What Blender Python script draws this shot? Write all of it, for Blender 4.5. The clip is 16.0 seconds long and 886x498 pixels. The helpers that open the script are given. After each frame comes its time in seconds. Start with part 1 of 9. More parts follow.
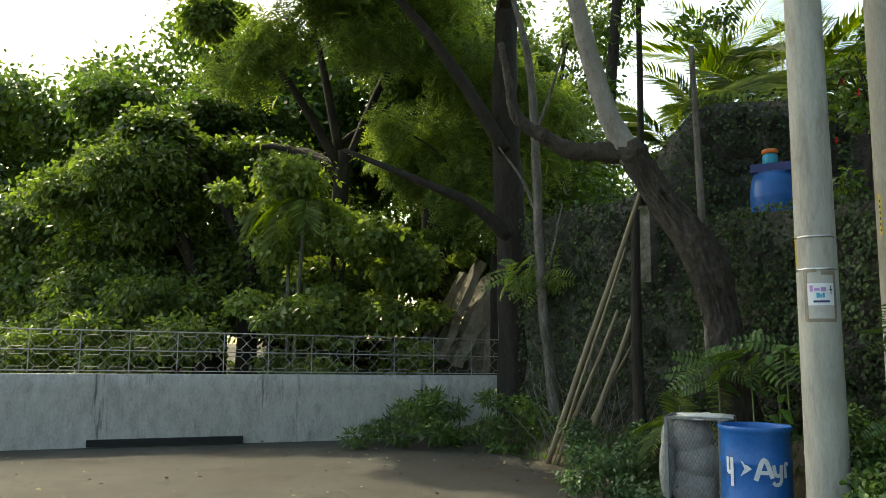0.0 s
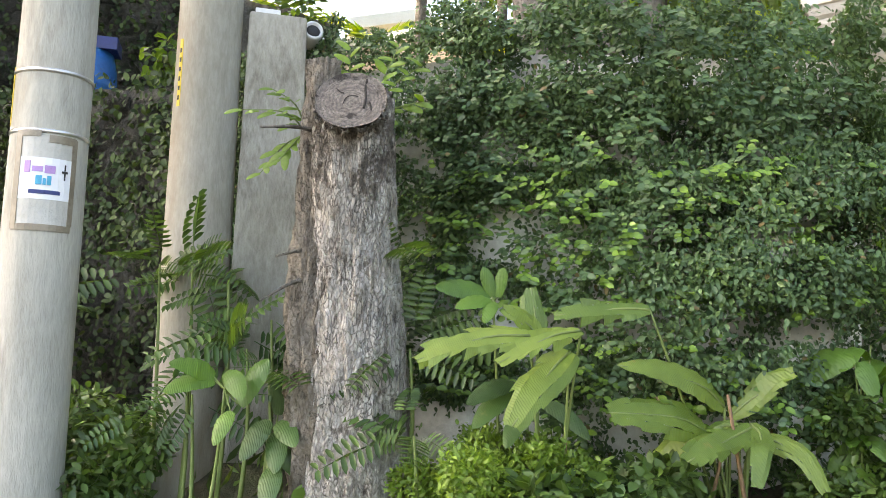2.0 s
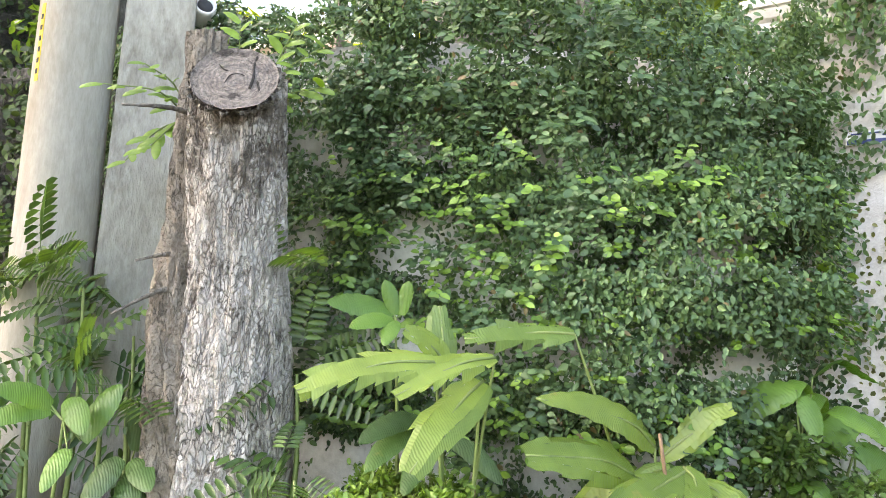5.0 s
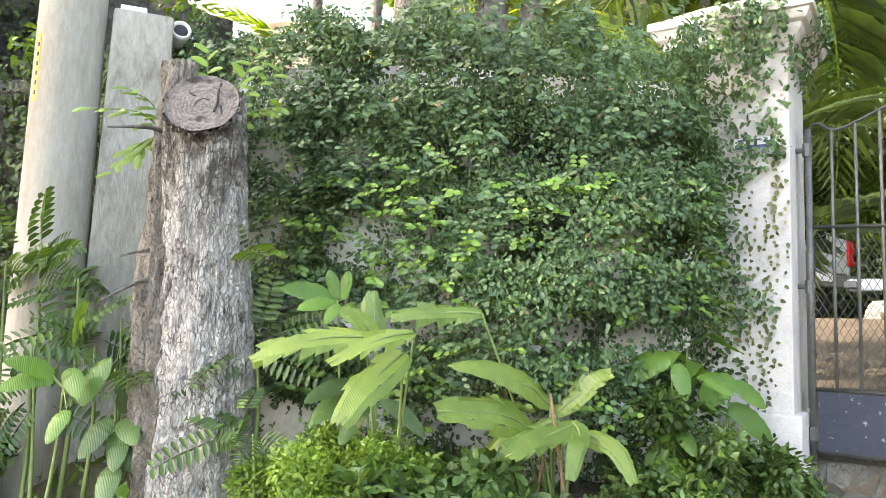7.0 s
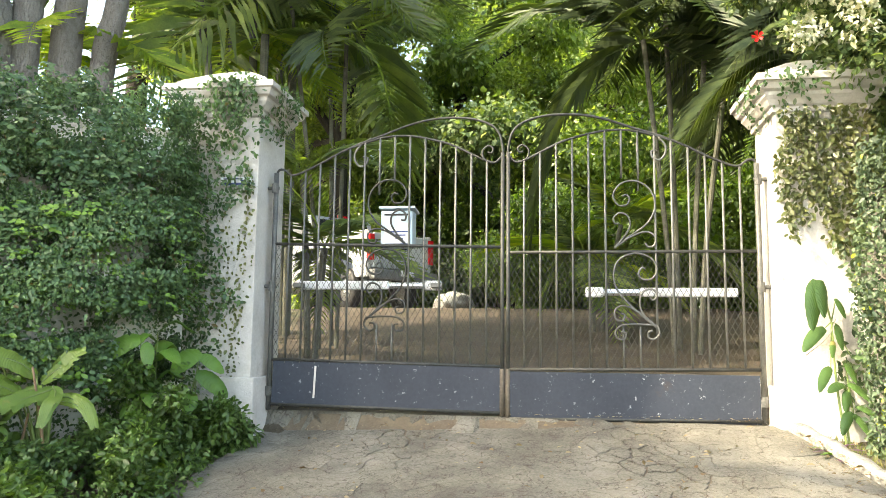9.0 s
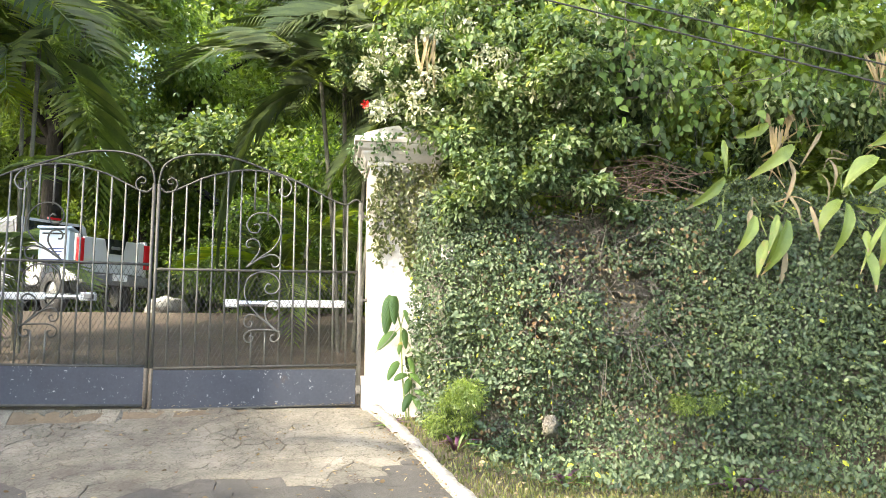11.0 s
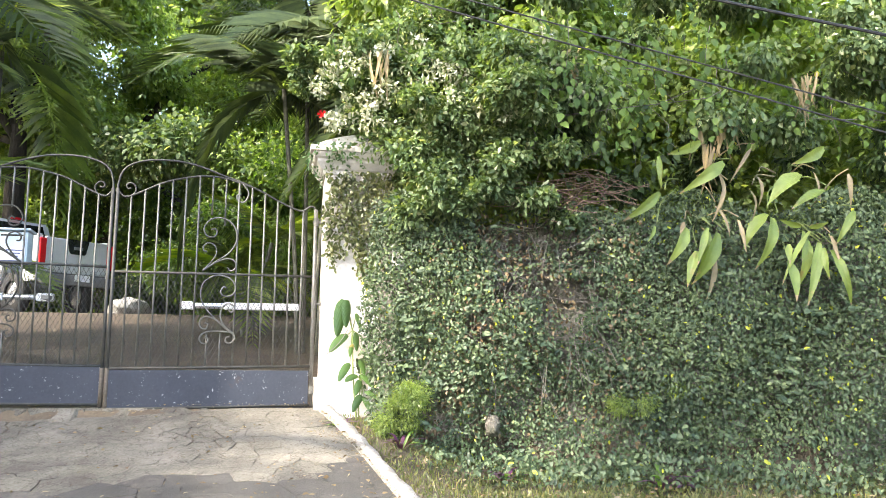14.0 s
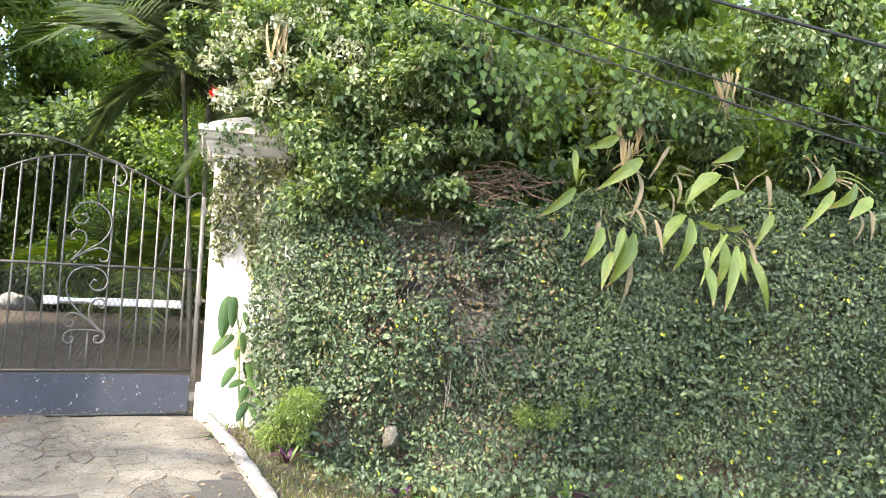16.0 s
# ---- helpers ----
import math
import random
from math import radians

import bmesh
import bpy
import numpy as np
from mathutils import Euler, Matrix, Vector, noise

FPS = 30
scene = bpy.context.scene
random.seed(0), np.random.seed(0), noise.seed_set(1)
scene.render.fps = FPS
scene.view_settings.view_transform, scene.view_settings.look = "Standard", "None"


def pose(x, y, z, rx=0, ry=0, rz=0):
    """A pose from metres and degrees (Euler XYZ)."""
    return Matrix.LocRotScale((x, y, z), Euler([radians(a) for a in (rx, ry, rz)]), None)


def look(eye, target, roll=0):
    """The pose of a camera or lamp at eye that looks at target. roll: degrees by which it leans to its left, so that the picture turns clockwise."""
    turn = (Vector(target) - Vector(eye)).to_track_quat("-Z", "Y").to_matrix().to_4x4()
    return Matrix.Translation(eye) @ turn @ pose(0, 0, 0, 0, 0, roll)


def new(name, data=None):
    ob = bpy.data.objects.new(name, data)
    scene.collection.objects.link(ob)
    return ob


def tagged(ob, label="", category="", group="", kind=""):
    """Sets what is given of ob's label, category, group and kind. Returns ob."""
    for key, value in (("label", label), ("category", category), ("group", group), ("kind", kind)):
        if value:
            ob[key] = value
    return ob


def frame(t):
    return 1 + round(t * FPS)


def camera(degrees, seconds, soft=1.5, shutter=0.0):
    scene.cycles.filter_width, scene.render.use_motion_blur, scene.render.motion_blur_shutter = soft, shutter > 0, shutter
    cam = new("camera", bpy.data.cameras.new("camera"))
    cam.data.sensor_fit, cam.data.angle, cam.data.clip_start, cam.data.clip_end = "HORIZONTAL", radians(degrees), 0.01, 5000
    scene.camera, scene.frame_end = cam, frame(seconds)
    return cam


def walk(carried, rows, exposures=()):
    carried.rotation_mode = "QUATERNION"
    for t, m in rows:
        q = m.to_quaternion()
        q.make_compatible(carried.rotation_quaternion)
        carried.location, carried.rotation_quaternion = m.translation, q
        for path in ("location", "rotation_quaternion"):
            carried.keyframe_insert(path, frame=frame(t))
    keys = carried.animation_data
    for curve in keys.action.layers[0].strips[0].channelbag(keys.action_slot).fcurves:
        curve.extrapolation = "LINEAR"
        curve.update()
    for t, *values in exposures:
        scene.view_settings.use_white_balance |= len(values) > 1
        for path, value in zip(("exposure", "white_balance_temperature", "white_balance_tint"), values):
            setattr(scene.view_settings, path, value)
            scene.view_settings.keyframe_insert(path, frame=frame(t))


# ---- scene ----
cam = camera(59.5, 16.0, soft=0.4)
METRES, EYE, TILT, LEAN, TURN = 8.0, 1.5, 0.0, 0.0, 8.3
ROWS = [
    (0.0, 0.0, 0.0, 0.0, -0.05, 7.3, -0.37),
    (0.5, 0.0354, 0.099, -0.0041, -13.25, 7.13, -0.49),
    (1.0, 0.097, 0.1878, -0.0099, -24.7, 7.03, -0.49),
    (1.5, 0.1637, 0.2599, -0.0147, -34.93, 6.28, -1.66),
    (2.0, 0.233, 0.3041, -0.0195, -43.18, 6.56, -1.51),
    (2.5, 0.2719, 0.3322, -0.0171, -48.16, 7.15, -2.0),
    (3.0, 0.2767, 0.3357, -0.0146, -48.8, 7.43, -2.62),
    (5.5, 0.2737, 0.3313, -0.0149, -49.02, 7.89, -2.43),
    (6.0, 0.2681, 0.321, -0.0163, -48.88, 7.92, -2.27),
    (6.5, 0.2591, 0.3002, -0.0171, -48.87, 7.08, -2.08),
    (7.0, 0.2472, 0.2692, -0.0176, -49.23, 6.69, -2.0),
    (7.5, 0.2333, 0.2244, -0.0166, -54.73, 6.61, -1.6),
    (8.0, 0.2181, 0.177, -0.0191, -61.59, 7.24, -1.02),
    (8.5, 0.1977, 0.1309, -0.0203, -66.96, 6.85, -0.59),
    (9.0, 0.1678, 0.0837, -0.0199, -72.64, 6.58, -0.68),
    (9.5, 0.1324, 0.0369, -0.0188, -78.61, 6.71, -0.4),
    (10.0, 0.0987, 0.0003, -0.018, -83.57, 6.71, -0.16),
    (12.5, 0.0189, -0.0635, -0.0195, -93.5, 7.11, -0.24),
    (13.0, 0.0193, -0.0631, -0.0192, -92.99, 7.17, -0.42),
    (13.5, 0.0192, -0.0637, -0.0197, -92.64, 7.29, -0.56),
    (14.0, 0.02, -0.0634, -0.0191, -92.38, 7.12, -0.57),
    (14.5, 0.021, -0.0637, -0.018, -92.49, 7.17, -0.7),
    (15.0, 0.029, -0.0651, -0.0204, -92.43, 7.38, -0.95),
    (15.5, 0.045, -0.0716, -0.0206, -94.18, 7.49, -1.06),
    (16.0, 0.0744, -0.0843, -0.0195, -98.29, 7.58, -1.32),
]
walk(cam, [(t, pose(0, 0, EYE, TILT, LEAN, TURN) @ pose(METRES * x, METRES * y, METRES * z, 90 + pitch, roll, yaw)) for t, x, y, z, yaw, pitch, roll in ROWS],
     exposures=[(0.0, 1.5, 8000, -2), (0.5, 2.12, 8100, 6), (0.8, 2.34, 8000, 10), (1.5, 2.66, 8100, 11), (2.0, 3.0, 8200, 14), (2.5, 3.48, 8100, 14), (6.0, 3.58, 8000, 15), (7.5, 3.68, 7900, 14), (8.0, 3.72, 7800, 14), (8.5, 3.48, 7900, 10), (9.0, 3.1, 8000, 5), (12.5, 3.08, 6850, 12), (16.0, 3.02, 6850, 12)])

# ---------------------------------------------------------------- light
SUN_FROM = Vector((-0.60, 0.62, 0.80)).normalized()
world = bpy.data.worlds.new("sky")
scene.world = world
world.use_nodes = True
wn = world.node_tree
sky = wn.nodes.new("ShaderNodeTexSky")
sky.sky_type, sky.sun_disc = 'NISHITA', False
sky.sun_elevation = math.asin(SUN_FROM.z)
sky.sun_rotation = math.atan2(SUN_FROM.x, SUN_FROM.y)
sky.air_density, sky.dust_density, sky.ozone_density = 1.0, 3.0, 1.0
wn.links.new(sky.outputs[0], wn.nodes["Background"].inputs[0])
wn.nodes["Background"].inputs[1].default_value = 0.15
sun = new("sun", bpy.data.lights.new("sun", 'SUN'))
sun.data.energy, sun.data.angle, sun.data.color = 1.55, radians(0.6), (1.0, 0.93, 0.82)
sun.matrix_world = look(SUN_FROM * 50, (0, 0, 0))

# ---------------------------------------------------------------- materials


def shader(name, rough=0.6, metal=0.0):
    m = bpy.data.materials.new(name)
    m.use_nodes = True
    p = m.node_tree.nodes["Principled BSDF"]
    p.inputs["Roughness"].default_value, p.inputs["Metallic"].default_value = rough, metal
    return m, m.node_tree, p


def node(nt, kind, **inputs):
    n = nt.nodes.new(kind)
    for key, value in inputs.items():
        n.inputs[key.replace("_", " ")].default_value = value
    return n


def ramp(nt, source, stops):
    r = nt.nodes.new("ShaderNodeValToRGB")
    while len(r.color_ramp.elements) < len(stops):
        r.color_ramp.elements.new(0.5)
    for e, (at, c) in zip(r.color_ramp.elements, stops):
        e.position, e.color = at, (*c, 1) if len(c) == 3 else c
    nt.links.new(source, r.inputs[0])
    return r.outputs[0]


def blend(nt, a, b, fac, how='MIX'):
    n = nt.nodes.new("ShaderNodeMix")
    n.data_type, n.blend_type = 'RGBA', how
    for socket, v in ((n.inputs[0], fac), (n.inputs[6], a), (n.inputs[7], b)):
        if hasattr(v, "links"):
            nt.links.new(v, socket)
        else:
            socket.default_value = (*v, 1) if isinstance(v, tuple) else v
    return n.outputs[2]


def coords(nt, scale=(1, 1, 1), space="Object"):
    c = nt.nodes.new("ShaderNodeTexCoord")
    m = nt.nodes.new("ShaderNodeMapping")
    m.inputs["Scale"].default_value = scale
    nt.links.new(c.outputs[space], m.inputs[0])
    return m.outputs[0]


def noise_of(nt, scale, detail=6, rough=0.6, stretch=(1, 1, 1)):
    n = node(nt, "ShaderNodeTexNoise", Scale=scale, Detail=detail, Roughness=rough)
    nt.links.new(coords(nt, stretch), n.inputs["Vector"])
    return n.outputs["Fac"]


def relief(nt, p, height, strength, distance=0.01):
    b = node(nt, "ShaderNodeBump", Strength=strength, Distance=distance)
    nt.links.new(height, b.inputs["Height"])
    nt.links.new(b.outputs[0], p.inputs["Normal"])


def surface(name, dark, mid, light, scale=6.0, fine=60.0, rough=0.8, metal=0.0, bump=0.4, depth=0.01, stretch=(1, 1, 1), stain=None, stain_scale=1.5, stain_at=(0.55, 0.7)):
    """Two scales of noise in the colour, a third as stain, and a bump."""
    m, nt, p = shader(name, rough, metal)
    a, b = noise_of(nt, scale, 8, 0.65, stretch), noise_of(nt, fine, 4, 0.7, stretch)
    col = ramp(nt, a, [(0.3, dark), (0.5, mid), (0.7, light)])
    col = blend(nt, col, ramp(nt, b, [(0.35, dark), (0.65, light)]), 0.35)
    if stain:
        s = noise_of(nt, stain_scale, 9, 0.7, stretch)
        col = blend(nt, col, stain, ramp(nt, s, [(stain_at[0], (0, 0, 0)), (stain_at[1], (1, 1, 1))]))
    nt.links.new(col, p.inputs["Base Color"])
    mixed = nt.nodes.new("ShaderNodeMath")
    mixed.operation = 'ADD'
    nt.links.new(a, mixed.inputs[0]), nt.links.new(b, mixed.inputs[1])
    relief(nt, p, mixed.outputs[0], bump, depth)
    return m


def leafy(name, dark, mid, light, thin=0.35, rough=0.35, spec=0.5, odd=None, odd_share=0.04):
    """Leaf: colour varies leaf by leaf; light passes through the blade."""
    m, nt, p = shader(name, rough * 0.85)
    g = nt.nodes.new("ShaderNodeNewGeometry")
    stops = [(0.0, dark), (0.5, mid), (1.0 - odd_share if odd else 1.0, light)]
    if odd:
        stops.append((1.0 - odd_share * 0.8, odd))
    col = ramp(nt, g.outputs["Random Per Island"], stops)
    patch = noise_of(nt, 1.3, 4)
    col = blend(nt, col, ramp(nt, patch, [(0.35, (0.62, 0.66, 0.6)), (0.7, (1.25, 1.2, 1.1))]), 0.8, 'MULTIPLY')
    some = noise_of(nt, 4.5, 5)
    col = blend(nt, col, ramp(nt, some, [(0.34, (0.70, 0.75, 0.78)), (0.5, (0.97, 0.97, 0.97)), (0.68, (1.28, 1.22, 1.05))]), 0.75, 'MULTIPLY')
    fine = noise_of(nt, 45.0, 3)
    col = blend(nt, col, ramp(nt, fine, [(0.3, (0.8, 0.8, 0.8)), (0.7, (1.15, 1.15, 1.1))]), 0.6, 'MULTIPLY')
    nt.links.new(col, p.inputs["Base Color"])
    p.inputs["Specular IOR Level"].default_value = spec
    t = nt.nodes.new("ShaderNodeBsdfTranslucent")
    nt.links.new(blend(nt, col, (1.7, 1.75, 0.5), 1.0, 'MULTIPLY'), t.inputs[0])
    mix = nt.nodes.new("ShaderNodeMixShader")
    mix.inputs[0].default_value = thin
    nt.links.new(p.outputs[0], mix.inputs[1]), nt.links.new(t.outputs[0], mix.inputs[2])
    nt.links.new(mix.outputs[0], nt.nodes["Material Output"].inputs[0])
    return m


M_SOIL = surface("soil", (0.045, 0.036, 0.022), (0.085, 0.07, 0.045), (0.14, 0.118, 0.08), 3.0, 40, 0.95, bump=0.8, depth=0.03, stain=(0.05, 0.075, 0.025), stain_scale=0.8)
M_ROAD = surface("asphalt_dusty", (0.036, 0.034, 0.027), (0.066, 0.062, 0.048), (0.125, 0.117, 0.092), 1.4, 140, 0.9, bump=0.8, depth=0.015, stain=(0.05, 0.042, 0.03), stain_scale=0.7, stain_at=(0.48, 0.62))
M_PLASTER = surface("white_plaster", (0.50, 0.49, 0.46), (0.68, 0.67, 0.64), (0.78, 0.77, 0.74), 5.0, 45, 0.85, bump=0.35, depth=0.012, stain=(0.22, 0.21, 0.18), stain_scale=2.2, stain_at=(0.6, 0.82))
M_PIER = surface("pier_paint", (0.46, 0.425, 0.385), (0.58, 0.545, 0.51), (0.66, 0.63, 0.60), 4.0, 55, 0.85, bump=0.5, depth=0.01, stain=(0.27, 0.235, 0.19), stain_scale=3.5, stain_at=(0.56, 0.76))
M_PARAPET = surface("streaked_white_paint", (0.34, 0.325, 0.295), (0.53, 0.515, 0.48), (0.66, 0.645, 0.61), 7.0, 40, 0.92, bump=1.0, depth=0.04, stain=(0.07, 0.068, 0.06), stain_scale=2.6, stain_at=(0.60, 0.80), stretch=(1, 1, 0.45))
_nt = M_PARAPET.node_tree
_p = _nt.nodes["Principled BSDF"]
_src = _p.inputs["Base Color"].links[0].from_socket
_nt.links.new(blend(_nt, _src, (0.06, 0.058, 0.05), ramp(_nt, noise_of(_nt, 3.2, 6, 0.65, (1.6, 1.6, 0.16)), [(0.61, (0, 0, 0)), (0.70, (0.8, 0.8, 0.8))])), _p.inputs["Base Color"])
M_RUBBLE = surface("grey_rubble", (0.09, 0.085, 0.07), (0.19, 0.175, 0.15), (0.36, 0.34, 0.30), 5.0, 40, 0.95, bump=1.0, depth=0.04, stain=(0.07, 0.075, 0.04), stain_scale=2.4, stain_at=(0.45, 0.6))
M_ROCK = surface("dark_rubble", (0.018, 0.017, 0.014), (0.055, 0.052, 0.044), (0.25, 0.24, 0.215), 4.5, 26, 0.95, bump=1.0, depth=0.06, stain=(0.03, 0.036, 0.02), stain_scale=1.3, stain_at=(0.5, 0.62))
M_DRIVE = surface("old_concrete", (0.062, 0.057, 0.045), (0.145, 0.136, 0.111), (0.27, 0.255, 0.215), 2.4, 70, 0.92, bump=0.9, depth=0.016, stain=(0.062, 0.054, 0.042), stain_scale=0.9, stain_at=(0.48, 0.64))
_nt = M_DRIVE.node_tree
_v = node(_nt, "ShaderNodeTexVoronoi", Scale=7.5)
_v.feature = 'DISTANCE_TO_EDGE'
_w = node(_nt, "ShaderNodeTexNoise", Scale=2.3, Detail=6.0)
_nt.links.new(coords(_nt), _w.inputs["Vector"])
_nt.links.new(_w.outputs["Color"], _v.inputs["Vector"])
_crack = ramp(_nt, _v.outputs["Distance"], [(0.0, (0.9, 0.9, 0.9)), (0.03, (0, 0, 0))])
_nt.links.new(blend(_nt, _nt.nodes["Principled BSDF"].inputs["Base Color"].links[0].from_socket, (0.06, 0.048, 0.034), _crack), _nt.nodes["Principled BSDF"].inputs["Base Color"])
_info = _nt.nodes.new("ShaderNodeObjectInfo")
_p = _nt.nodes["Principled BSDF"]
_src = _p.inputs["Base Color"].links[0].from_socket
_nt.links.new(blend(_nt, _src, ramp(_nt, _info.outputs["Random"], [(0.0, (0.90, 0.90, 0.90)), (1.0, (1.10, 1.09, 1.07))]), 1.0, 'MULTIPLY'), _p.inputs["Base Color"])
M_DIRT = surface("drive_joint_dirt", (0.08, 0.06, 0.04), (0.12, 0.095, 0.065), (0.17, 0.135, 0.09), 8, 60, 0.95, bump=0.6)
M_POLE = surface("grey_concrete", (0.30, 0.29, 0.25), (0.43, 0.42, 0.37), (0.53, 0.52, 0.47), 4.5, 70, 0.9, bump=0.6, depth=0.008, stretch=(1, 1, 0.22), stain=(0.165, 0.14, 0.105), stain_scale=3.4, stain_at=(0.50, 0.72))
M_POLE_RUSTY = surface("stained_concrete", (0.26, 0.24, 0.195), (0.37, 0.35, 0.295), (0.47, 0.45, 0.395), 2.6, 60, 0.9, bump=0.5, depth=0.008, stretch=(1, 1, 0.25), stain=(0.24, 0.185, 0.13), stain_scale=1.9, stain_at=(0.50, 0.68))
M_BLUE = surface("blue_plastic", (0.004, 0.09, 0.34), (0.006, 0.125, 0.44), (0.015, 0.16, 0.52), 5, 40, 0.38, bump=0.06, stain=(0.02, 0.06, 0.20), stain_scale=3)
M_IRON = surface("dark_grey_iron", (0.06, 0.061, 0.058), (0.105, 0.106, 0.10), (0.18, 0.18, 0.168), 12, 120, 0.5, metal=0.3, bump=0.2, depth=0.002, stain=(0.16, 0.10, 0.06), stain_scale=9, stain_at=(0.66, 0.8))
M_PLATE = surface("slate_blue_steel", (0.016, 0.022, 0.034), (0.025, 0.032, 0.048), (0.034, 0.042, 0.058), 2.2, 50, 0.75, bump=0.12, depth=0.003, stain=(0.05, 0.03, 0.018), stain_scale=3.2, stain_at=(0.64, 0.8))
_nt = M_PLATE.node_tree
_p = _nt.nodes["Principled BSDF"]
_nt.links.new(blend(_nt, _p.inputs["Base Color"].links[0].from_socket, (0.34, 0.35, 0.36), ramp(_nt, noise_of(_nt, 26.0, 7, 0.75), [(0.61, (0, 0, 0)), (0.66, (0.8, 0.8, 0.8))])), _p.inputs["Base Color"])


def bark_plates(name, plate, plate2, crack, lichen, scale=20.0, squash=0.4, depth=0.02):
    """Bark broken into long plates by dark cracks, with lichen patches."""
    m, nt, p = shader(name, 0.95)
    c = coords(nt, (1, 1, squash))
    warp = node(nt, "ShaderNodeTexNoise", Scale=7.0, Detail=5.0)
    nt.links.new(c, warp.inputs["Vector"])
    mixv = nt.nodes.new("ShaderNodeMix")
    mixv.data_type = 'VECTOR'
    mixv.inputs[0].default_value = 0.30
    nt.links.new(c, mixv.inputs[4]), nt.links.new(warp.outputs["Color"], mixv.inputs[5])
    v = node(nt, "ShaderNodeTexVoronoi", Scale=scale)
    v.feature = 'DISTANCE_TO_EDGE'
    nt.links.new(mixv.outputs[1], v.inputs["Vector"])
    tone = blend(nt, ramp(nt, noise_of(nt, 11.0, 8, 0.7, (1, 1, 0.5)), [(0.3, plate2), (0.65, plate)]), ramp(nt, noise_of(nt, 70.0, 4), [(0.3, plate2), (0.7, plate)]), 0.4)
    seams = ramp(nt, v.outputs["Distance"], [(0.0, (0, 0, 0)), (0.05, (1, 1, 1))])
    some = ramp(nt, noise_of(nt, 5.0, 4), [(0.42, (0.05, 0.05, 0.05)), (0.68, (0.6, 0.6, 0.6))])
    inv = nt.nodes.new("ShaderNodeMath")
    inv.operation = 'SUBTRACT'
    inv.inputs[0].default_value = 1.0
    nt.links.new(seams, inv.inputs[1])
    mask = nt.nodes.new("ShaderNodeMath")
    mask.operation = 'MULTIPLY'
    nt.links.new(inv.outputs[0], mask.inputs[0]), nt.links.new(some, mask.inputs[1])
    col = blend(nt, tone, crack, mask.outputs[0])
    col = blend(nt, col, lichen, ramp(nt, noise_of(nt, 2.6, 9, 0.75), [(0.55, (0, 0, 0)), (0.68, (0.85, 0.85, 0.85))]))
    nt.links.new(col, p.inputs["Base Color"])
    add = nt.nodes.new("ShaderNodeMath")
    add.operation = 'MULTIPLY_ADD'
    add.inputs[1].default_value = 0.6
    nt.links.new(seams, add.inputs[0]), nt.links.new(noise_of(nt, 45.0, 5), add.inputs[2])
    relief(nt, p, add.outputs[0], 0.9, depth)
    return m


M_BARK = surface("grey_bark", (0.05, 0.042, 0.035), (0.17, 0.15, 0.125), (0.32, 0.295, 0.26), 9, 50, 0.95, bump=1.0, depth=0.03, stretch=(1, 1, 0.35), stain=(0.05, 0.055, 0.035), stain_scale=3)
M_BARK_DARK = surface("dark_bark", (0.012, 0.010, 0.008), (0.028, 0.023, 0.018), (0.06, 0.05, 0.04), 7, 40, 0.95, bump=1.0, depth=0.03, stretch=(1, 1, 0.3))
M_BARK_RED = bark_plates("flaking_brown_bark", (0.14, 0.12, 0.098), (0.038, 0.028, 0.021), (0.010, 0.008, 0.006), (0.05, 0.028, 0.02), 18.0, 0.7, 0.06)
M_IVY = leafy("ivy_leaf", (0.042, 0.092, 0.040), (0.080, 0.148, 0.070), (0.135, 0.228, 0.102), 0.2, 0.5, 0.4, odd=(0.14, 0.11, 0.05), odd_share=0.015)
M_IVY_R = leafy("ivy_leaf_dusty", (0.042, 0.070, 0.042), (0.080, 0.124, 0.072), (0.175, 0.235, 0.135), 0.2, 0.55, 0.4, odd=(0.42, 0.46, 0.06), odd_share=0.015)
M_IVY_DARK = leafy("ivy_leaf_dull_shaded", (0.022, 0.044, 0.019), (0.045, 0.08, 0.032), (0.095, 0.145, 0.055), 0.15, 0.6, 0.25)
M_SHRUB = leafy("shrub_leaf", (0.065, 0.11, 0.055), (0.135, 0.20, 0.105), (0.25, 0.32, 0.19), 0.35, 0.6, 0.25, odd=(0.50, 0.52, 0.42), odd_share=0.05)
M_LIME = leafy("lime_leaf", (0.12, 0.21, 0.035), (0.19, 0.31, 0.06), (0.29, 0.42, 0.10), 0.35, 0.5)
# Copies of one leaf: MID and SUN put sunlight into paler greens.
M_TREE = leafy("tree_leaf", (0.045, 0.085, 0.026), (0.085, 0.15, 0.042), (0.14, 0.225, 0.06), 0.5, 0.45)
M_TREE_MID = leafy("tree_leaf_half_sunlit", (0.07, 0.112, 0.042), (0.125, 0.188, 0.068), (0.205, 0.28, 0.105), 0.5, 0.45)
M_TREE_SUN = leafy("tree_leaf_sunlit", (0.115, 0.172, 0.060), (0.19, 0.268, 0.094), (0.30, 0.38, 0.155), 0.5, 0.45)
M_PALM = leafy("palm_leaf", (0.11, 0.16, 0.07), (0.18, 0.25, 0.105), (0.27, 0.34, 0.14), 0.55, 0.6, 0.25)
M_WEED = leafy("weed_leaf", (0.048, 0.095, 0.028), (0.085, 0.155, 0.042), (0.14, 0.235, 0.065), 0.3, 0.45)
M_STRAW = leafy("straw_blade", (0.20, 0.155, 0.10), (0.34, 0.285, 0.20), (0.46, 0.41, 0.32), 0.15, 0.8, 0.15)
M_DRY = leafy("dry_leaf", (0.10, 0.06, 0.032), (0.20, 0.15, 0.10), (0.34, 0.285, 0.21), 0.1, 0.8, 0.15)
M_RED = leafy("red_petal", (0.55, 0.01, 0.025), (0.7, 0.02, 0.04), (0.8, 0.04, 0.06), 0.3, 0.5)

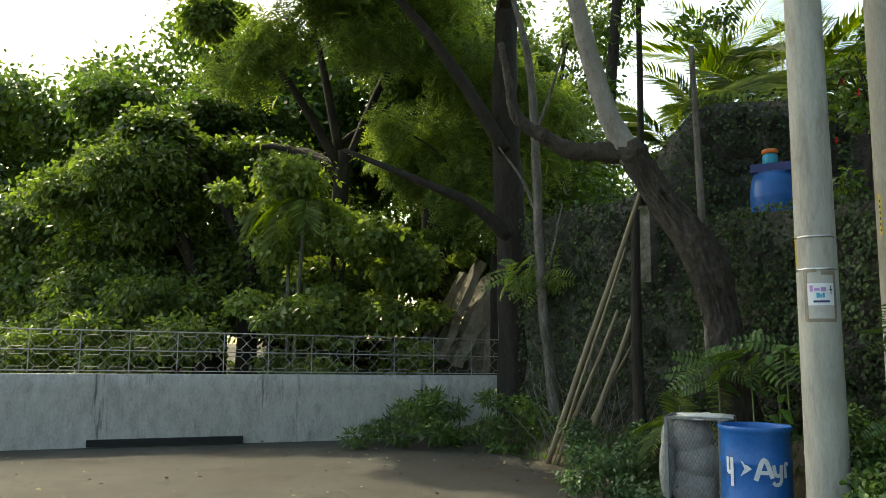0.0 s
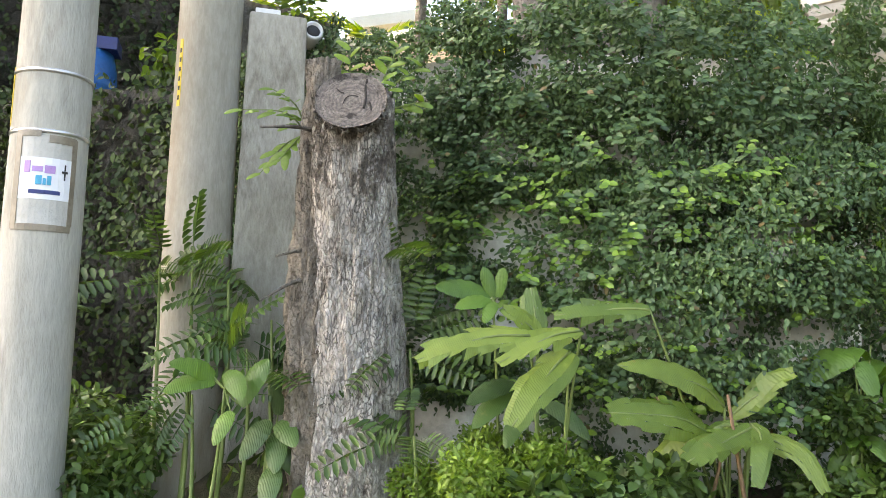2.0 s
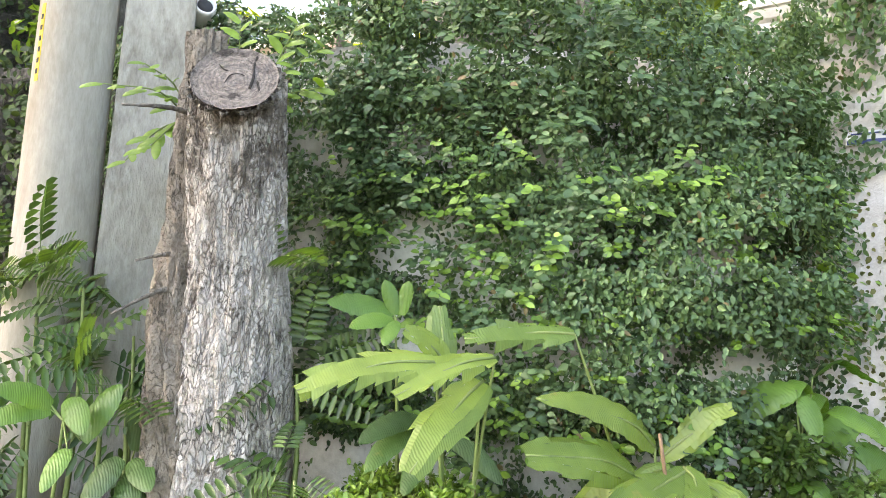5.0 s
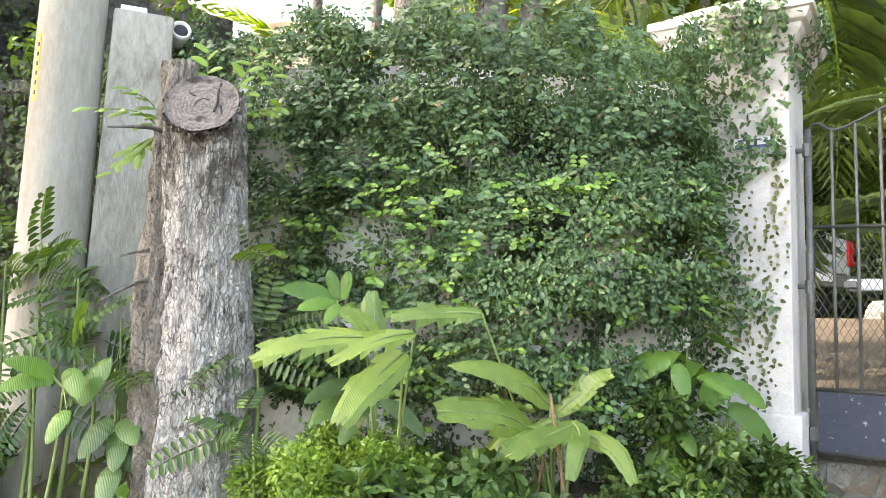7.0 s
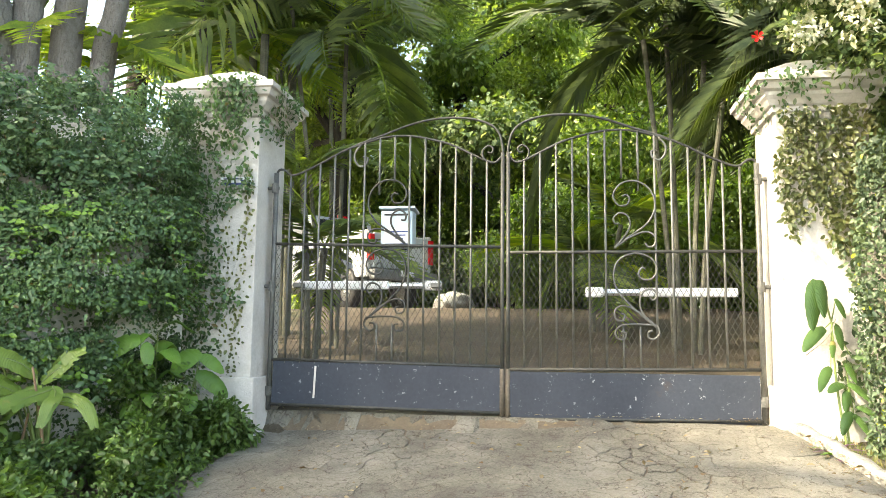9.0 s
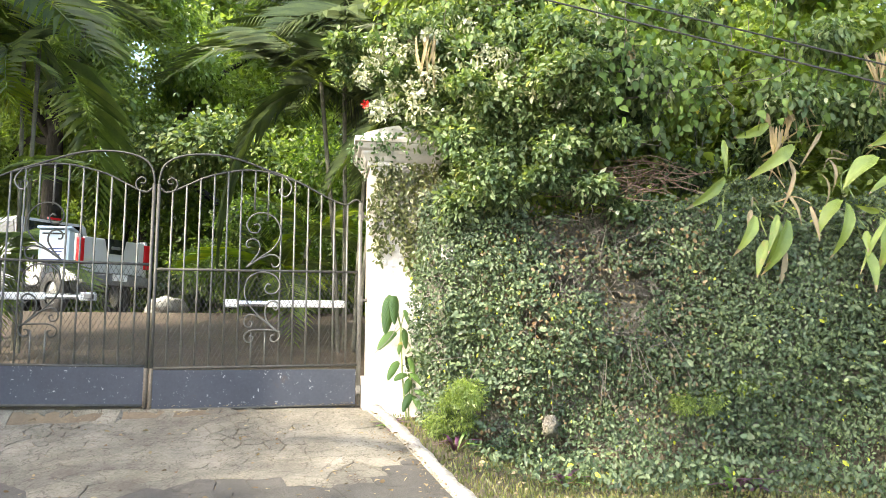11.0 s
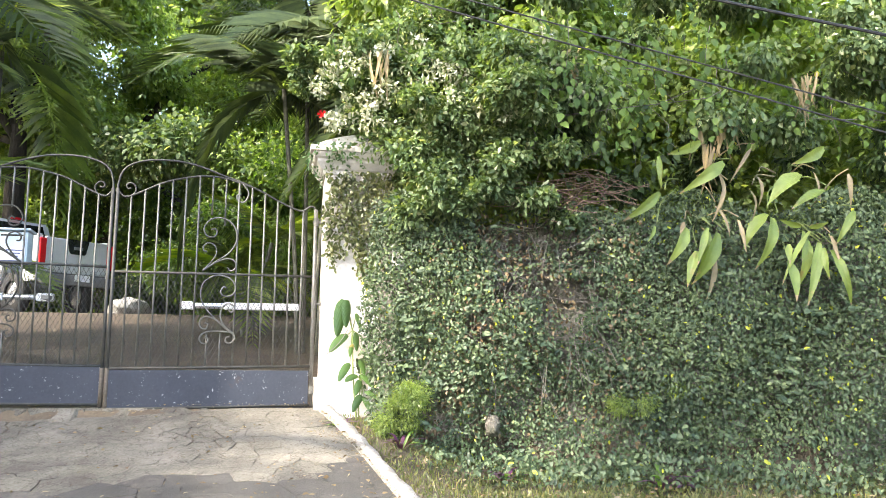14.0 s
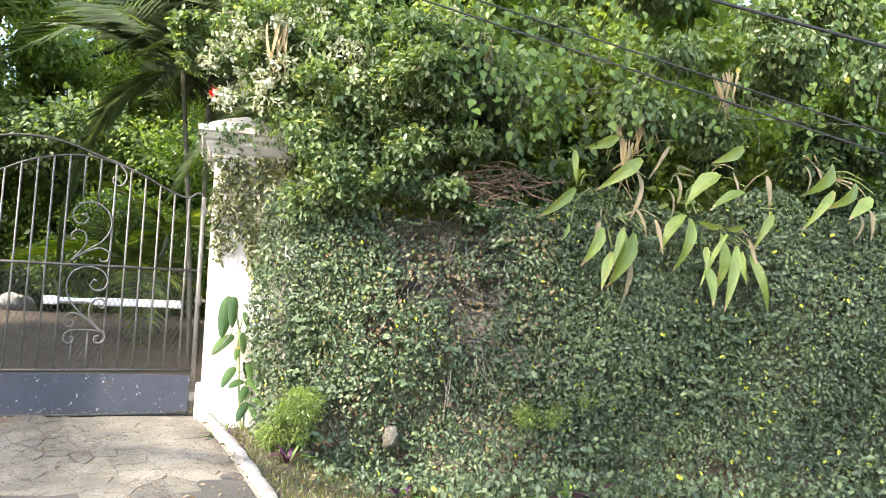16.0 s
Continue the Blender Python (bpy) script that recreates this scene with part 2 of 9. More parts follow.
M_BLOSSOM = leafy("cream_leaf_tip", (0.34, 0.38, 0.24), (0.50, 0.52, 0.42), (0.66, 0.66, 0.58), 0.06, 0.7, 0.15)
M_HEARTLEAF = leafy("vine_leaf", (0.06, 0.115, 0.035), (0.105, 0.18, 0.05), (0.16, 0.245, 0.07), 0.35, 0.6, 0.25, odd=(0.45, 0.42, 0.08), odd_share=0.03)
M_BARK_PALE = bark_plates("pale_grey_bark", (0.40, 0.38, 0.35), (0.22, 0.20, 0.175), (0.08, 0.07, 0.06), (0.26, 0.24, 0.20), 16.0, 0.3, 0.012)
M_IVY_NEW = leafy("ivy_young_leaf", (0.11, 0.215, 0.045), (0.165, 0.30, 0.06), (0.23, 0.38, 0.085), 0.3, 0.45, 0.45)

# ---------------------------------------------------------------- building blocks


def part(name, bm, material, parent=None, label="", smooth=False):
    me = bpy.data.meshes.new(name)
    bm.to_mesh(me)
    bm.free()
    me.materials.append(material)
    if smooth:
        me.polygons.foreach_set("use_smooth", [True] * len(me.polygons))
    ob = new(name, me)
    ob.parent = parent
    return tagged(ob, label)


def part_np(name, verts, faces, material, parent=None, label="", smooth=False):
    """A mesh from arrays: verts (n, 3), faces (m, 3 or 4)."""
    me = bpy.data.meshes.new(name)
    faces = np.asarray(faces, dtype=np.int32)
    k = faces.shape[1]
    me.vertices.add(len(verts))
    me.vertices.foreach_set("co", np.asarray(verts, dtype=np.float32).ravel())
    me.loops.add(faces.size)
    me.loops.foreach_set("vertex_index", faces.ravel())
    me.polygons.add(len(faces))
    me.polygons.foreach_set("loop_start", np.arange(0, faces.size, k, dtype=np.int32))
    me.polygons.foreach_set("loop_total", np.full(len(faces), k, dtype=np.int32))
    me.update(calc_edges=True)
    me.materials.append(material)
    if smooth:
        me.polygons.foreach_set("use_smooth", np.ones(len(faces), dtype=bool))
    ob = new(name, me)
    ob.parent = parent
    return tagged(ob, label)


def empty(name, m, label, category, group="", kind=""):
    ob = new(name)
    ob.matrix_world = m
    return tagged(ob, label, category, group, kind)


def box(bm, centre, size, m=None, bevel=0.0):
    made = bmesh.ops.create_cube(bm, size=1.0)["verts"]
    bmesh.ops.scale(bm, vec=size, verts=made)
    bmesh.ops.translate(bm, vec=centre, verts=made)
    if m is not None:
        bmesh.ops.transform(bm, matrix=m, verts=made)
    if bevel:
        edges = list({e for v in made for e in v.link_edges})
        bmesh.ops.bevel(bm, geom=edges, offset=bevel, segments=2, affect='EDGES', profile=0.6)
    return bm


def boxed(centre, size, m=None, bevel=0.0):
    return box(bmesh.new(), centre, size, m, bevel)


def sweep(bm, path, radii, sides=8, cap=True, wobble=0.0, seed=0):
    """A tube along a path."""
    rng = random.Random(seed)
    path = [Vector(p) for p in path]
    if not hasattr(radii, "__len__"):
        radii = [radii] * len(path)
    rings, side = [], None
    for i, p in enumerate(path):
        d = (path[min(i + 1, len(path) - 1)] - path[max(i - 1, 0)]).normalized()
        if side is None:
            side = d.orthogonal().normalized()
        side = (side - d * side.dot(d)).normalized()
        up = d.cross(side)
        ring = []
        for k in range(sides):
            a = 2 * math.pi * k / sides
            r = radii[i] * (1 + wobble * rng.uniform(-1, 1))
            ring.append(bm.verts.new(p + (side * math.cos(a) + up * math.sin(a)) * r))
        rings.append(ring)
    for a, b in zip(rings, rings[1:]):
        for k in range(sides):
            bm.faces.new((a[k], a[(k + 1) % sides], b[(k + 1) % sides], b[k]))
    if cap:
        bm.faces.new(rings[0][::-1]), bm.faces.new(rings[-1])
    return bm


def smooth_path(points, steps=6):
    """Catmull-Rom through the points."""
    p = [Vector(q) for q in points]
    p = [p[0] * 2 - p[1]] + p + [p[-1] * 2 - p[-2]]
    out = []
    for i in range(1, len(p) - 2):
        for s in range(steps):
            t = s / steps
            out.append(0.5 * (2 * p[i] + (p[i + 1] - p[i - 1]) * t + (2 * p[i - 1] - 5 * p[i] + 4 * p[i + 1] - p[i + 2]) * t * t + (3 * p[i] - p[i - 1] - 3 * p[i + 1] + p[i + 2]) * t ** 3))
    return out + [p[-2]]


def lathe(bm, profile, sides=32, m=None):
    """A turned body: profile of (radius, z)."""
    rings = []
    for r, z in profile:
        rings.append([bm.verts.new((r * math.cos(2 * math.pi * k / sides), r * math.sin(2 * math.pi * k / sides), z)) for k in range(sides)])
    for a, b in zip(rings, rings[1:]):
        for k in range(sides):
            bm.faces.new((a[k], a[(k + 1) % sides], b[(k + 1) % sides], b[k]))
    if m is not None:
        bmesh.ops.transform(bm, matrix=m, verts=bm.verts)
    return bm


def unit(v):
    return v / np.maximum(np.linalg.norm(v, axis=1, keepdims=True), 1e-9)


ELLIPSE = (np.array([(0, 0, 0), (-0.19, 0.22, 0.03), (-0.235, 0.5, 0.035), (-0.16, 0.8, 0.0), (0, 1, -0.10), (0.16, 0.8, 0.0), (0.235, 0.5, 0.035), (0.19, 0.22, 0.03), (0, 0.5, -0.02)]),
           [(8, 1, 0), (8, 2, 1), (8, 3, 2), (8, 4, 3), (8, 5, 4), (8, 6, 5), (8, 7, 6), (8, 0, 7)])
BROAD = (np.array([(0, 0, 0), (-0.25, 0.20, 0.04), (-0.32, 0.48, 0.05), (-0.21, 0.80, 0.0), (0, 1, -0.12), (0.21, 0.80, 0.0), (0.32, 0.48, 0.05), (0.25, 0.20, 0.04), (0, 0.5, -0.03)]), ELLIPSE[1])
FAR = (np.array([(0, 0, 0), (-0.3, 0.45, 0.05), (0, 1, -0.05), (0.3, 0.45, 0.05)]), [(0, 2, 1), (0, 3, 2)])
OVATE = (np.array([(0, 0, 0), (-0.30, 0.25, 0.07), (-0.27, 0.62, 0.07), (0, 1, -0.10), (0.27, 0.62, 0.07), (0.30, 0.25, 0.07), (0, 0.5, 0.0)]),
         [(0, 6, 1), (6, 2, 1), (6, 3, 2), (0, 5, 6), (6, 5, 4), (6, 4, 3)])
SMALL = (np.array([(0, 0, 0), (-0.27, 0.32, 0.05), (-0.20, 0.74, 0.03), (0, 1, -0.10), (0.20, 0.74, 0.03), (0.27, 0.32, 0.05)]), [(0, 2, 1), (0, 3, 2), (0, 4, 3), (0, 5, 4)])
LANCE = (np.array([(0, 0, 0), (-0.12, 0.35, 0.03), (0, 1, -0.12), (0.12, 0.35, 0.03), (0, 0.45, 0.0)]),
         [(0, 4, 1), (4, 2, 1), (0, 3, 4), (4, 3, 2)])


def pinnate(pairs=9, droop=0.25, width=0.26):
    """A feathery leaf of small leaflets on a stalk, one unit long."""
    v, f = [], []
    for i in range(pairs):
        t = 0.15 + 0.83 * i / (pairs - 1)
        z = -droop * t * t
        w = width * math.sin(math.pi * min(1, 0.25 + 0.75 * t)) + 0.05
        for s in (-1, 1):
            b = len(v)
            v += [(0, t, z), (s * w * 0.5, t + 0.07, z + 0.02), (s * w, t + 0.06, z - 0.03), (s * w * 0.5, t - 0.01, z + 0.005)]
            f += [(b, b + 1, b + 2), (b, b + 2, b + 3)]
    b = len(v)
    v += [(-0.006, 0, 0), (0.006, 0, 0), (0, 0.55, -droop * 0.3), (0, 1, -droop)]
    f += [(b, b + 1, b + 2), (b + 2, b + 1, b + 3)]
    return np.array(v), f


FEATHER = pinnate(7)


def pinnate_near(pairs=8, droop=0.22):
    """A feathery leaf seen close: oblong leaflets in pairs along a stalk."""
    v, f = [], []
    for i in range(pairs):
        t = 0.14 + 0.8 * i / (pairs - 1)
        z = -droop * t * t
        w = 0.10 + 0.20 * math.sin(math.pi * min(1, 0.2 + 0.72 * t))
        for s in (-1, 1):
            b = len(v)
            v += [(0, t, z), (s * w * 0.28, t + 0.058, z + 0.018), (s * w * 0.72, t + 0.075, z + 0.004), (s * w, t + 0.045, z - 0.035), (s * w * 0.75, t - 0.004, z - 0.008), (s * w * 0.3, t - 0.02, z + 0.012)]
            f += [(b, b + 1, b + 2), (b, b + 2, b + 3), (b, b + 3, b + 4), (b, b + 4, b + 5)]
    b = len(v)
    v += [(-0.006, 0, 0), (0.006, 0, 0), (0, 0.55, -droop * 0.3), (0, 1, -droop)]
    f += [(b, b + 1, b + 2), (b + 2, b + 1, b + 3)]
    return np.array(v), f


FEATHER_NEAR = pinnate_near()


def leaf_arrays(P, Y, N, S, template):
    """Places a leaf at every P with its tip along Y, its face along N and size S."""
    v, f = template
    Y = unit(Y)
    X = unit(np.cross(Y, N))
    Z = np.cross(X, Y)
    out = P[:, None, :] + S[:, None, None] * (v[None, :, 0:1] * X[:, None, :] + v[None, :, 1:2] * Y[:, None, :] + v[None, :, 2:3] * Z[:, None, :])
    faces = np.asarray(f)[None] + (np.arange(len(P)) * len(v))[:, None, None]
    return out.reshape(-1, 3), faces.reshape(-1, 3)


def leaves(name, P, Y, N, S, template, material, parent=None, label=""):
    v, f = leaf_arrays(P, Y, N, S, template)
    return tagged(part_np(name, v, f, material, parent, label), kind="stuff")


def clumps(rng, centres, radii, n, flat=0.75, shell=0.35):
    """Points in a set of uneven blobs, each broken into many small tufts, and the way outward at each."""
    centres, radii = np.asarray(centres, float), np.asarray(radii, float)
    pick = rng.choice(len(centres), n, p=radii ** 2 / (radii ** 2).sum())
    d = unit(rng.normal(size=(n, 3)))
    if radii.mean() < 0.24:
        r = radii[pick] * (1 - shell * rng.random(n) ** 1.5) * (0.82 + 0.3 * np.sin(d[:, 0] * 5 + pick) * np.sin(d[:, 1] * 6 + 2 * pick))
        return centres[pick] + d * r[:, None] * np.array((1, 1, flat)), d
    tufts = 110
    radii = radii * (1.35 if radii.mean() > 0.6 else 1.1)
    way = unit(rng.normal(size=(len(centres), tufts, 3)))
    reach = 1.05 * rng.random((len(centres), tufts)) ** 0.5
    small = rng.uniform(0.25, 0.62, (len(centres), tufts))
    k = rng.integers(0, tufts, n)
    inner = (1 - 0.6 * shell * rng.random(n)) * radii[pick] * small[pick, k]
    stretch = np.array((1.2, 1.2, 0.8))
    P = centres[pick] + (way[pick, k] * (radii[pick] * reach[pick, k])[:, None] + d * inner[:, None] * stretch) * np.array((1, 1, flat))
    return P, unit(d + 0.6 * way[pick, k])


def foliage(name, rng, centres, radii, n, size, template, material, parent=None, label="", flat=0.75, shell=0.45, hang=0.5):
    P, d = clumps(rng, centres, radii, n, flat, shell)
    Y = d * 0.6 + rng.normal(size=P.shape) * 0.6 + np.array((0, 0, -hang))
    N = d * 0.5 + rng.normal(size=P.shape) * 0.5 + np.array((0, 0, 0.8))
    S = size * rng.uniform(0.6, 1.35, n)
    return leaves(name, P, Y, N, S, template, material, parent, label)


def fbm(P, scale):
    """Cheap smooth noise, about -1 to 1."""
    q = np.asarray(P) * scale
    x, y, z = q[:, 0], q[:, 1], q[:, 2]
    return (np.sin(x * 1.7 + 1.3 * np.sin(y * 1.1 + z)) + np.sin(y * 2.1 + 1.7 * np.sin(z * 1.3 + x * 0.7)) + np.sin(z * 1.9 + 1.1 * np.sin(x * 1.6 + 2))) / 3


# ---------------------------------------------------------------- the lie of the land
WALL_LINE = [(-1.9, 15.2), (-0.2, 12.6), (1.25, 10.5), (2.2, 8.8), (3.0, 6.9), (3.2, 6.0), (3.6, 5.3), (4.9, 4.4)]
U = Vector((0.293, -0.956, 0))          # along the gate, from its hinge by the ivy wall
BACK = Vector((0.956, 0.293, 0))        # through the gate into the yard
GATE_L, GATE_R = Vector((5.24, 4.0, 0)), Vector((6.12, 1.13, 0))


def smoothstep(a, b, x):
    t = np.clip((x - a) / (b - a), 0, 1)
    return t * t * (3 - 2 * t)


def wall_distance(x, y):
    """Distance from the boundary wall; below zero behind it."""
    best, sign = np.full(np.shape(x), 1e9), np.ones(np.shape(x))
    line = WALL_LINE + [(5.2, 4.25), (6.1, 0.9), (5.85, 0.0), (5.8, -12.0), (5.8, -60.0)]
    for (ax, ay), (bx, by) in zip(line, line[1:]):
        ux, uy = bx - ax, by - ay
        t = np.clip(((x - ax) * ux + (y - ay) * uy) / (ux * ux + uy * uy), 0, 1)
        d = np.hypot(x - ax - t * ux, y - ay - t * uy)
        s = np.where(ux * (y - ay) - uy * (x - ax) > 0, -1.0, 1.0)
        sign, best = np.where(d < best, s, sign), np.minimum(d, best)
    return best * sign


def ground_z(x, y):
    x, y = np.asarray(x, float), np.asarray(y, float)
    d = wall_distance(x, y)
    top = 0.72 + 0.10 * smoothstep(0.2, 1.1, y) - 0.24 * smoothstep(0.5, -0.4, y) * smoothstep(4.2, 5.4, x)
    drive = top * np.clip((x - 1.2) / 4.7, 0, 1) * smoothstep(6.5, 4.5, y)
    high = 0.75 - 0.45 * smoothstep(7.0, 9.5, y)
    bank = high * smoothstep(1.1, 0.45, d) * smoothstep(3.2, 4.6, y) * smoothstep(16, 14, y)
    front = np.maximum(drive, bank)
    behind = 0.82 + 0.13 * np.clip(-d, 0, 7.5)
    z = np.where(d > 0, front, behind)
    beyond = smoothstep(0.3, 3.0, (y - 13.6) - 0.49 * (x + 0.86))
    return np.where((d > 0) & (y > 5), z * (1 - beyond) - 1.0 * beyond, z)


def gz(x, y):
    return float(ground_z(x, y))


def sheet(name, xs, ys, zf, material, label, category):
    X, Y = np.meshgrid(xs, ys)
    V = np.stack([X, Y, zf(X, Y)], -1).reshape(-1, 3)
    n, m = len(ys), len(xs)
    i = (np.arange(n - 1)[:, None] * m + np.arange(m - 1)[None]).ravel()
    return tagged(part_np(name, V, np.stack([i, i + 1, i + m + 1, i + m], 1), material, smooth=True), label, category, kind="structure")


near_x = np.arange(-16, 18, 0.16)
near_y = np.arange(-9, 19, 0.16)
xs = np.concatenate([[-900, -300, -120, -60, -35, -22], near_x, [20, 26, 40, 80, 200, 900]])
ys = np.concatenate([[-900, -300, -120, -50, -25, -14], near_y, [21, 26, 40, 80, 200, 900]])
sheet("ground", xs, ys, lambda x, y: ground_z(x, y) + 0.03 * np.sin(x * 2.3 + np.sin(y * 1.7)) * np.sin(y * 2.9), M_SOIL,
      "brown bare soil with thin weeds sloping up to the wall", "ground")


def strip(name, left, right, columns, lift, material, label, category, thickness=0.0):
    """A patch of paving between two edge lines, laid on the land."""
    L, R = np.array(left, float), np.array(right, float)
    t = np.linspace(0, 1, columns)[None, :, None]
    P = L[:, None] * (1 - t) + R[:, None] * t
    V = np.dstack([P, ground_z(P[..., 0], P[..., 1]) + lift]).reshape(-1, 3)
    n, m = len(L), columns
    i = (np.arange(n - 1)[:, None] * m + np.arange(m - 1)[None]).ravel()
    return tagged(part_np(name, V, np.stack([i, i + 1, i + m + 1, i + m], 1), material, smooth=True), label, category, kind="structure")


road_y = np.linspace(-40, 13.2, 140)
road_edge = np.interp(road_y, [-40, -1.5, 0, 1.5, 3, 5, 6.7, 8.5, 10.4, 12, 13.2], [2.6, 2.6, 2.9, 2.6, 1.9, 1.35, 1.0, 0.35, -0.35, -1.0, -1.6])
strip("road", [(-26, y) for y in road_y], [(x, y) for x, y in zip(road_edge, road_y)], 90, 0.035, M_ROAD, "dusty worn asphalt road with leaf litter", "road")

# driveway: broken concrete slabs on a dirt bed


def drive_point(s, t):
    """s across from the ivy wall to the kerb, t from the gate (0) to the road (1)."""
    a = Vector((5.3, 4.05, 0)).lerp(Vector((6.05, 1.05, 0)), s)
    kerb = np.interp(t, [0, 0.25, 0.5, 0.75, 1.0], [6.05, 5.15, 4.45, 3.75, 3.0]), np.interp(t, [0, 0.25, 0.5, 0.75, 1.0], [1.05, 0.52, 0.15, -0.2, -0.8])
    left = np.interp(t, [0, 0.5, 1.0], [5.3, 3.9, 2.2]), np.interp(t, [0, 0.5, 1.0], [4.05, 3.7, 3.4])
    return left[0] * (1 - s) + kerb[0] * s, left[1] * (1 - s) + kerb[1] * s


bed = [drive_point(0, t) for t in np.linspace(0, 1, 30)], [drive_point(1, t) for t in np.linspace(0, 1, 30)]
strip("driveway", bed[0], bed[1], 30, 0.045, M_DIRT, "dirt and moss bed under cracked concrete paving", "driveway")
yard = [GATE_L + BACK * d - U * (0.3 + 0.25 * d) for d in np.linspace(0, 9, 40)], [GATE_R + BACK * d + U * (0.2 + 0.15 * d) for d in np.linspace(0, 9, 40)]
# Wet brown, darkened further so the colour carries the yard's shade.
M_YARD = surface("wet_shaded_drive", (0.034, 0.025, 0.017), (0.064, 0.048, 0.033), (0.105, 0.082, 0.056), 2, 40, 0.75, bump=0.4)
strip("yard_drive", [p[:2] for p in yard[0]], [p[:2] for p in yard[1]], 40, 0.03, M_YARD, "damp paved yard drive rising behind the gate, shade in its dark colour", "driveway")


def wall(name, line, thick, low, high, material, label, steps=0.25, rough=0.0, seed=1):
    """A wall along a line of points, its visible face on the line, its body behind it."""
    rng = np.random.default_rng(seed)
    pts = []
    for a, b in zip(line, line[1:]):
        a, b = np.array(a, float), np.array(b, float)
        n = max(1, int(np.linalg.norm(b - a) / steps))
        pts += [a + (b - a) * i / n for i in range(n)]
    pts.append(np.array(line[-1], float))
    pts = np.array(pts)
    tang = unit(np.gradient(pts, axis=0))
    out = np.stack([-tang[:, 1], tang[:, 0]], 1)
    rows = 9
    V = []
    for i, p in enumerate(pts):
        zt = high(i / (len(pts) - 1)) if callable(high) else high
        col = []
        for k in range(rows):
            z = low + (zt - low) * k / (rows - 1)
            q = p - out[i] * (rng.uniform(-rough, rough))
            col.append((q[0], q[1], z))
        back = p + out[i] * thick
        col += [(back[0], back[1], zt), (back[0], back[1], low)]
        V += col
    m, n = rows + 2, len(pts)
    F = []
    for i in range(n - 1):
        for k in range(m - 1):
            a = i * m + k
            F.append((a, a + m, a + m + 1, a + 1))
    ob = part_np(name, V, F, material, smooth=rough > 0.03)
    bm = bmesh.new()
    bm.from_mesh(ob.data)
    bm.verts.ensure_lookup_table()
    bm.faces.new([bm.verts[k] for k in range(m)][::-1])
    bm.faces.new([bm.verts[(n - 1) * m + k] for k in range(m)])
    bmesh.ops.recalc_face_normals(bm, faces=bm.faces)
    bm.to_mesh(ob.data)
    bm.free()
    return tagged(ob, label, "wall", kind="structure")


wall("wall_ivy", [(3.0, 6.9), (3.2, 6.0), (3.6, 5.3), (4.86, 4.38)], 0.25, 0.2, 2.62, M_PLASTER, "old white plastered rubble boundary wall under ivy", rough=0.02)
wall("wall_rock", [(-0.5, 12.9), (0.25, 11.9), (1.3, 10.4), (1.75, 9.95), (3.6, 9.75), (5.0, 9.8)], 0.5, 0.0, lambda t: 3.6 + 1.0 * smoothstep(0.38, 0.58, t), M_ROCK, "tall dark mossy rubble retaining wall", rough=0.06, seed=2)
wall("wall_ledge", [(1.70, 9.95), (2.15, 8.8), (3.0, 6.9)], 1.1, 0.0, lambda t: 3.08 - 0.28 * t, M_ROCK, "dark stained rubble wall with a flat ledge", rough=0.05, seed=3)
wall("wall_right", [(5.98, 0.6), (5.86, 0.0), (5.84, -3.0), (5.9, -10.0)], 0.3, 0.2, lambda t: 2.18 + 0.08 * math.sin(t * 9), M_RUBBLE, "old rubble wall buried in creeper", rough=0.04, seed=4)
# Black block drawn for the dark inside a drain slot; nothing is recessed.
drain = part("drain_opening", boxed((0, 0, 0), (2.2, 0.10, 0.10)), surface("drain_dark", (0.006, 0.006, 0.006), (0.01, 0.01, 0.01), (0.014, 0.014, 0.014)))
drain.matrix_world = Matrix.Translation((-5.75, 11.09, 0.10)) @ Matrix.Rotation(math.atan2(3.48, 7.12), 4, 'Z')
tagged(drain, "black block drawn for the dark of a drain slot", "drain", kind="structure")
wall("wall_parapet", [(-16, 6.2), (-7.87, 10.07), (-4.3, 11.85), (-0.75, 13.55)], 0.2, -0.6, lambda t: 1.18 - 0.14 * t, M_PARAPET, "rough white painted parapet wall with black streaks", rough=0.012, seed=5)


def cover(P):
    """How thick the creeper grows at a place on a wall, about -1 to 1."""
    s = 0.81 * P[:, 0] - 0.59 * P[:, 1]
    Q = np.column_stack([s, 0.3 * s, P[:, 2]])
    return fbm(Q, 3.4) * 0.5 + 0.5 * fbm(Q + 7, 9.0)


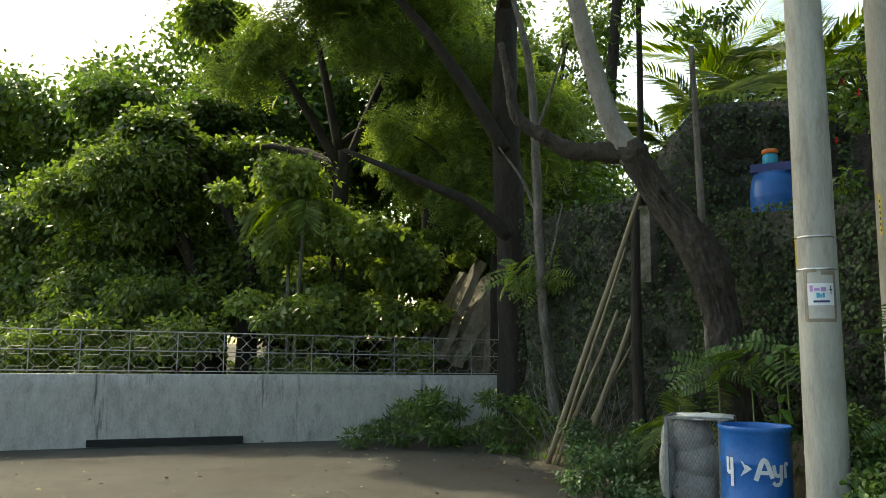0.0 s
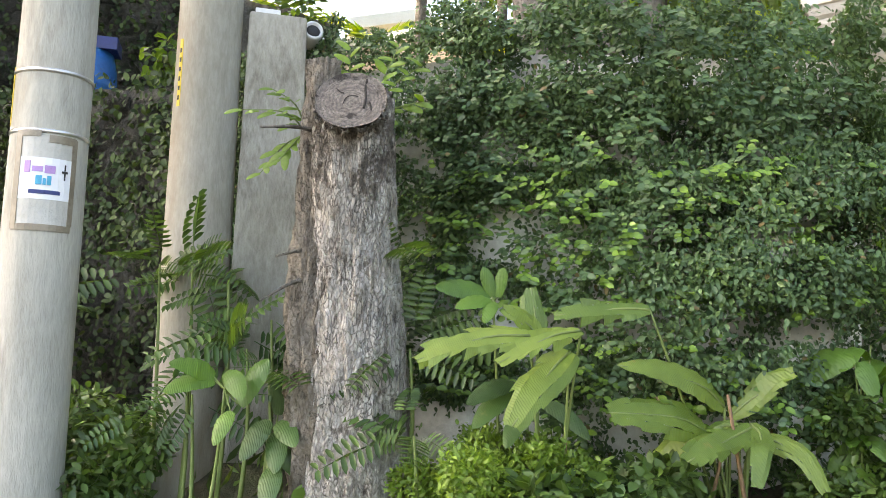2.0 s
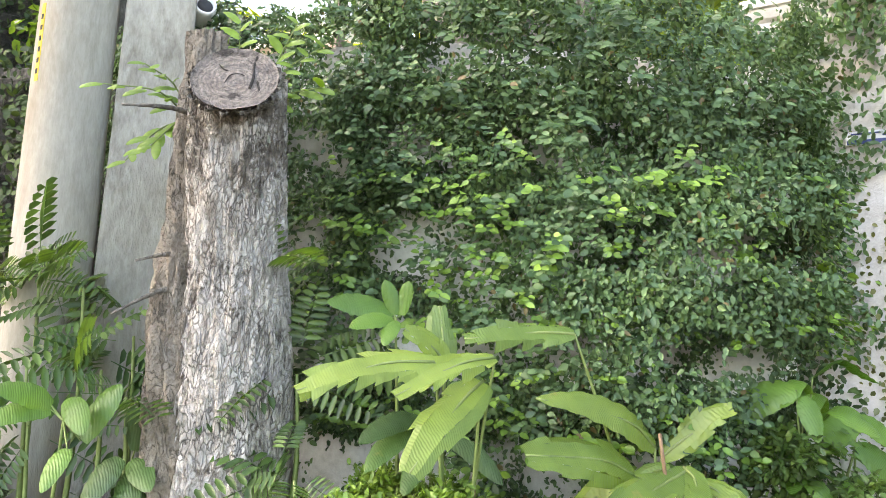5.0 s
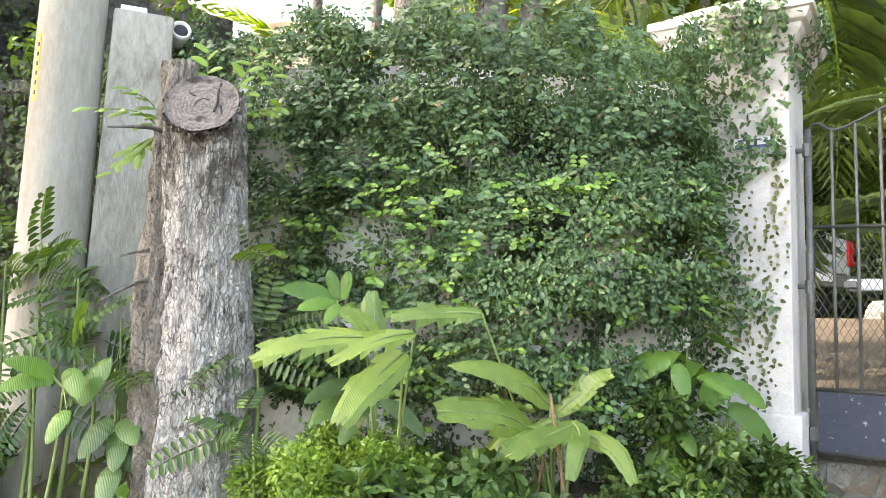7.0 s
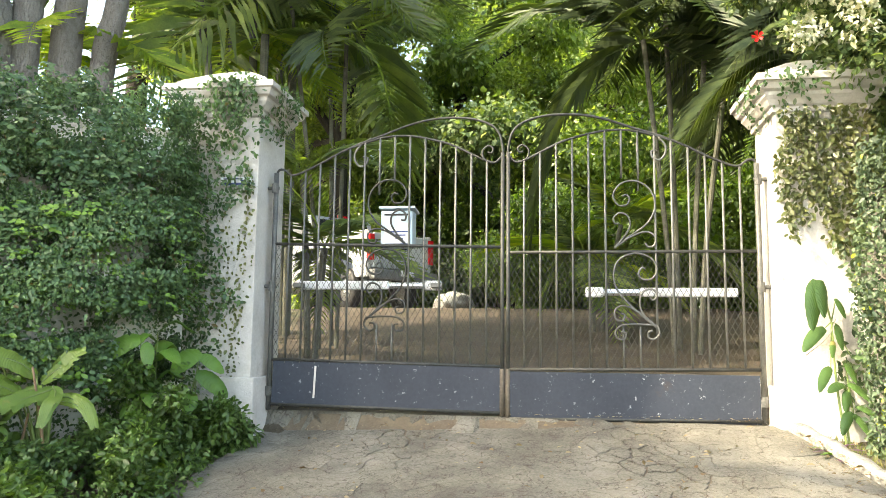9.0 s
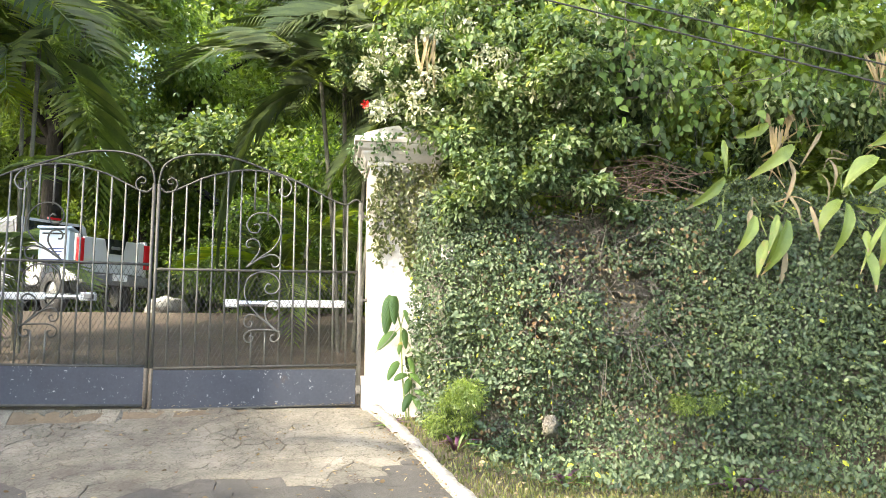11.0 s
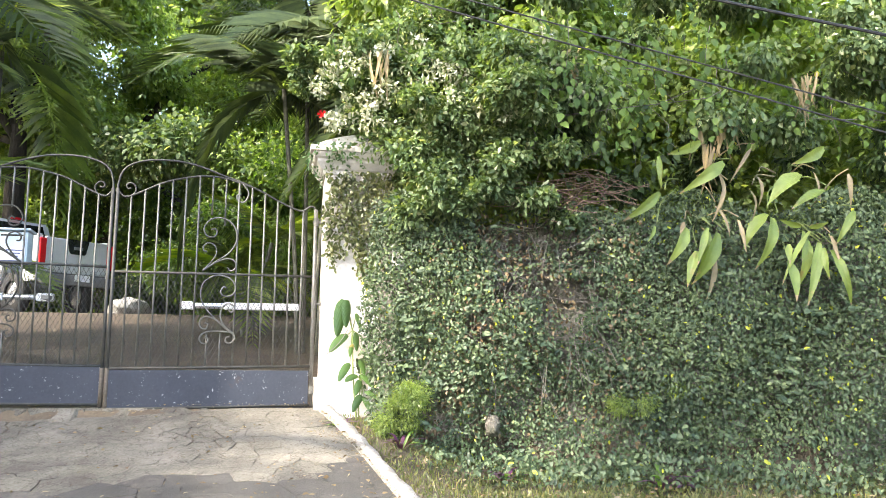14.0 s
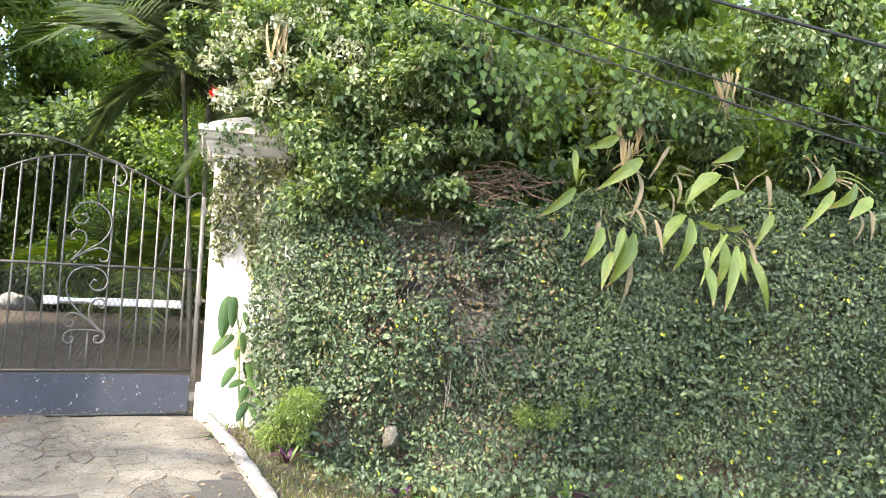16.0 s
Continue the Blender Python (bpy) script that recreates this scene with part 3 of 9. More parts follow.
def ivy_on(name, rng, line, out_thick, z0, z1, count, size, material, label, bare=0.35, spread=0.10, bulge=0.10, template=BROAD, thin=None, low_bare=0.0):
    """Creeper leaves on a wall face, thick and thin by patches."""
    line = np.array([p[:2] for p in smooth_path([(*q, 0) for q in line], 8)], float)
    seg = np.linalg.norm(np.diff(line, axis=0), axis=1)
    at = rng.random(count) * seg.sum()
    cum = np.concatenate([[0], np.cumsum(seg)])
    k = np.clip(np.searchsorted(cum, at, side="right") - 1, 0, len(seg) - 1)
    f = (at - cum[k]) / seg[k]
    xy = line[k] * (1 - f[:, None]) + line[k + 1] * f[:, None]
    tang = (line[k + 1] - line[k]) / seg[k][:, None]
    out = np.stack([tang[:, 1], -tang[:, 0]], 1)
    share = at / seg.sum()
    lo = z0(share) if callable(z0) else np.full(count, z0)
    hi = z1(share) if callable(z1) else np.full(count, z1)
    z = lo + (hi - lo) * rng.random(count) ** 0.92
    P = np.column_stack([xy, z])
    thick = cover(P)
    keep = thick > -0.9 + bare * rng.random(count) + low_bare * smoothstep(1.9, 1.1, z)
    keep |= rng.random(count) < 0.12
    for ty, tz, tr in thin or ():
        keep &= (np.hypot(P[:, 1] - ty, P[:, 2] - tz) > 1.25 * tr * (0.75 + 0.6 * fbm(P, 6.0))) | (rng.random(count) < 0.2)
    if low_bare > 0.5:
        flat = P * np.array((0.0, 1.0, 1.0))
        keep &= (fbm(flat + 11, 9.0) > -0.46 + 0.20 * smoothstep(2.1, 1.1, z)) | (rng.random(count) < 0.12)
    off = out_thick + bulge * np.clip(fbm(P + 3, 2.2), -0.5, 1) + spread * rng.random(count) ** 1.3
    P[:, :2] += out * off[:, None]
    P, out = P[keep], out[keep]
    n = len(P)
    o3 = np.column_stack([out, np.zeros(n)])
    N = o3 * 1.0 + rng.normal(size=(n, 3)) * 0.42 + np.array((0, 0, 0.30))
    Y = rng.normal(size=(n, 3)) * 0.7 + np.array((0, 0, -0.6)) + o3 * 0.25
    S = size * rng.uniform(0.55, 1.25, n)
    return tagged(leaves(name, P, Y, N, S, template, material), label, "ivy", kind="stuff")


rng = np.random.default_rng(11)
ivy_on("ivy", rng, [(2.98, 6.9), (3.18, 6.0), (3.58, 5.3), (4.84, 4.38)], 0.03, 0.55, lambda s: 2.83 + 0.07 * np.sin(s * 31) + 0.05 * np.sin(s * 77), 112000, 0.0262, M_IVY, "dense green climbing fig covering the boundary wall", 0.3, spread=0.08, template=SMALL, low_bare=0.6, thin=((5.2, 1.72, 0.2), (5.02, 1.62, 0.14)))
ivy_on("ivy", rng, [(3.42, 5.50), (3.62, 5.12), (3.90, 4.68), (4.28, 4.34), (4.52, 4.28), (4.74, 4.42)], 0.03, 1.0, lambda s: 2.74 - 0.08 * s + 0.08 * np.sin(s * 23) + 0.05 * np.sin(s * 61), 56000, 0.0275, M_IVY, "thick bulging mass of green climbing fig", 0.6, spread=0.12, bulge=0.2, template=SMALL, low_bare=0.51, thin=((5.15, 1.72, 0.18), (4.98, 1.62, 0.13)))
FOOT_R = lambda s: 0.66 - 0.20 * smoothstep(0.03, 0.16, s)
ivy_on("ivy", rng, [(5.88, 0.62), (5.80, 0.40), (5.8, 0.1), (5.8, -3.0), (5.85, -6.0)], 0.03, FOOT_R, lambda s: 2.38 + 0.09 * np.sin(s * 40), 120000, 0.031, M_IVY_R, "dense small-leaved creeper covering the roadside wall", 0.75, spread=0.12, bulge=0.16, template=SMALL, thin=((-0.50, 2.02, 0.34), (-0.15, 1.45, 0.16), (0.1, 0.9, 0.16), (-0.75, 1.55, 0.14)), low_bare=0.10)
ivy_on("ivy", rng, [(5.82, 0.2), (5.8, -0.4), (5.78, -1.3)], 0.02, 0.7, 2.3, 2600, 0.034, M_DRY, "withered brown creeper leaves on the roadside wall", 1.4, spread=0.13, bulge=0.14, template=SMALL)
ivy_on("ivy", rng, [(5.72, 0.35), (5.62, 0.0), (5.6, -3.0), (5.65, -6.0)], 0.0, 0.44, 0.66, 6000, 0.04, M_IVY_R, "creeper spreading from the wall foot over the verge", 0.9, spread=0.26, template=SMALL)
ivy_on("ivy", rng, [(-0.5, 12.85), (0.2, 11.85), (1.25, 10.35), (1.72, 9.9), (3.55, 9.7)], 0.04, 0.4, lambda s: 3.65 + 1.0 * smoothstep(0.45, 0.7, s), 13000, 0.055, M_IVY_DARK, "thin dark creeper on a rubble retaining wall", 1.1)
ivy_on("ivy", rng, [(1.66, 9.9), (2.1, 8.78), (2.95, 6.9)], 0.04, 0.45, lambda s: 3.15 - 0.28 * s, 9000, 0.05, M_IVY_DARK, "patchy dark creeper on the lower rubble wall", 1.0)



def ivy_sprays(rng, line, thick, z0, z1, count, size, material, label):
    """Short leafy shoots standing out of the creeper in tiers."""
    line = np.array([p[:2] for p in smooth_path([(*q, 0) for q in line], 8)], float)
    seg = np.linalg.norm(np.diff(line, axis=0), axis=1)
    cum = np.concatenate([[0], np.cumsum(seg)])
    P, Y, N = [], [], []
    for k in range(count):
        at = rng.random() * cum[-1]
        i = min(len(seg) - 1, int(np.searchsorted(cum, at, side="right") - 1))
        f = (at - cum[i]) / seg[i]
        xy = line[i] * (1 - f) + line[i + 1] * f
        tg = (line[i + 1] - line[i]) / seg[i]
        out = np.array((tg[1], -tg[0], 0))
        side = np.array((tg[0], tg[1], 0)) * rng.normal() * 0.8
        axis = out * 0.8 + side + np.array((0, 0, rng.uniform(-0.5, 0.25)))
        axis /= np.linalg.norm(axis)
        p = np.array((*xy, rng.uniform(z0, z1)))
        if cover(p[None])[0] < -0.42 + 0.45 * float(smoothstep(1.9, 1.1, p[2])):
            continue
        p = p + out * thick
        cross = np.cross(axis, (0, 0, 1.0))
        cross /= np.linalg.norm(cross) + 1e-6
        for j in range(int(rng.integers(5, 10))):
            s = 1 if j % 2 else -1
            P.append(p + axis * (0.02 * j) + rng.normal(size=3) * 0.006)
            Y.append(axis * 0.6 + cross * s * 0.9 + np.array((0, 0, -0.25)))
            N.append(np.array((0, 0, 0.6)) + out * 0.95 + rng.normal(size=3) * 0.25)
    n = len(P)
    return tagged(leaves("ivy", np.array(P), np.array(Y), np.array(N), size * rng.uniform(0.7, 1.25, n), BROAD, material), label, "ivy", kind="stuff")


BULGE = [(3.42, 5.50), (3.62, 5.12), (3.90, 4.68), (4.28, 4.34), (4.52, 4.28), (4.74, 4.42)]
ivy_sprays(rng, BULGE, 0.14, 0.9, 2.1, 330, 0.034, M_IVY_NEW, "bright young shoots standing out of the ivy")
ivy_sprays(rng, BULGE, 0.12, 1.0, 2.78, 760, 0.032, M_IVY, "dark leafy shoots standing out of the ivy")
ivy_sprays(rng, [(3.18, 6.0), (3.58, 5.3), (3.8, 5.1)], 0.08, 0.9, 2.75, 460, 0.030, M_IVY, "dark leafy shoots standing out of the ivy")
ivy_sprays(rng, [(5.8, 0.4), (5.8, -3.0), (5.85, -6.0)], 0.12, 0.7, 2.4, 420, 0.04, M_IVY_R, "dusty leafy shoots standing out of the creeper")

# ---------------------------------------------------------------- gate piers


def gate_pier(edge, flip, rise, label):
    """A square pier; edge is its front corner beside the gate, rise lifts the head."""
    turn = Matrix(((U.x * flip, BACK.x, 0, edge[0]), (U.y * flip, BACK.y, 0, edge[1]), (0, 0, 1, 0), (0, 0, 0, 1)))
    # local x runs away from the gate, y back, z up
    top = empty("gate_pier", Matrix.Translation((edge[0], edge[1], 0.75)), label, "gate pier", "gate piers", kind="structure")
    inv = top.matrix_world.inverted()
    W, D, H = 0.50, 0.46, 2.62 + rise

    def stack(profile, smooth_cap=True):
        bm = bmesh.new()
        rings = []
        for off, z in profile:
            c = [(-off, -off), (W + off, -off), (W + off, D + off), (-off, D + off)]
            rings.append([bm.verts.new(turn @ Vector((x, y, z))) for x, y in c])
        for a, b in zip(rings, rings[1:]):
            for k in range(4):
                bm.faces.new((a[k], a[(k + 1) % 4], b[(k + 1) % 4], b[k]))
        bm.faces.new(rings[-1]), bm.faces.new(rings[0][::-1])
        bmesh.ops.recalc_face_normals(bm, faces=bm.faces)
        return bm

    shaft = part("shaft", boxed((W / 2, D / 2, (0.65 + H) / 2), (W, D, H - 0.65), turn, 0.008), M_PIER, top)
    plinth = part("plinth", boxed((W / 2, D / 2, 0.78), (W + 0.07, D + 0.07, 0.62), turn, 0.01), M_PIER, top)
    cornice = part("cornice", stack([(0.0, H - 0.01), (0.018, H - 0.006), (0.020, H + 0.022), (0.034, H + 0.032), (0.050, H + 0.060), (0.064, H + 0.078), (0.066, H + 0.100), (0.088, H + 0.112), (0.100, H + 0.135), (0.104, H + 0.150), (0.120, H + 0.154), (0.121, H + 0.188), (0.112, H + 0.196)]), M_PIER, top, "moulded plaster cornice")
    cap = part("cap", stack([(0.055, H + 0.19), (0.052, H + 0.225), (0.020, H + 0.248), (-0.10, H + 0.318), (-0.215, H + 0.372), (-0.2299, H + 0.374)]), M_CAP, top, "low weathered pyramid cap")
    for o in (shaft, plinth, cornice, cap):
        o.matrix_parent_inverse = inv
    return top


M_CAP = surface("weathered_pier_cap", (0.38, 0.36, 0.32), (0.56, 0.54, 0.50), (0.68, 0.66, 0.63), 5.0, 45, 0.9, bump=0.7, depth=0.012, stain=(0.22, 0.19, 0.14), stain_scale=4.0, stain_at=(0.52, 0.7))
PIER_L, PIER_R = (5.055, 4.0), (5.93, 1.03)
gate_pier(PIER_L, -1, 0.12, "white painted gate pier with moulded cap, half ivied")
gate_pier(PIER_R, 1, 0.03, "white painted gate pier with moulded cap under creeper")

# ---------------------------------------------------------------- gate


def on_gate(s, z, back=0.0):
    p = GATE_L + U * s + BACK * back
    return Vector((p.x, p.y, z))


def bar(parent, name, path, r=0.009, sides=6, material=M_IRON):
    ob = part(name, sweep(bmesh.new(), path, r, sides), material, parent, smooth=True)
    ob.matrix_parent_inverse = parent.matrix_world.inverted()
    return ob


# scrollwork between two bars of a leaf: (distance from the hinge stile, height)
SCROLLS = [
    [(.837, 1.892), (.736, 1.970), (.638, 2.044), (.592, 2.144), (.618, 2.245), (.698, 2.301), (.788, 2.291), (.838, 2.223), (.814, 2.161), (.762, 2.155), (.741, 2.193), (.761, 2.219), (.786, 2.209)],
    [(.837, 1.892), (.776, 1.962), (.741, 2.028), (.753, 2.087), (.798, 2.108), (.835, 2.083), (.832, 2.046), (.808, 2.043)],
    [(.837, 1.892), (.736, 1.962), (.647, 1.991), (.594, 1.960), (.601, 1.911), (.635, 1.899), (.653, 1.924)],
    [(.593, 1.419), (.710, 1.516), (.813, 1.630), (.842, 1.729), (.811, 1.820), (.721, 1.862), (.626, 1.836), (.587, 1.770), (.612, 1.713), (.668, 1.704), (.695, 1.737), (.675, 1.775), (.655, 1.765)],
]
SCROLLS_LOW = [
    [(.593, 1.419), (.672, 1.500), (.691, 1.573), (.669, 1.631), (.620, 1.647), (.590, 1.615), (.611, 1.582), (.633, 1.598)],
    [(.593, 1.419), (.695, 1.508), (.782, 1.548), (.834, 1.523), (.832, 1.469), (.792, 1.458), (.780, 1.491), (.802, 1.502)],
    [(.593, 1.432), (.696, 1.438), (.784, 1.434), (.833, 1.401), (.824, 1.355), (.785, 1.349), (.773, 1.385), (.800, 1.393)],
    [(.593, 1.432), (.579, 1.387), (.611, 1.351), (.645, 1.362), (.641, 1.395), (.617, 1.398)],
]


M_MESH = surface("dull_zinc_mesh", (0.05, 0.049, 0.045), (0.085, 0.083, 0.078), (0.14, 0.136, 0.125), 10, 90, 0.6, metal=0.3, stain=(0.14, 0.09, 0.05), stain_scale=5, stain_at=(0.6, 0.75))
M_IRON_DULL = surface("darker_iron", (0.02, 0.021, 0.02), (0.04, 0.041, 0.038), (0.075, 0.075, 0.068), 12, 120, 0.6, metal=0.2, bump=0.2, depth=0.002, stain=(0.10, 0.065, 0.04), stain_scale=9, stain_at=(0.66, 0.8))
M_RUST = surface("rusty_stile", (0.05, 0.04, 0.03), (0.09, 0.075, 0.058), (0.15, 0.125, 0.095), 9, 80, 0.8, bump=0.4, stain=(0.06, 0.055, 0.05), stain_scale=6)


def gate_leaf(left):
    def w(s, z, back=0.0):
        return on_gate(s if left else 2.985 - s, z, back)
    hinge = w(0, 0.87)
    leaf = empty("gate_leaf", Matrix.Translation(hinge), "dark grey wrought iron gate leaf with scrolls and mesh", "gate", "double gate leaves")
    inv = leaf.matrix_world.inverted()
    L = 1.475
    up = 0.014 if left else -0.018
    plate = bmesh.new()
    a, b = w(0.02, 0.89 + up), w(L, 1.165 + up)
    mid = (a + b) / 2
    box(plate, (0, 0, 0), (L - 0.02, 0.012, 0.278), Matrix.Translation(mid) @ Matrix.Rotation(math.atan2(U.y, U.x), 4, 'Z') @ Matrix.Rotation(radians(0.7 if left else 0.0), 4, 'Y'), 0.003)
    plate = part("kick_plate", plate, M_PLATE, leaf, "slate blue painted steel kick plate, scuffed")
    plate.matrix_parent_inverse = inv
    if left:
        drip = bmesh.new()
        box(drip, (0, 0, 0), (0.012, 0.003, 0.20), Matrix.Translation(w(0.30, 1.06, -0.0085)) @ Matrix.Rotation(math.atan2(U.y, U.x), 4, 'Z') @ Matrix.Rotation(0.04, 4, 'Y'))
        drip = part("paint_drip", drip, M_PIER, leaf, "dried white paint drip")
        drip.matrix_parent_inverse = inv
    mid_rail = (1.935, 1.905) if left else (1.872, 1.872)
    bar(leaf, "hinge_stile", [w(0.0, 0.88), w(0.0, 2.40)], 0.016, 8)
    bar(leaf, "meeting_stile", [w(L, 0.87 if left else 0.80), w(L, 2.50)], 0.013, 8, M_IRON_DULL)
    bar(leaf, "rusty_sleeve", [w(L, 0.88 if left else 0.82, -0.001), w(L, 1.16, -0.001)], 0.0155, 8, M_RUST)
    bar(leaf, "rail", [w(0, 1.19 + up * 0.5), w(L, 1.168 + up * 0.5)], 0.011, 6, M_IRON_DULL)
    bar(leaf, "rail", [w(0, mid_rail[0]), w(L, mid_rail[1])], 0.010, 6, M_IRON_DULL)
    bar(leaf, "rail", [w(0, 0.905 + up), w(L, 0.885 + up)], 0.012, 6, M_IRON_DULL)
    outer = smooth_path([w(*q) for q in [(0.0, 2.36), (0.012, 2.415), (0.05, 2.42), (.12, 2.385), (.28, 2.45), (.42, 2.524), (.58, 2.592), (.71, 2.635), (.857, 2.689), (1.0, 2.725), (1.146, 2.735), (1.28, 2.724), (1.39, 2.687), (1.45, 2.628), (1.474, 2.54), (1.475, 2.48)]], 5)
    bar(leaf, "arch", outer, 0.008, 6, M_IRON_DULL)
    inner = smooth_path([w(*q) for q in [(.50, 2.555), (.578, 2.582), (.71, 2.618), (.857, 2.626), (1.003, 2.602), (1.148, 2.560), (1.285, 2.493), (1.365, 2.454), (1.425, 2.439), (1.468, 2.475)]], 5)
    bar(leaf, "arch", inner, 0.0075, 6, M_IRON_DULL)
    bar(leaf, "scroll", smooth_path([w(*q) for q in [(1.42, 2.440), (1.37, 2.452), (1.348, 2.486), (1.352, 2.522), (1.385, 2.547), (1.415, 2.528), (1.405, 2.502), (1.38, 2.507)]], 5), 0.007, 6, M_IRON_DULL)
    bar(leaf, "scroll", smooth_path([w(*q) for q in [(.563, 2.575), (.524, 2.523), (.525, 2.472), (.558, 2.433), (.598, 2.448), (.606, 2.486), (.576, 2.493)]], 5), 0.007)
    arch_s = np.array([0, .12, .28, .42, .58, .71, .857, 1.003, 1.148, 1.285, 1.365, 1.475])
    arch_z = np.array([2.38, 2.385, 2.45, 2.524, 2.582, 2.618, 2.626, 2.602, 2.560, 2.493, 2.454, 2.46])
    for k in range(1, 15):
        s = k * L / 15
        head = float(np.interp(s, arch_s, arch_z))
        if k in (7, 8):
            # these two stop short, above and below the scrolls
            bar(leaf, "bar", [w(s, 2.245 if k == 7 else 2.325), w(s, head)], 0.0072)
            bar(leaf, "bar", [w(s, 1.175), w(s, 1.43)], 0.0072)
        else:
            bar(leaf, "bar", [w(s, 1.175), w(s, head)], 0.0072)
    for c in SCROLLS + SCROLLS_LOW:
        # The left leaf's scrolls take the darker iron, the right leaf's the paler.
        bar(leaf, "scroll", smooth_path([w(x + (0.03 if left else 0.0), z + (0.035 if left else 0.0), -0.012) for x, z in c], 5), 0.0062, 6, M_IRON_DULL if left else M_IRON)
    # woven mesh infill behind the bars
    bm = bmesh.new()
    step, h0, h1 = 0.034, 1.175, 1.925 if left else 1.872
    rise = (h1 - h0) * 0.56
    k = -rise
    while k < L:
        for sgn in (1, -1):
            s0, s1 = (k, k + rise) if sgn > 0 else (k + rise, k)
            z0, z1 = h0, h1
            def cut(sa, za, sb, zb):
                t0, t1 = 0.0, 1.0
                ds = sb - sa
                for lim in (0.0, L):
                    t = (lim - sa) / ds
                    if lim == 0.0:
                        if ds > 0: t0 = max(t0, t)
                        else: t1 = min(t1, t)
                    else:
                        if ds > 0: t1 = min(t1, t)
                        else: t0 = max(t0, t)
                return (t0, t1) if t1 > t0 + 0.01 else None
            c = cut(s0, z0, s1, z1)
            if c:
                pa = w(s0 + (s1 - s0) * c[0], z0 + (z1 - z0) * c[0], 0.014 + 0.003 * sgn)
                pb = w(s0 + (s1 - s0) * c[1], z0 + (z1 - z0) * c[1], 0.014 + 0.003 * sgn)
                sweep(bm, [pa, pb], 0.0017, 3, False)
        k += step
    infill = part("mesh_infill", bm, M_MESH, leaf, "diamond wire mesh infill")
    infill.matrix_parent_inverse = inv
    for z in (2.30, 1.0, 1.66):
        h = part("hinge", sweep(bmesh.new(), [w(-0.005, z - 0.03), w(-0.005, z + 0.03)], 0.022, 8), M_IRON, leaf)
        h.matrix_parent_inverse = inv
        bar(leaf, "hinge_pin", [w(-0.09, z), w(0.02, z)], 0.012)
    return leaf


gate_leaf(True)
gate_leaf(False)

# ---------------------------------------------------------------- things on the gate
M_WHITE = surface("white_enamel", (0.62, 0.63, 0.63), (0.72, 0.73, 0.73), (0.8, 0.8, 0.8), 4, 50, 0.4, bump=0.05, stain=(0.4, 0.38, 0.35), stain_scale=3, stain_at=(0.62, 0.85))
M_PALEBLUE = surface("pale_blue_tin", (0.42, 0.52, 0.60), (0.50, 0.60, 0.67), (0.56, 0.66, 0.72), 4, 50, 0.4, bump=0.08)
M_BLACK = surface("black_rubber", (0.01, 0.01, 0.01), (0.018, 0.018, 0.018), (0.03, 0.03, 0.03), 6, 60, 0.6)
M_CHROME = surface("galvanised_band", (0.5, 0.5, 0.5), (0.6, 0.6, 0.6), (0.7, 0.7, 0.7), 9, 60, 0.3, metal=0.9, bump=0.05)
M_NAVY = surface("navy_print", (0.02, 0.035, 0.14), (0.025, 0.045, 0.18), (0.03, 0.05, 0.22), 8, 50, 0.5)
M_PAPER = surface("paper", (0.72, 0.74, 0.78), (0.78, 0.80, 0.83), (0.82, 0.83, 0.86), 5, 50, 0.5, bump=0.03)
M_TAPE = surface("brown_tape", (0.16, 0.13, 0.09), (0.22, 0.185, 0.14), (0.3, 0.26, 0.2), 12, 60, 0.35, bump=0.15, depth=0.002)
M_YELLOW = surface("yellow_tag", (0.5, 0.36, 0.02), (0.6, 0.45, 0.03), (0.66, 0.5, 0.05), 8, 60, 0.5)
M_ORANGE = surface("orange_cap", (0.6, 0.13, 0.02), (0.75, 0.18, 0.03), (0.8, 0.22, 0.04), 8, 60, 0.4)
M_CYAN = surface("cyan_print", (0.02, 0.3, 0.5), (0.03, 0.36, 0.58), (0.04, 0.4, 0.6), 8, 50, 0.5)
M_VIOLET = surface("violet_print", (0.35, 0.2, 0.5), (0.42, 0.25, 0.55), (0.5, 0.3, 0.6), 8, 50, 0.5)
M_SPRAY = surface("white_spray_paint", (0.45, 0.55, 0.66), (0.62, 0.70, 0.76), (0.74, 0.78, 0.8), 14, 70, 0.5, bump=0.05)
M_REDLAMP = surface("red_lamp", (0.5, 0.01, 0.015), (0.6, 0.015, 0.02), (0.65, 0.02, 0.03), 8, 50, 0.2)


GATE_TURN = Matrix.Rotation(math.atan2(U.y, U.x), 4, 'Z')      # local x along the gate, y to the yard


def mailbox():
    box_at = empty("mailbox", Matrix.Translation(on_gate(0.80, 1.915, 0.09)) @ GATE_TURN, "pale blue tin mailbox with notice fixed behind the gate bars", "mailbox")
    part("body", boxed((0, 0, 0.115), (0.205, 0.13, 0.23), None, 0.006), M_PALEBLUE, box_at)
    bm = boxed((0, -0.01, 0.245), (0.235, 0.17, 0.016), Matrix.Rotation(radians(-5), 4, 'X'), 0.004)
    part("lid", bm, M_PALEBLUE, box_at)
    part("slot", boxed((0, -0.067, 0.205), (0.16, 0.006, 0.012)), M_BLACK, box_at)
    part("notice", boxed((0.005, -0.068, 0.07), (0.17, 0.004, 0.10)), M_PAPER, box_at, "white paper notice")
    for k in range(3):
        part("print_line", boxed((0.02, -0.0715, 0.095 - k * 0.022), (0.11 - 0.03 * k, 0.002, 0.008)), M_NAVY, box_at)
    part("print_line", boxed((0.0, -0.0715, 0.012), (0.15, 0.002, 0.016)), M_NAVY, box_at)


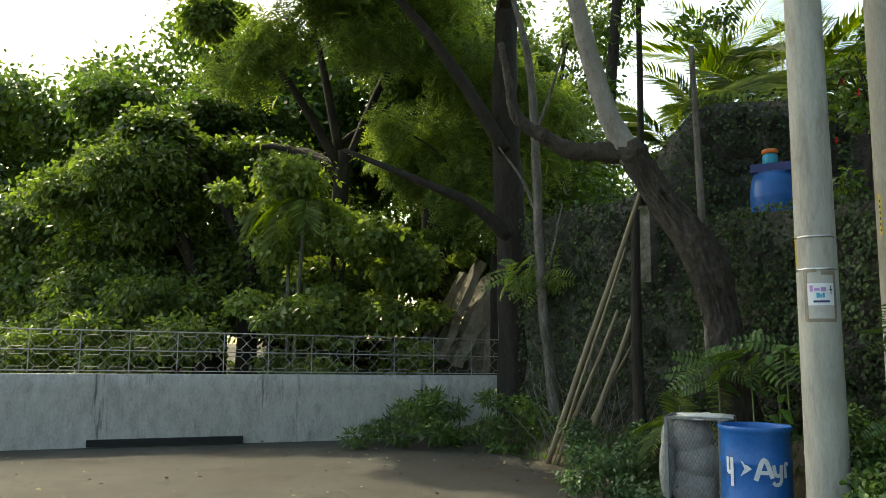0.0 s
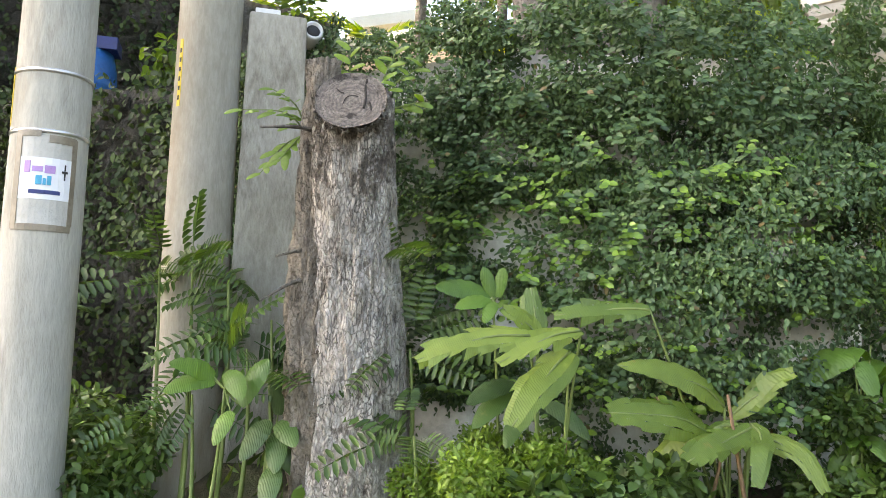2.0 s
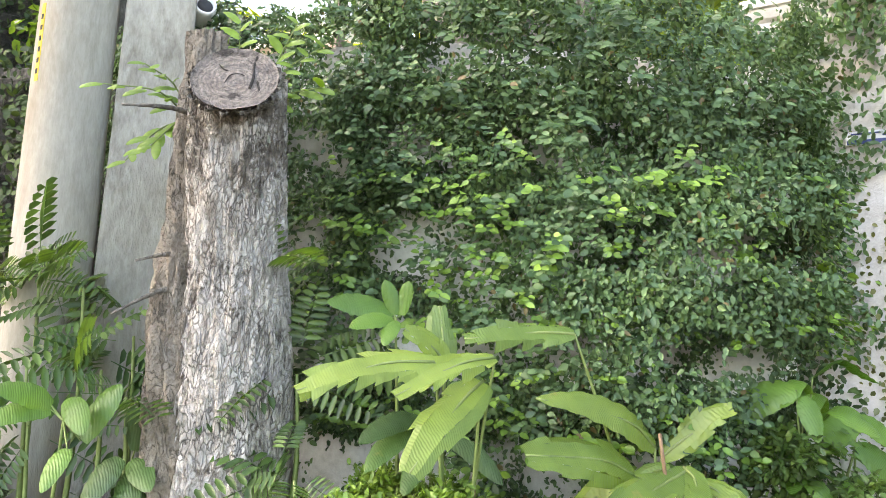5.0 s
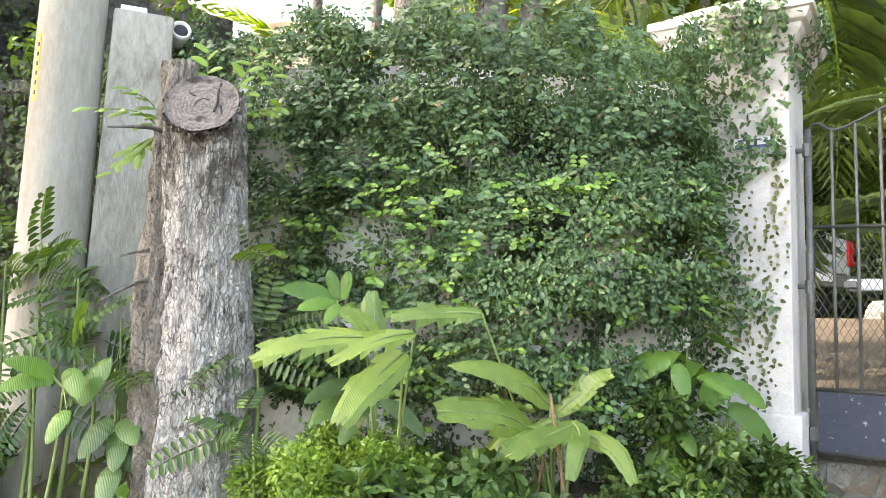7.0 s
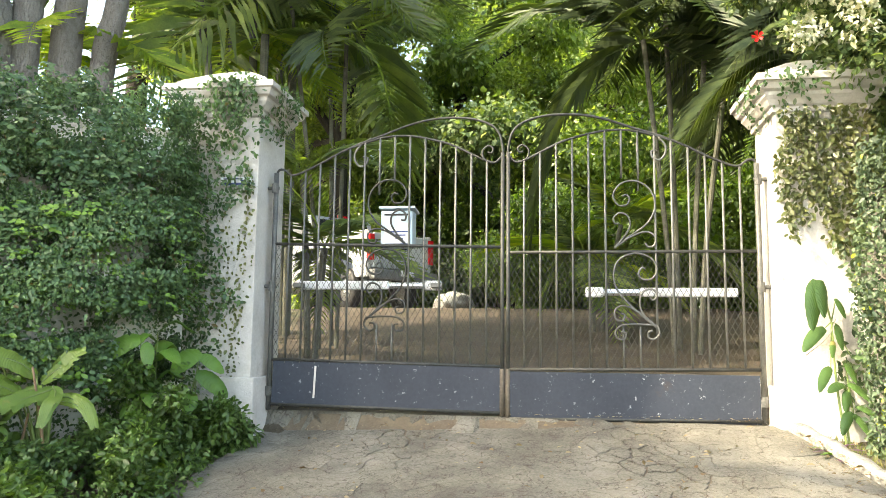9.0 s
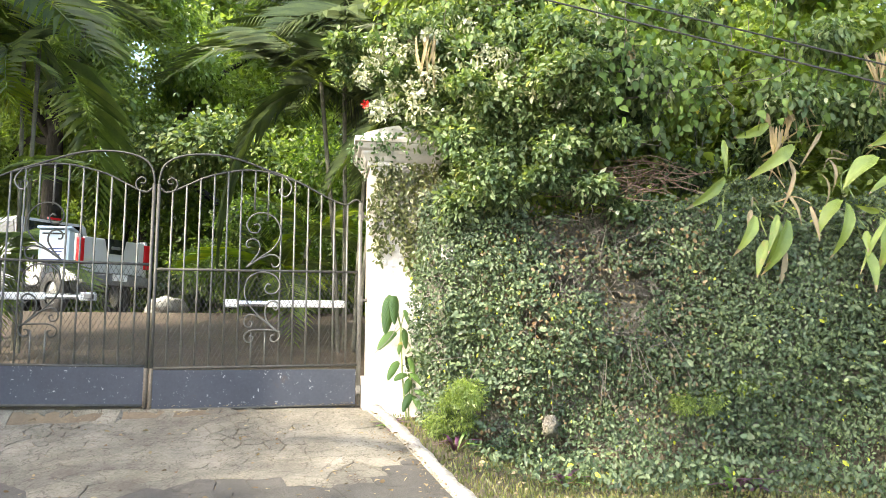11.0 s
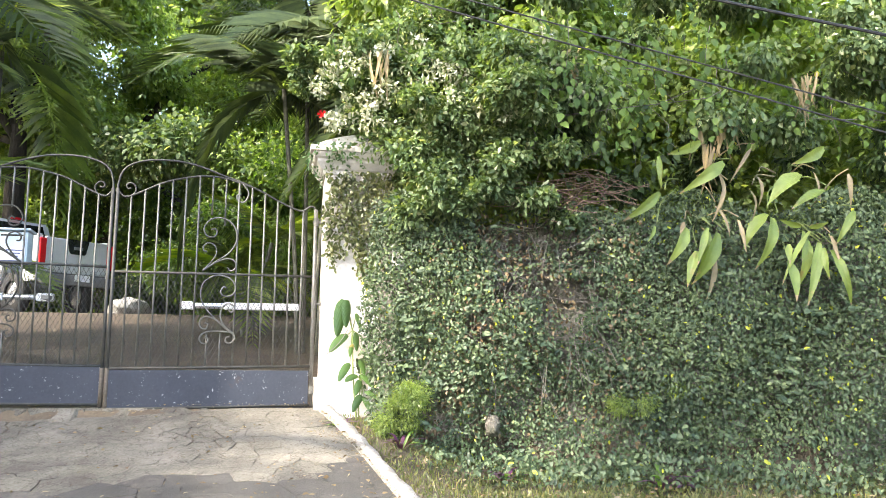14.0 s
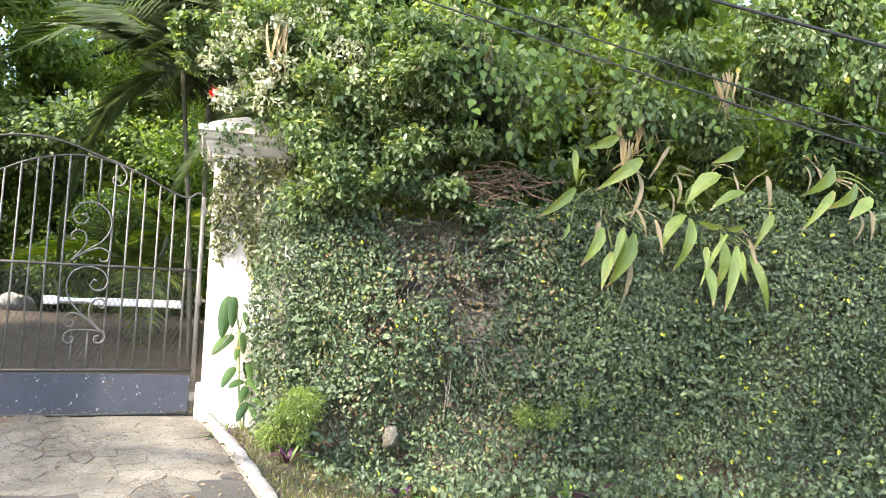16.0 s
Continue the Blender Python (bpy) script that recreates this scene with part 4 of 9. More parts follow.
def gate_opener(s0, s1, z):
    a, b = on_gate(s0, z, 0.12), on_gate(s1, z, 0.12)
    arm = empty("gate_opener", Matrix.Translation(a), "white tubular gate opener arm fixed behind the gate", "gate opener", "gate opener arms")
    m = Matrix.Rotation(math.atan2(b.y - a.y, b.x - a.x), 4, 'Z')
    L = (b - a).length
    part("motor_tube", boxed((L * 0.32, 0, 0), (L * 0.64, 0.06, 0.055), m, 0.012), M_WHITE, arm)
    part("piston", sweep(bmesh.new(), [m @ Vector((L * 0.6, 0, 0)), m @ Vector((L, 0, 0))], 0.022, 10), M_CHROME, arm)
    part("end_cap", boxed((L * 0.94, 0, 0), (L * 0.12, 0.065, 0.06), m, 0.01), M_WHITE, arm)
    for x in (0.02, L * 0.97):
        part("bracket", boxed((x, -0.05, -0.005), (0.05, 0.14, 0.03), m, 0.003), M_IRON, arm)


mailbox()
gate_opener(0.14, 1.08, 1.675)
gate_opener(2.88, 1.98, 1.635)

sign = empty("plaque", Matrix.Translation((5.03, 4.075, 2.31)) @ GATE_TURN, "white and blue printed plaque on the pier", "sign")
part("plate", boxed((0, -0.012, 0), (0.20, 0.006, 0.055), None, 0.001), M_PAPER, sign)
part("stripe", boxed((0, -0.017, -0.017), (0.19, 0.004, 0.016)), M_NAVY, sign, "dark blue stripe")
for k, (x, w) in enumerate(((-0.03, 0.10), (0.045, 0.03), (-0.05, 0.05))):
    part("print_line", boxed((x, -0.017, 0.016 - 0.011 * (k % 2)), (w, 0.004, 0.006)), M_NAVY, sign)
sign.matrix_world = sign.matrix_world @ Matrix.Translation((-0.06, 0, 0))

# ---------------------------------------------------------------- poles


def utility_pole(x, y, z, radii, top, material, label, seam):
    pole = empty("utility_pole", Matrix.Translation((x, y, z)), label, "utility pole", "utility poles")
    bm = bmesh.new()
    n = 30
    prof = [(radii[0] + (radii[1] - radii[0]) * i / n, (top - z) * i / n) for i in range(n + 1)]
    lathe(bm, prof, 40)
    # a cast seam runs down one side
    for v in bm.verts:
        a = math.atan2(v.co.y, v.co.x)
        if abs((a - seam + math.pi) % (2 * math.pi) - math.pi) < 0.09:
            v.co.x *= 0.975
            v.co.y *= 0.975
    part("shaft", bm, material, pole, smooth=True)
    return pole


def band(pole, z, r, label="bright steel strapping band"):
    bm = lathe(bmesh.new(), [(r + 0.001, z - 0.008), (r + 0.004, z - 0.007), (r + 0.004, z + 0.007), (r + 0.001, z + 0.008)], 40)
    part("strap", bm, M_CHROME, pole, label, smooth=True)


def wrap(bm, r, a0, a1, z0, z1, lift=0.002, steps=8):
    """A thin patch that follows the round of a pole or barrel."""
    rows = []
    for i in range(steps + 1):
        a = a0 + (a1 - a0) * i / steps
        rows.append([bm.verts.new(((r + d) * math.cos(a), (r + d) * math.sin(a), z)) for d, z in ((0.0005, z0), (lift, z0), (lift, z1), (0.0005, z1))])
    for p, q in zip(rows, rows[1:]):
        for k in range(3):
            bm.faces.new((p[k], q[k], q[k + 1], p[k + 1]))
    bm.faces.new(rows[0]), bm.faces.new(rows[-1][::-1])
    bmesh.ops.recalc_face_normals(bm, faces=bm.faces)
    return bm


FACE1 = math.atan2(2.25 - 6.055, 1.0 - 1.918)      # the side of the first pole that faces the road
pole1 = utility_pole(1.918, 6.055, -0.05, (0.152, 0.105), 9.5, M_POLE, "round grey concrete utility pole with taped paper notice", FACE1 - 0.05)
for z in (2.40, 2.16):
    band(pole1, z - 0.02, 0.141)
R1 = 0.1425
part("notice", wrap(bmesh.new(), R1, FACE1 - 0.62, FACE1 + 0.72, 1.875, 2.035, 0.003), M_PAPER, pole1, "white printed paper notice")
for a0, a1, z0, z1 in ((-0.75, -0.58, 1.76, 2.14), (0.70, 0.84, 1.78, 2.12), (-0.7, 0.8, 1.755, 1.78), (-0.72, -0.1, 2.115, 2.14), (0.1, 0.8, 2.095, 2.125)):
    part("tape", wrap(bmesh.new(), R1, FACE1 + a0, FACE1 + a1, z0, z1, 0.0045), M_TAPE, pole1, "brown packing tape")
part("backing", wrap(bmesh.new(), R1, FACE1 - 0.6, FACE1 + 0.72, 1.78, 2.12, 0.0015), surface("clear_sleeve", (0.4, 0.39, 0.36), (0.47, 0.46, 0.43), (0.55, 0.54, 0.5), 4, 40, 0.2), pole1, "clear plastic sleeve")
for a0, a1, z0, z1, mt in ((-0.45, -0.3, 1.975, 2.02, M_VIOLET), (-0.25, 0.0, 1.98, 2.0, M_VIOLET), (0.05, 0.3, 1.975, 2.005, M_VIOLET), (-0.15, 0.0, 1.93, 1.965, M_CYAN), (0.02, 0.1, 1.93, 1.955, M_CYAN), (0.12, 0.22, 1.93, 1.965, M_CYAN), (-0.3, 0.45, 1.895, 1.91, M_NAVY)):
    part("print_line", wrap(bmesh.new(), R1, FACE1 + a0, FACE1 + a1, z0, z1, 0.0055, 4), mt, pole1)
for a0, a1, z0, z1 in ((0.52, 0.55, 1.955, 2.015), (0.46, 0.61, 1.982, 1.990)):
    part("star", wrap(bmesh.new(), R1, FACE1 + a0, FACE1 + a1, z0, z1, 0.006, 4), M_BLACK, pole1)
part("tag", wrap(bmesh.new(), 0.1405, FACE1 - 1.45, FACE1 - 1.25, 2.17, 2.40, 0.003), M_YELLOW, pole1, "yellow number tag")
pole2 = utility_pole(2.593, 6.272, 0.45, (0.158, 0.118), 9.0, M_POLE_RUSTY, "round concrete utility pole with long rust stains", FACE1 + 0.5)
part("tag", wrap(bmesh.new(), 0.1475, FACE1 - 1.1, FACE1 - 0.95, 1.92, 2.24, 0.003), M_YELLOW, pole2, "yellow number tag")
for k in range(6):
    part("print_line", wrap(bmesh.new(), 0.1475, FACE1 - 1.06, FACE1 - 0.99, 1.95 + 0.045 * k, 1.97 + 0.045 * k, 0.005, 3), M_BLACK, pole2)

post = empty("concrete_post", Matrix.Translation((2.90, 6.20, 0.4)) @ Matrix.Rotation(radians(-20), 4, 'Z'), "weathered square concrete post streaked with grey", "post")
bm = boxed((0, 0, 1.24), (0.34, 0.28, 2.48), None, 0.02)
for v in bm.verts:
    k = 1 - 0.2 * v.co.z / 2.48
    v.co.x, v.co.y = v.co.x * k, v.co.y * k
part("shaft", bm, surface("post_concrete", (0.23, 0.215, 0.175), (0.36, 0.34, 0.29), (0.51, 0.49, 0.435), 5.5, 50, 0.95, bump=0.9, depth=0.014, stretch=(1, 1, 0.35), stain=(0.13, 0.115, 0.09), stain_scale=3.2, stain_at=(0.52, 0.66)), post)
part("wire_box", boxed((-0.05, -0.02, 2.5), (0.12, 0.09, 0.035), None, 0.006), M_WHITE, post, "small white junction box")

cctv = empty("security_camera", Matrix.Translation((3.06, 6.15, 2.83)) @ Matrix.Rotation(math.atan2(-2.9, -0.75), 4, 'Z'), "small white bullet security camera on the post", "security camera")
tilt = Matrix.Rotation(radians(78), 4, 'Y')
part("housing", lathe(bmesh.new(), [(0.0, -0.06), (0.045, -0.055), (0.052, -0.03), (0.052, 0.05), (0.047, 0.065), (0.04, 0.066), (0.036, 0.05), (0.0, 0.05)], 24, tilt), M_WHITE, cctv, smooth=True)
part("lens", lathe(bmesh.new(), [(0.034, 0.05), (0.03, 0.056), (0.015, 0.06), (0.0, 0.06)], 20, tilt), M_BLACK, cctv, "black glass lens", smooth=True)
part("bracket", sweep(bmesh.new(), [(-0.05, 0.0, 0.0), (-0.09, 0.02, -0.01), (-0.13, 0.05, 0.02)], 0.02, 10), M_WHITE, cctv)
part("mount", lathe(bmesh.new(), [(0.0, 0.0), (0.045, 0.0), (0.045, 0.03), (0.0, 0.03)], 20, Matrix.Translation((-0.14, 0.05, 0.02)) @ Matrix.Rotation(radians(90), 4, 'Y')), M_WHITE, cctv)

# ---------------------------------------------------------------- barrels, wire basket


def barrel(m, r, h, label, open_top=True):
    b = empty("plastic_barrel", m, label, "barrel", "blue barrels")
    prof = [(0.0, 0.0), (r * 0.93, 0.0), (r * 0.985, 0.03), (r * 0.985, h * 0.30), (r * 1.012, h * 0.32), (r * 1.012, h * 0.34), (r * 0.985, h * 0.36), (r * 0.985, h * 0.66), (r * 1.01, h * 0.68), (r * 1.01, h * 0.70), (r * 0.985, h * 0.72),
            (r * 0.975, h * 0.93), (r * 1.0, h * 0.945), (r * 1.035, h * 0.965), (r * 1.04, h * 0.985), (r * 1.02, h)]
    if open_top:
        prof += [(r * 0.985, h * 1.0), (r * 0.965, h * 0.985), (r * 0.955, h * 0.93), (r * 0.955, h * 0.06), (0.0, h * 0.05)]
    else:
        prof = [(0, 0), (r * 0.95, 0), (r, h * 0.06), (r, h * 0.42), (r * 1.01, h * 0.44), (r, h * 0.46), (r * 0.96, h * 0.75), (r * 0.87, h * 0.95), (r * 0.84, h * 0.96), (r * 0.86, h * 0.98), (r * 0.84, h), (0, h)]
    part("body", lathe(bmesh.new(), prof, 56), M_BLUE, b, smooth=True)
    return b


BX, BY, BR = 1.585, 6.72, 0.272
b1 = barrel(Matrix.Translation((BX, BY, 0.0)), BR, 0.90, "open blue plastic barrel with white sprayed arrow and letters")
FACEB = math.atan2(2.25 - BY, 1.0 - BX)


def stroke(points, width, label=""):
    """A sprayed stroke on the barrel: points as (arc in metres, height)."""
    bm = bmesh.new()
    pts = smooth_path([(x, z, 0) for x, z in points], 5) if len(points) > 2 else [Vector((x, z, 0)) for x, z in points]
    rows = []
    for i, p in enumerate(pts):
        d = (pts[min(i + 1, len(pts) - 1)] - pts[max(i - 1, 0)]).normalized()
        nrm = Vector((-d.y, d.x, 0)) * width / 2
        row = []
        for q in (p - nrm, p, p + nrm):
            a = FACEB + q.x / BR
            row.append(bm.verts.new(((BR + 0.004) * math.cos(a), (BR + 0.004) * math.sin(a), q.y)))
        rows.append(row)
    for a, b in zip(rows, rows[1:]):
        for k in range(2):
            bm.faces.new((a[k], b[k], b[k + 1], a[k + 1]))
    bmesh.ops.recalc_face_normals(bm, faces=bm.faces)
    return part("sprayed_letter", bm, M_SPRAY, b1, label)


Z0 = 0.50
stroke([(-0.035, Z0 + 0.0), (0.03, Z0 + 0.16), (0.09, Z0 + 0.02)], 0.035, "white sprayed letter")
stroke([(-0.005, Z0 + 0.06), (0.09, Z0 + 0.06)], 0.03)
stroke([(0.10, Z0 + 0.12), (0.115, Z0 + 0.05), (0.155, Z0 + 0.045), (0.165, Z0 + 0.12), (0.16, Z0 - 0.0), (0.12, Z0 - 0.03), (0.09, Z0 - 0.01)], 0.028)
stroke([(0.205, Z0 + 0.02), (0.205, Z0 + 0.12), (0.235, Z0 + 0.125)], 0.028)
bm = bmesh.new()
arrow = [(-0.145, Z0 + 0.15), (-0.06, Z0 + 0.085), (-0.15, Z0 + 0.02), (-0.115, Z0 + 0.085)]
vs = [bm.verts.new(((BR + 0.005) * math.cos(FACEB + x / BR), (BR + 0.005) * math.sin(FACEB + x / BR), z)) for x, z in arrow]
bm.faces.new((vs[0], vs[3], vs[1])), bm.faces.new((vs[3], vs[2], vs[1]))
part("sprayed_arrow", bm, M_SPRAY, b1)
stroke([(-0.26, Z0 + 0.16), (-0.26, Z0 + 0.05), (-0.225, Z0 + 0.05)], 0.03)
stroke([(-0.22, Z0 + 0.16), (-0.22, Z0 - 0.06)], 0.03)

LEDGE = 3.04
barrel(Matrix.Translation((2.5, 9.2, LEDGE - 0.03)), 0.262, 0.50, "blue plastic water barrel standing on the wall ledge", False)
crate = empty("bottle_crate", Matrix.Translation((2.50, 9.14, LEDGE + 0.47)) @ Matrix.Rotation(radians(-20), 4, 'Z'), "dark blue cardboard tray lying on the blue barrel", "box")
part("tray", boxed((0, 0, 0.05), (0.50, 0.24, 0.10), None, 0.006), M_NAVY, crate)
for x in (-0.19, 0.0, 0.17):
    part("print_line", boxed((x, -0.113, 0.055), (0.07, 0.006, 0.04)), M_PAPER, crate)
jug = empty("plastic_jug", Matrix.Translation((2.46, 9.16, LEDGE + 0.57)), "light blue plastic jug with an orange cap", "jug")
part("jug_body", lathe(bmesh.new(), [(0, 0), (0.075, 0), (0.085, 0.02), (0.085, 0.10), (0.07, 0.13), (0.06, 0.135), (0, 0.135)], 24), M_CYAN, jug, smooth=True)
part("cap", lathe(bmesh.new(), [(0.085, 0.13), (0.09, 0.135), (0.09, 0.17), (0.08, 0.18), (0, 0.18)], 24), M_ORANGE, jug, "orange plastic cap", smooth=True)

M_WIRE = surface("grey_wire", (0.16, 0.16, 0.16), (0.24, 0.24, 0.235), (0.34, 0.34, 0.33), 12, 80, 0.5, metal=0.4)
M_BAG = surface("clear_bag", (0.20, 0.20, 0.19), (0.38, 0.375, 0.36), (0.60, 0.60, 0.58), 9, 40, 0.3, bump=0.8, depth=0.03)
basket = empty("wire_bin", Matrix.Translation((1.20, 7.2, 0.02)) @ Matrix.Rotation(radians(-16), 4, 'Z'), "grey wire mesh bin stuffed with bagged bottles", "bin")
bw, bd, bh = 0.44, 0.40, 0.90
for x in (-bw / 2, bw / 2):
    for y in (-bd / 2, bd / 2):
        part("upright", boxed((x, y, bh / 2), (0.03, 0.03, bh), None, 0.003), M_WIRE, basket)
for z in (0.12, bh):
    for x in (-bw / 2, bw / 2):
        part("rim_bar", boxed((x, 0, z), (0.02, bd, 0.02)), M_WIRE, basket)
    for y in (-bd / 2, bd / 2):
        part("rim_bar", boxed((0, y, z), (bw, 0.02, 0.02)), M_WIRE, basket)


def bin_side(p, q):
    bm = bmesh.new()
    p, q = Vector(p), Vector(q)
    L = (q - p).length
    d = (q - p) / L
    n = int(L / 0.03)
    rise = bh - 0.14
    for k in range(-int(rise * 0.5 / 0.03), n):
        for sg in (1, -1):
            s0, s1 = k * 0.03, k * 0.03 + rise * 0.5
            if sg < 0:
                s0, s1 = s1, s0
            t0 = max(0, min((0 - s0) / (s1 - s0), (L - s0) / (s1 - s0)))
            t1 = min(1, max((0 - s0) / (s1 - s0), (L - s0) / (s1 - s0)))
            if t1 > t0:
                sweep(bm, [p + d * (s0 + (s1 - s0) * t0) + Vector((0, 0, 0.13 + rise * t0)), p + d * (s0 + (s1 - s0) * t1) + Vector((0, 0, 0.13 + rise * t1))], 0.0022, 3, False)
    part("mesh_side", bm, M_WIRE, basket, "diamond wire mesh side")


bin_side((-bw / 2, -bd / 2, 0), (bw / 2, -bd / 2, 0))
bin_side((-bw / 2, bd / 2, 0), (-bw / 2, -bd / 2, 0))


def lumpy(bm, centre, size, seed, amp=0.16, div=3):
    made = bmesh.ops.create_icosphere(bm, subdivisions=div, radius=1.0)["verts"]
    for v in made:
        n = noise.noise(v.co * 2.1 + Vector((seed * 7.1, seed, 0))) + 0.5 * noise.noise(v.co * 5 + Vector((seed, 0, seed)))
        v.co = Vector(centre) + Vector([a * b for a, b in zip(v.co * (1 + amp * n), size)])
    return bm


for k, (c, s) in enumerate((((-0.02, 0, 0.3), (0.21, 0.18, 0.2)), ((0.02, 0, 0.52), (0.2, 0.18, 0.18)), ((-0.04, 0, 0.72), (0.19, 0.17, 0.17)), ((-0.24, -0.02, 0.45), (0.07, 0.17, 0.3)), ((-0.22, -0.02, 0.72), (0.07, 0.15, 0.14)))):
    part("stuffed_bag", lumpy(bmesh.new(), c, s, k + 1), M_BAG, basket, "crumpled grey plastic bag", smooth=True)
part("lid_sheet", lumpy(bmesh.new(), (0.08, 0.0, 0.9), (0.24, 0.2, 0.03), 9, 0.5), M_WHITE, basket, "white plastic sheet over the top", smooth=True)

# ---------------------------------------------------------------- trunks and stump


def limb(parent, name, path, radii, material, sides=10, steps=5, wobble=0.07, seed=0):
    p = smooth_path(path, steps)
    r = np.interp(np.linspace(0, 1, len(p)), np.linspace(0, 1, len(radii)), radii)
    return part(name, sweep(bmesh.new(), p, list(r), sides, True, wobble, seed), material, parent, smooth=True)


def tree_at(label, name="tree", category="tree", group=""):
    return empty(name, Matrix(), label, category, group)


def bark_body(name, parent, rings, material, sides=64, amp=0.02, scale=9.0, seed=0, top=None):
    """A trunk with furrowed bark in relief: rings of (centre, radius)."""
    bm = bmesh.new()
    path = smooth_path([c for c, r in rings], 14)
    rad = np.interp(np.linspace(0, 1, len(path)), np.linspace(0, 1, len(rings)), [r for c, r in rings])
    loops = []
    for i, (p, r) in enumerate(zip(path, rad)):
        loop = []
        for k in range(sides):
            a = 2 * math.pi * k / sides
            q = Vector((math.cos(a), math.sin(a), 0))
            n = noise.noise(Vector((q.x * 3.2, q.y * 3.2, p.z * 2.2 + seed))) * 0.9
            f = abs(noise.noise(Vector((q.x * scale, q.y * scale, p.z * scale * 0.55 + seed))))
            g = abs(noise.noise(Vector((q.x * scale * 2.3, q.y * scale * 2.3, p.z * scale * 1.4 + seed))))
            rr = r * (1 + 0.09 * n) + amp * (min(f * 3, 1) + 0.5 * min(g * 3, 1) - 0.8)
            loop.append(bm.verts.new(p + q * rr))
        loops.append(loop)
    for a, b in zip(loops, loops[1:]):
        for k in range(sides):
            bm.faces.new((a[k], a[(k + 1) % sides], b[(k + 1) % sides], b[k]))
    if top:
        for v in loops[-1]:
            v.co.z = top(v.co)
        for v in loops[-2]:
            v.co.z = min(v.co.z, top(v.co) - 0.012)
        for lp in loops[:-2]:
            for v in lp:
                v.co.z = min(v.co.z, top(v.co) - 0.02)
    bm.faces.new(loops[0][::-1])
    return bm, loops, None


STUMP = Vector((2.93, 5.345, 0))
CUT = Vector((2.80, 5.20, 0))
def rough_bark(name):
    """Pale bark in small long plates of uneven tone, dark seams between them, with weathered blotches."""
    m, nt, p = shader(name, 0.95)
    c = coords(nt, (1, 1, 0.42))
    warp = node(nt, "ShaderNodeTexNoise", Scale=30.0, Detail=4.0)
    nt.links.new(c, warp.inputs["Vector"])
    mixv = nt.nodes.new("ShaderNodeMix")
    mixv.data_type = 'VECTOR'
    mixv.inputs[0].default_value = 0.035
    nt.links.new(c, mixv.inputs[4]), nt.links.new(warp.outputs["Color"], mixv.inputs[5])
    tone = node(nt, "ShaderNodeTexVoronoi", Scale=74.0)
    edge = node(nt, "ShaderNodeTexVoronoi", Scale=74.0)
    edge.feature = 'DISTANCE_TO_EDGE'
    nt.links.new(mixv.outputs[1], tone.inputs["Vector"]), nt.links.new(mixv.outputs[1], edge.inputs["Vector"])
    plate = ramp(nt, tone.outputs["Color"], [(0.15, (0.26, 0.23, 0.195)), (0.4, (0.42, 0.385, 0.34)), (0.75, (0.58, 0.55, 0.50))])
    col = blend(nt, plate, ramp(nt, noise_of(nt, 22.0, 9, 0.75, (1, 1, 0.4)), [(0.36, (0.15, 0.13, 0.11)), (0.48, (0.46, 0.425, 0.38)), (0.62, (0.64, 0.61, 0.56))]), 0.62)
    seam = ramp(nt, edge.outputs["Distance"], [(0.0, (0.75, 0.75, 0.75)), (0.12, (0, 0, 0))])
    some = ramp(nt, noise_of(nt, 9.0, 7), [(0.46, (0, 0, 0)), (0.60, (1, 1, 1))])
    col = blend(nt, col, (0.05, 0.04, 0.033), blend(nt, seam, some, 1.0, 'MULTIPLY'))
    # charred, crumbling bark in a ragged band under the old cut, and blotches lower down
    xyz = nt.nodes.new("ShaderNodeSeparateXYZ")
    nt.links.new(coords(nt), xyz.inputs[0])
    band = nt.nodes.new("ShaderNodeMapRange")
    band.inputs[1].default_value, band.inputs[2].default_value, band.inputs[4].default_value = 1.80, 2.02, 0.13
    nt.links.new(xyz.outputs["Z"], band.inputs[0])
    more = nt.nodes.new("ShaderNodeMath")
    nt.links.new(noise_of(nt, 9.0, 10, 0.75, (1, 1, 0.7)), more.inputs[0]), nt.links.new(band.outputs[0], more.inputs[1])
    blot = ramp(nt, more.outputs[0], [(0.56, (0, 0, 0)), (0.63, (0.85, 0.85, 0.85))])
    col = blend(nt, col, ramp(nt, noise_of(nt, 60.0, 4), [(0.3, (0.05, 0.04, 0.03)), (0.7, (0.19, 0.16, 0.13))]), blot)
    col = blend(nt, col, (0.42, 0.45, 0.36), ramp(nt, noise_of(nt, 38.0, 5), [(0.62, (0, 0, 0)), (0.68, (0.6, 0.6, 0.6))]))
    nt.links.new(col, p.inputs["Base Color"])
    height = nt.nodes.new("ShaderNodeMath")
    height.operation = 'SUBTRACT'
    nt.links.new(noise_of(nt, 60.0, 6), height.inputs[0]), nt.links.new(seam, height.inputs[1])
    relief(nt, p, height.outputs[0], 0.9, 0.02)
    return m


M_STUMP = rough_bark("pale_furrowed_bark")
M_CUT = surface("weathered_cut_wood", (0.06, 0.052, 0.046), (0.15, 0.132, 0.118), (0.36, 0.33, 0.30), 9, 50, 0.95, bump=1.0, depth=0.02, stain=(0.035, 0.03, 0.026), stain_scale=9, stain_at=(0.52, 0.62))
M_SIDE = bark_plates("knotted_brown_bark", (0.34, 0.30, 0.245), (0.12, 0.095, 0.07), (0.03, 0.024, 0.018), (0.15, 0.10, 0.065), 30.0, 0.6, 0.03)
stump = tree_at("tall sawn tree stump with pale furrowed bark", "tree_stump", "tree stump")
to_cam = Vector((1.2, 2.6, 0)) - STUMP
to_cam.z = 0
to_cam.normalize()
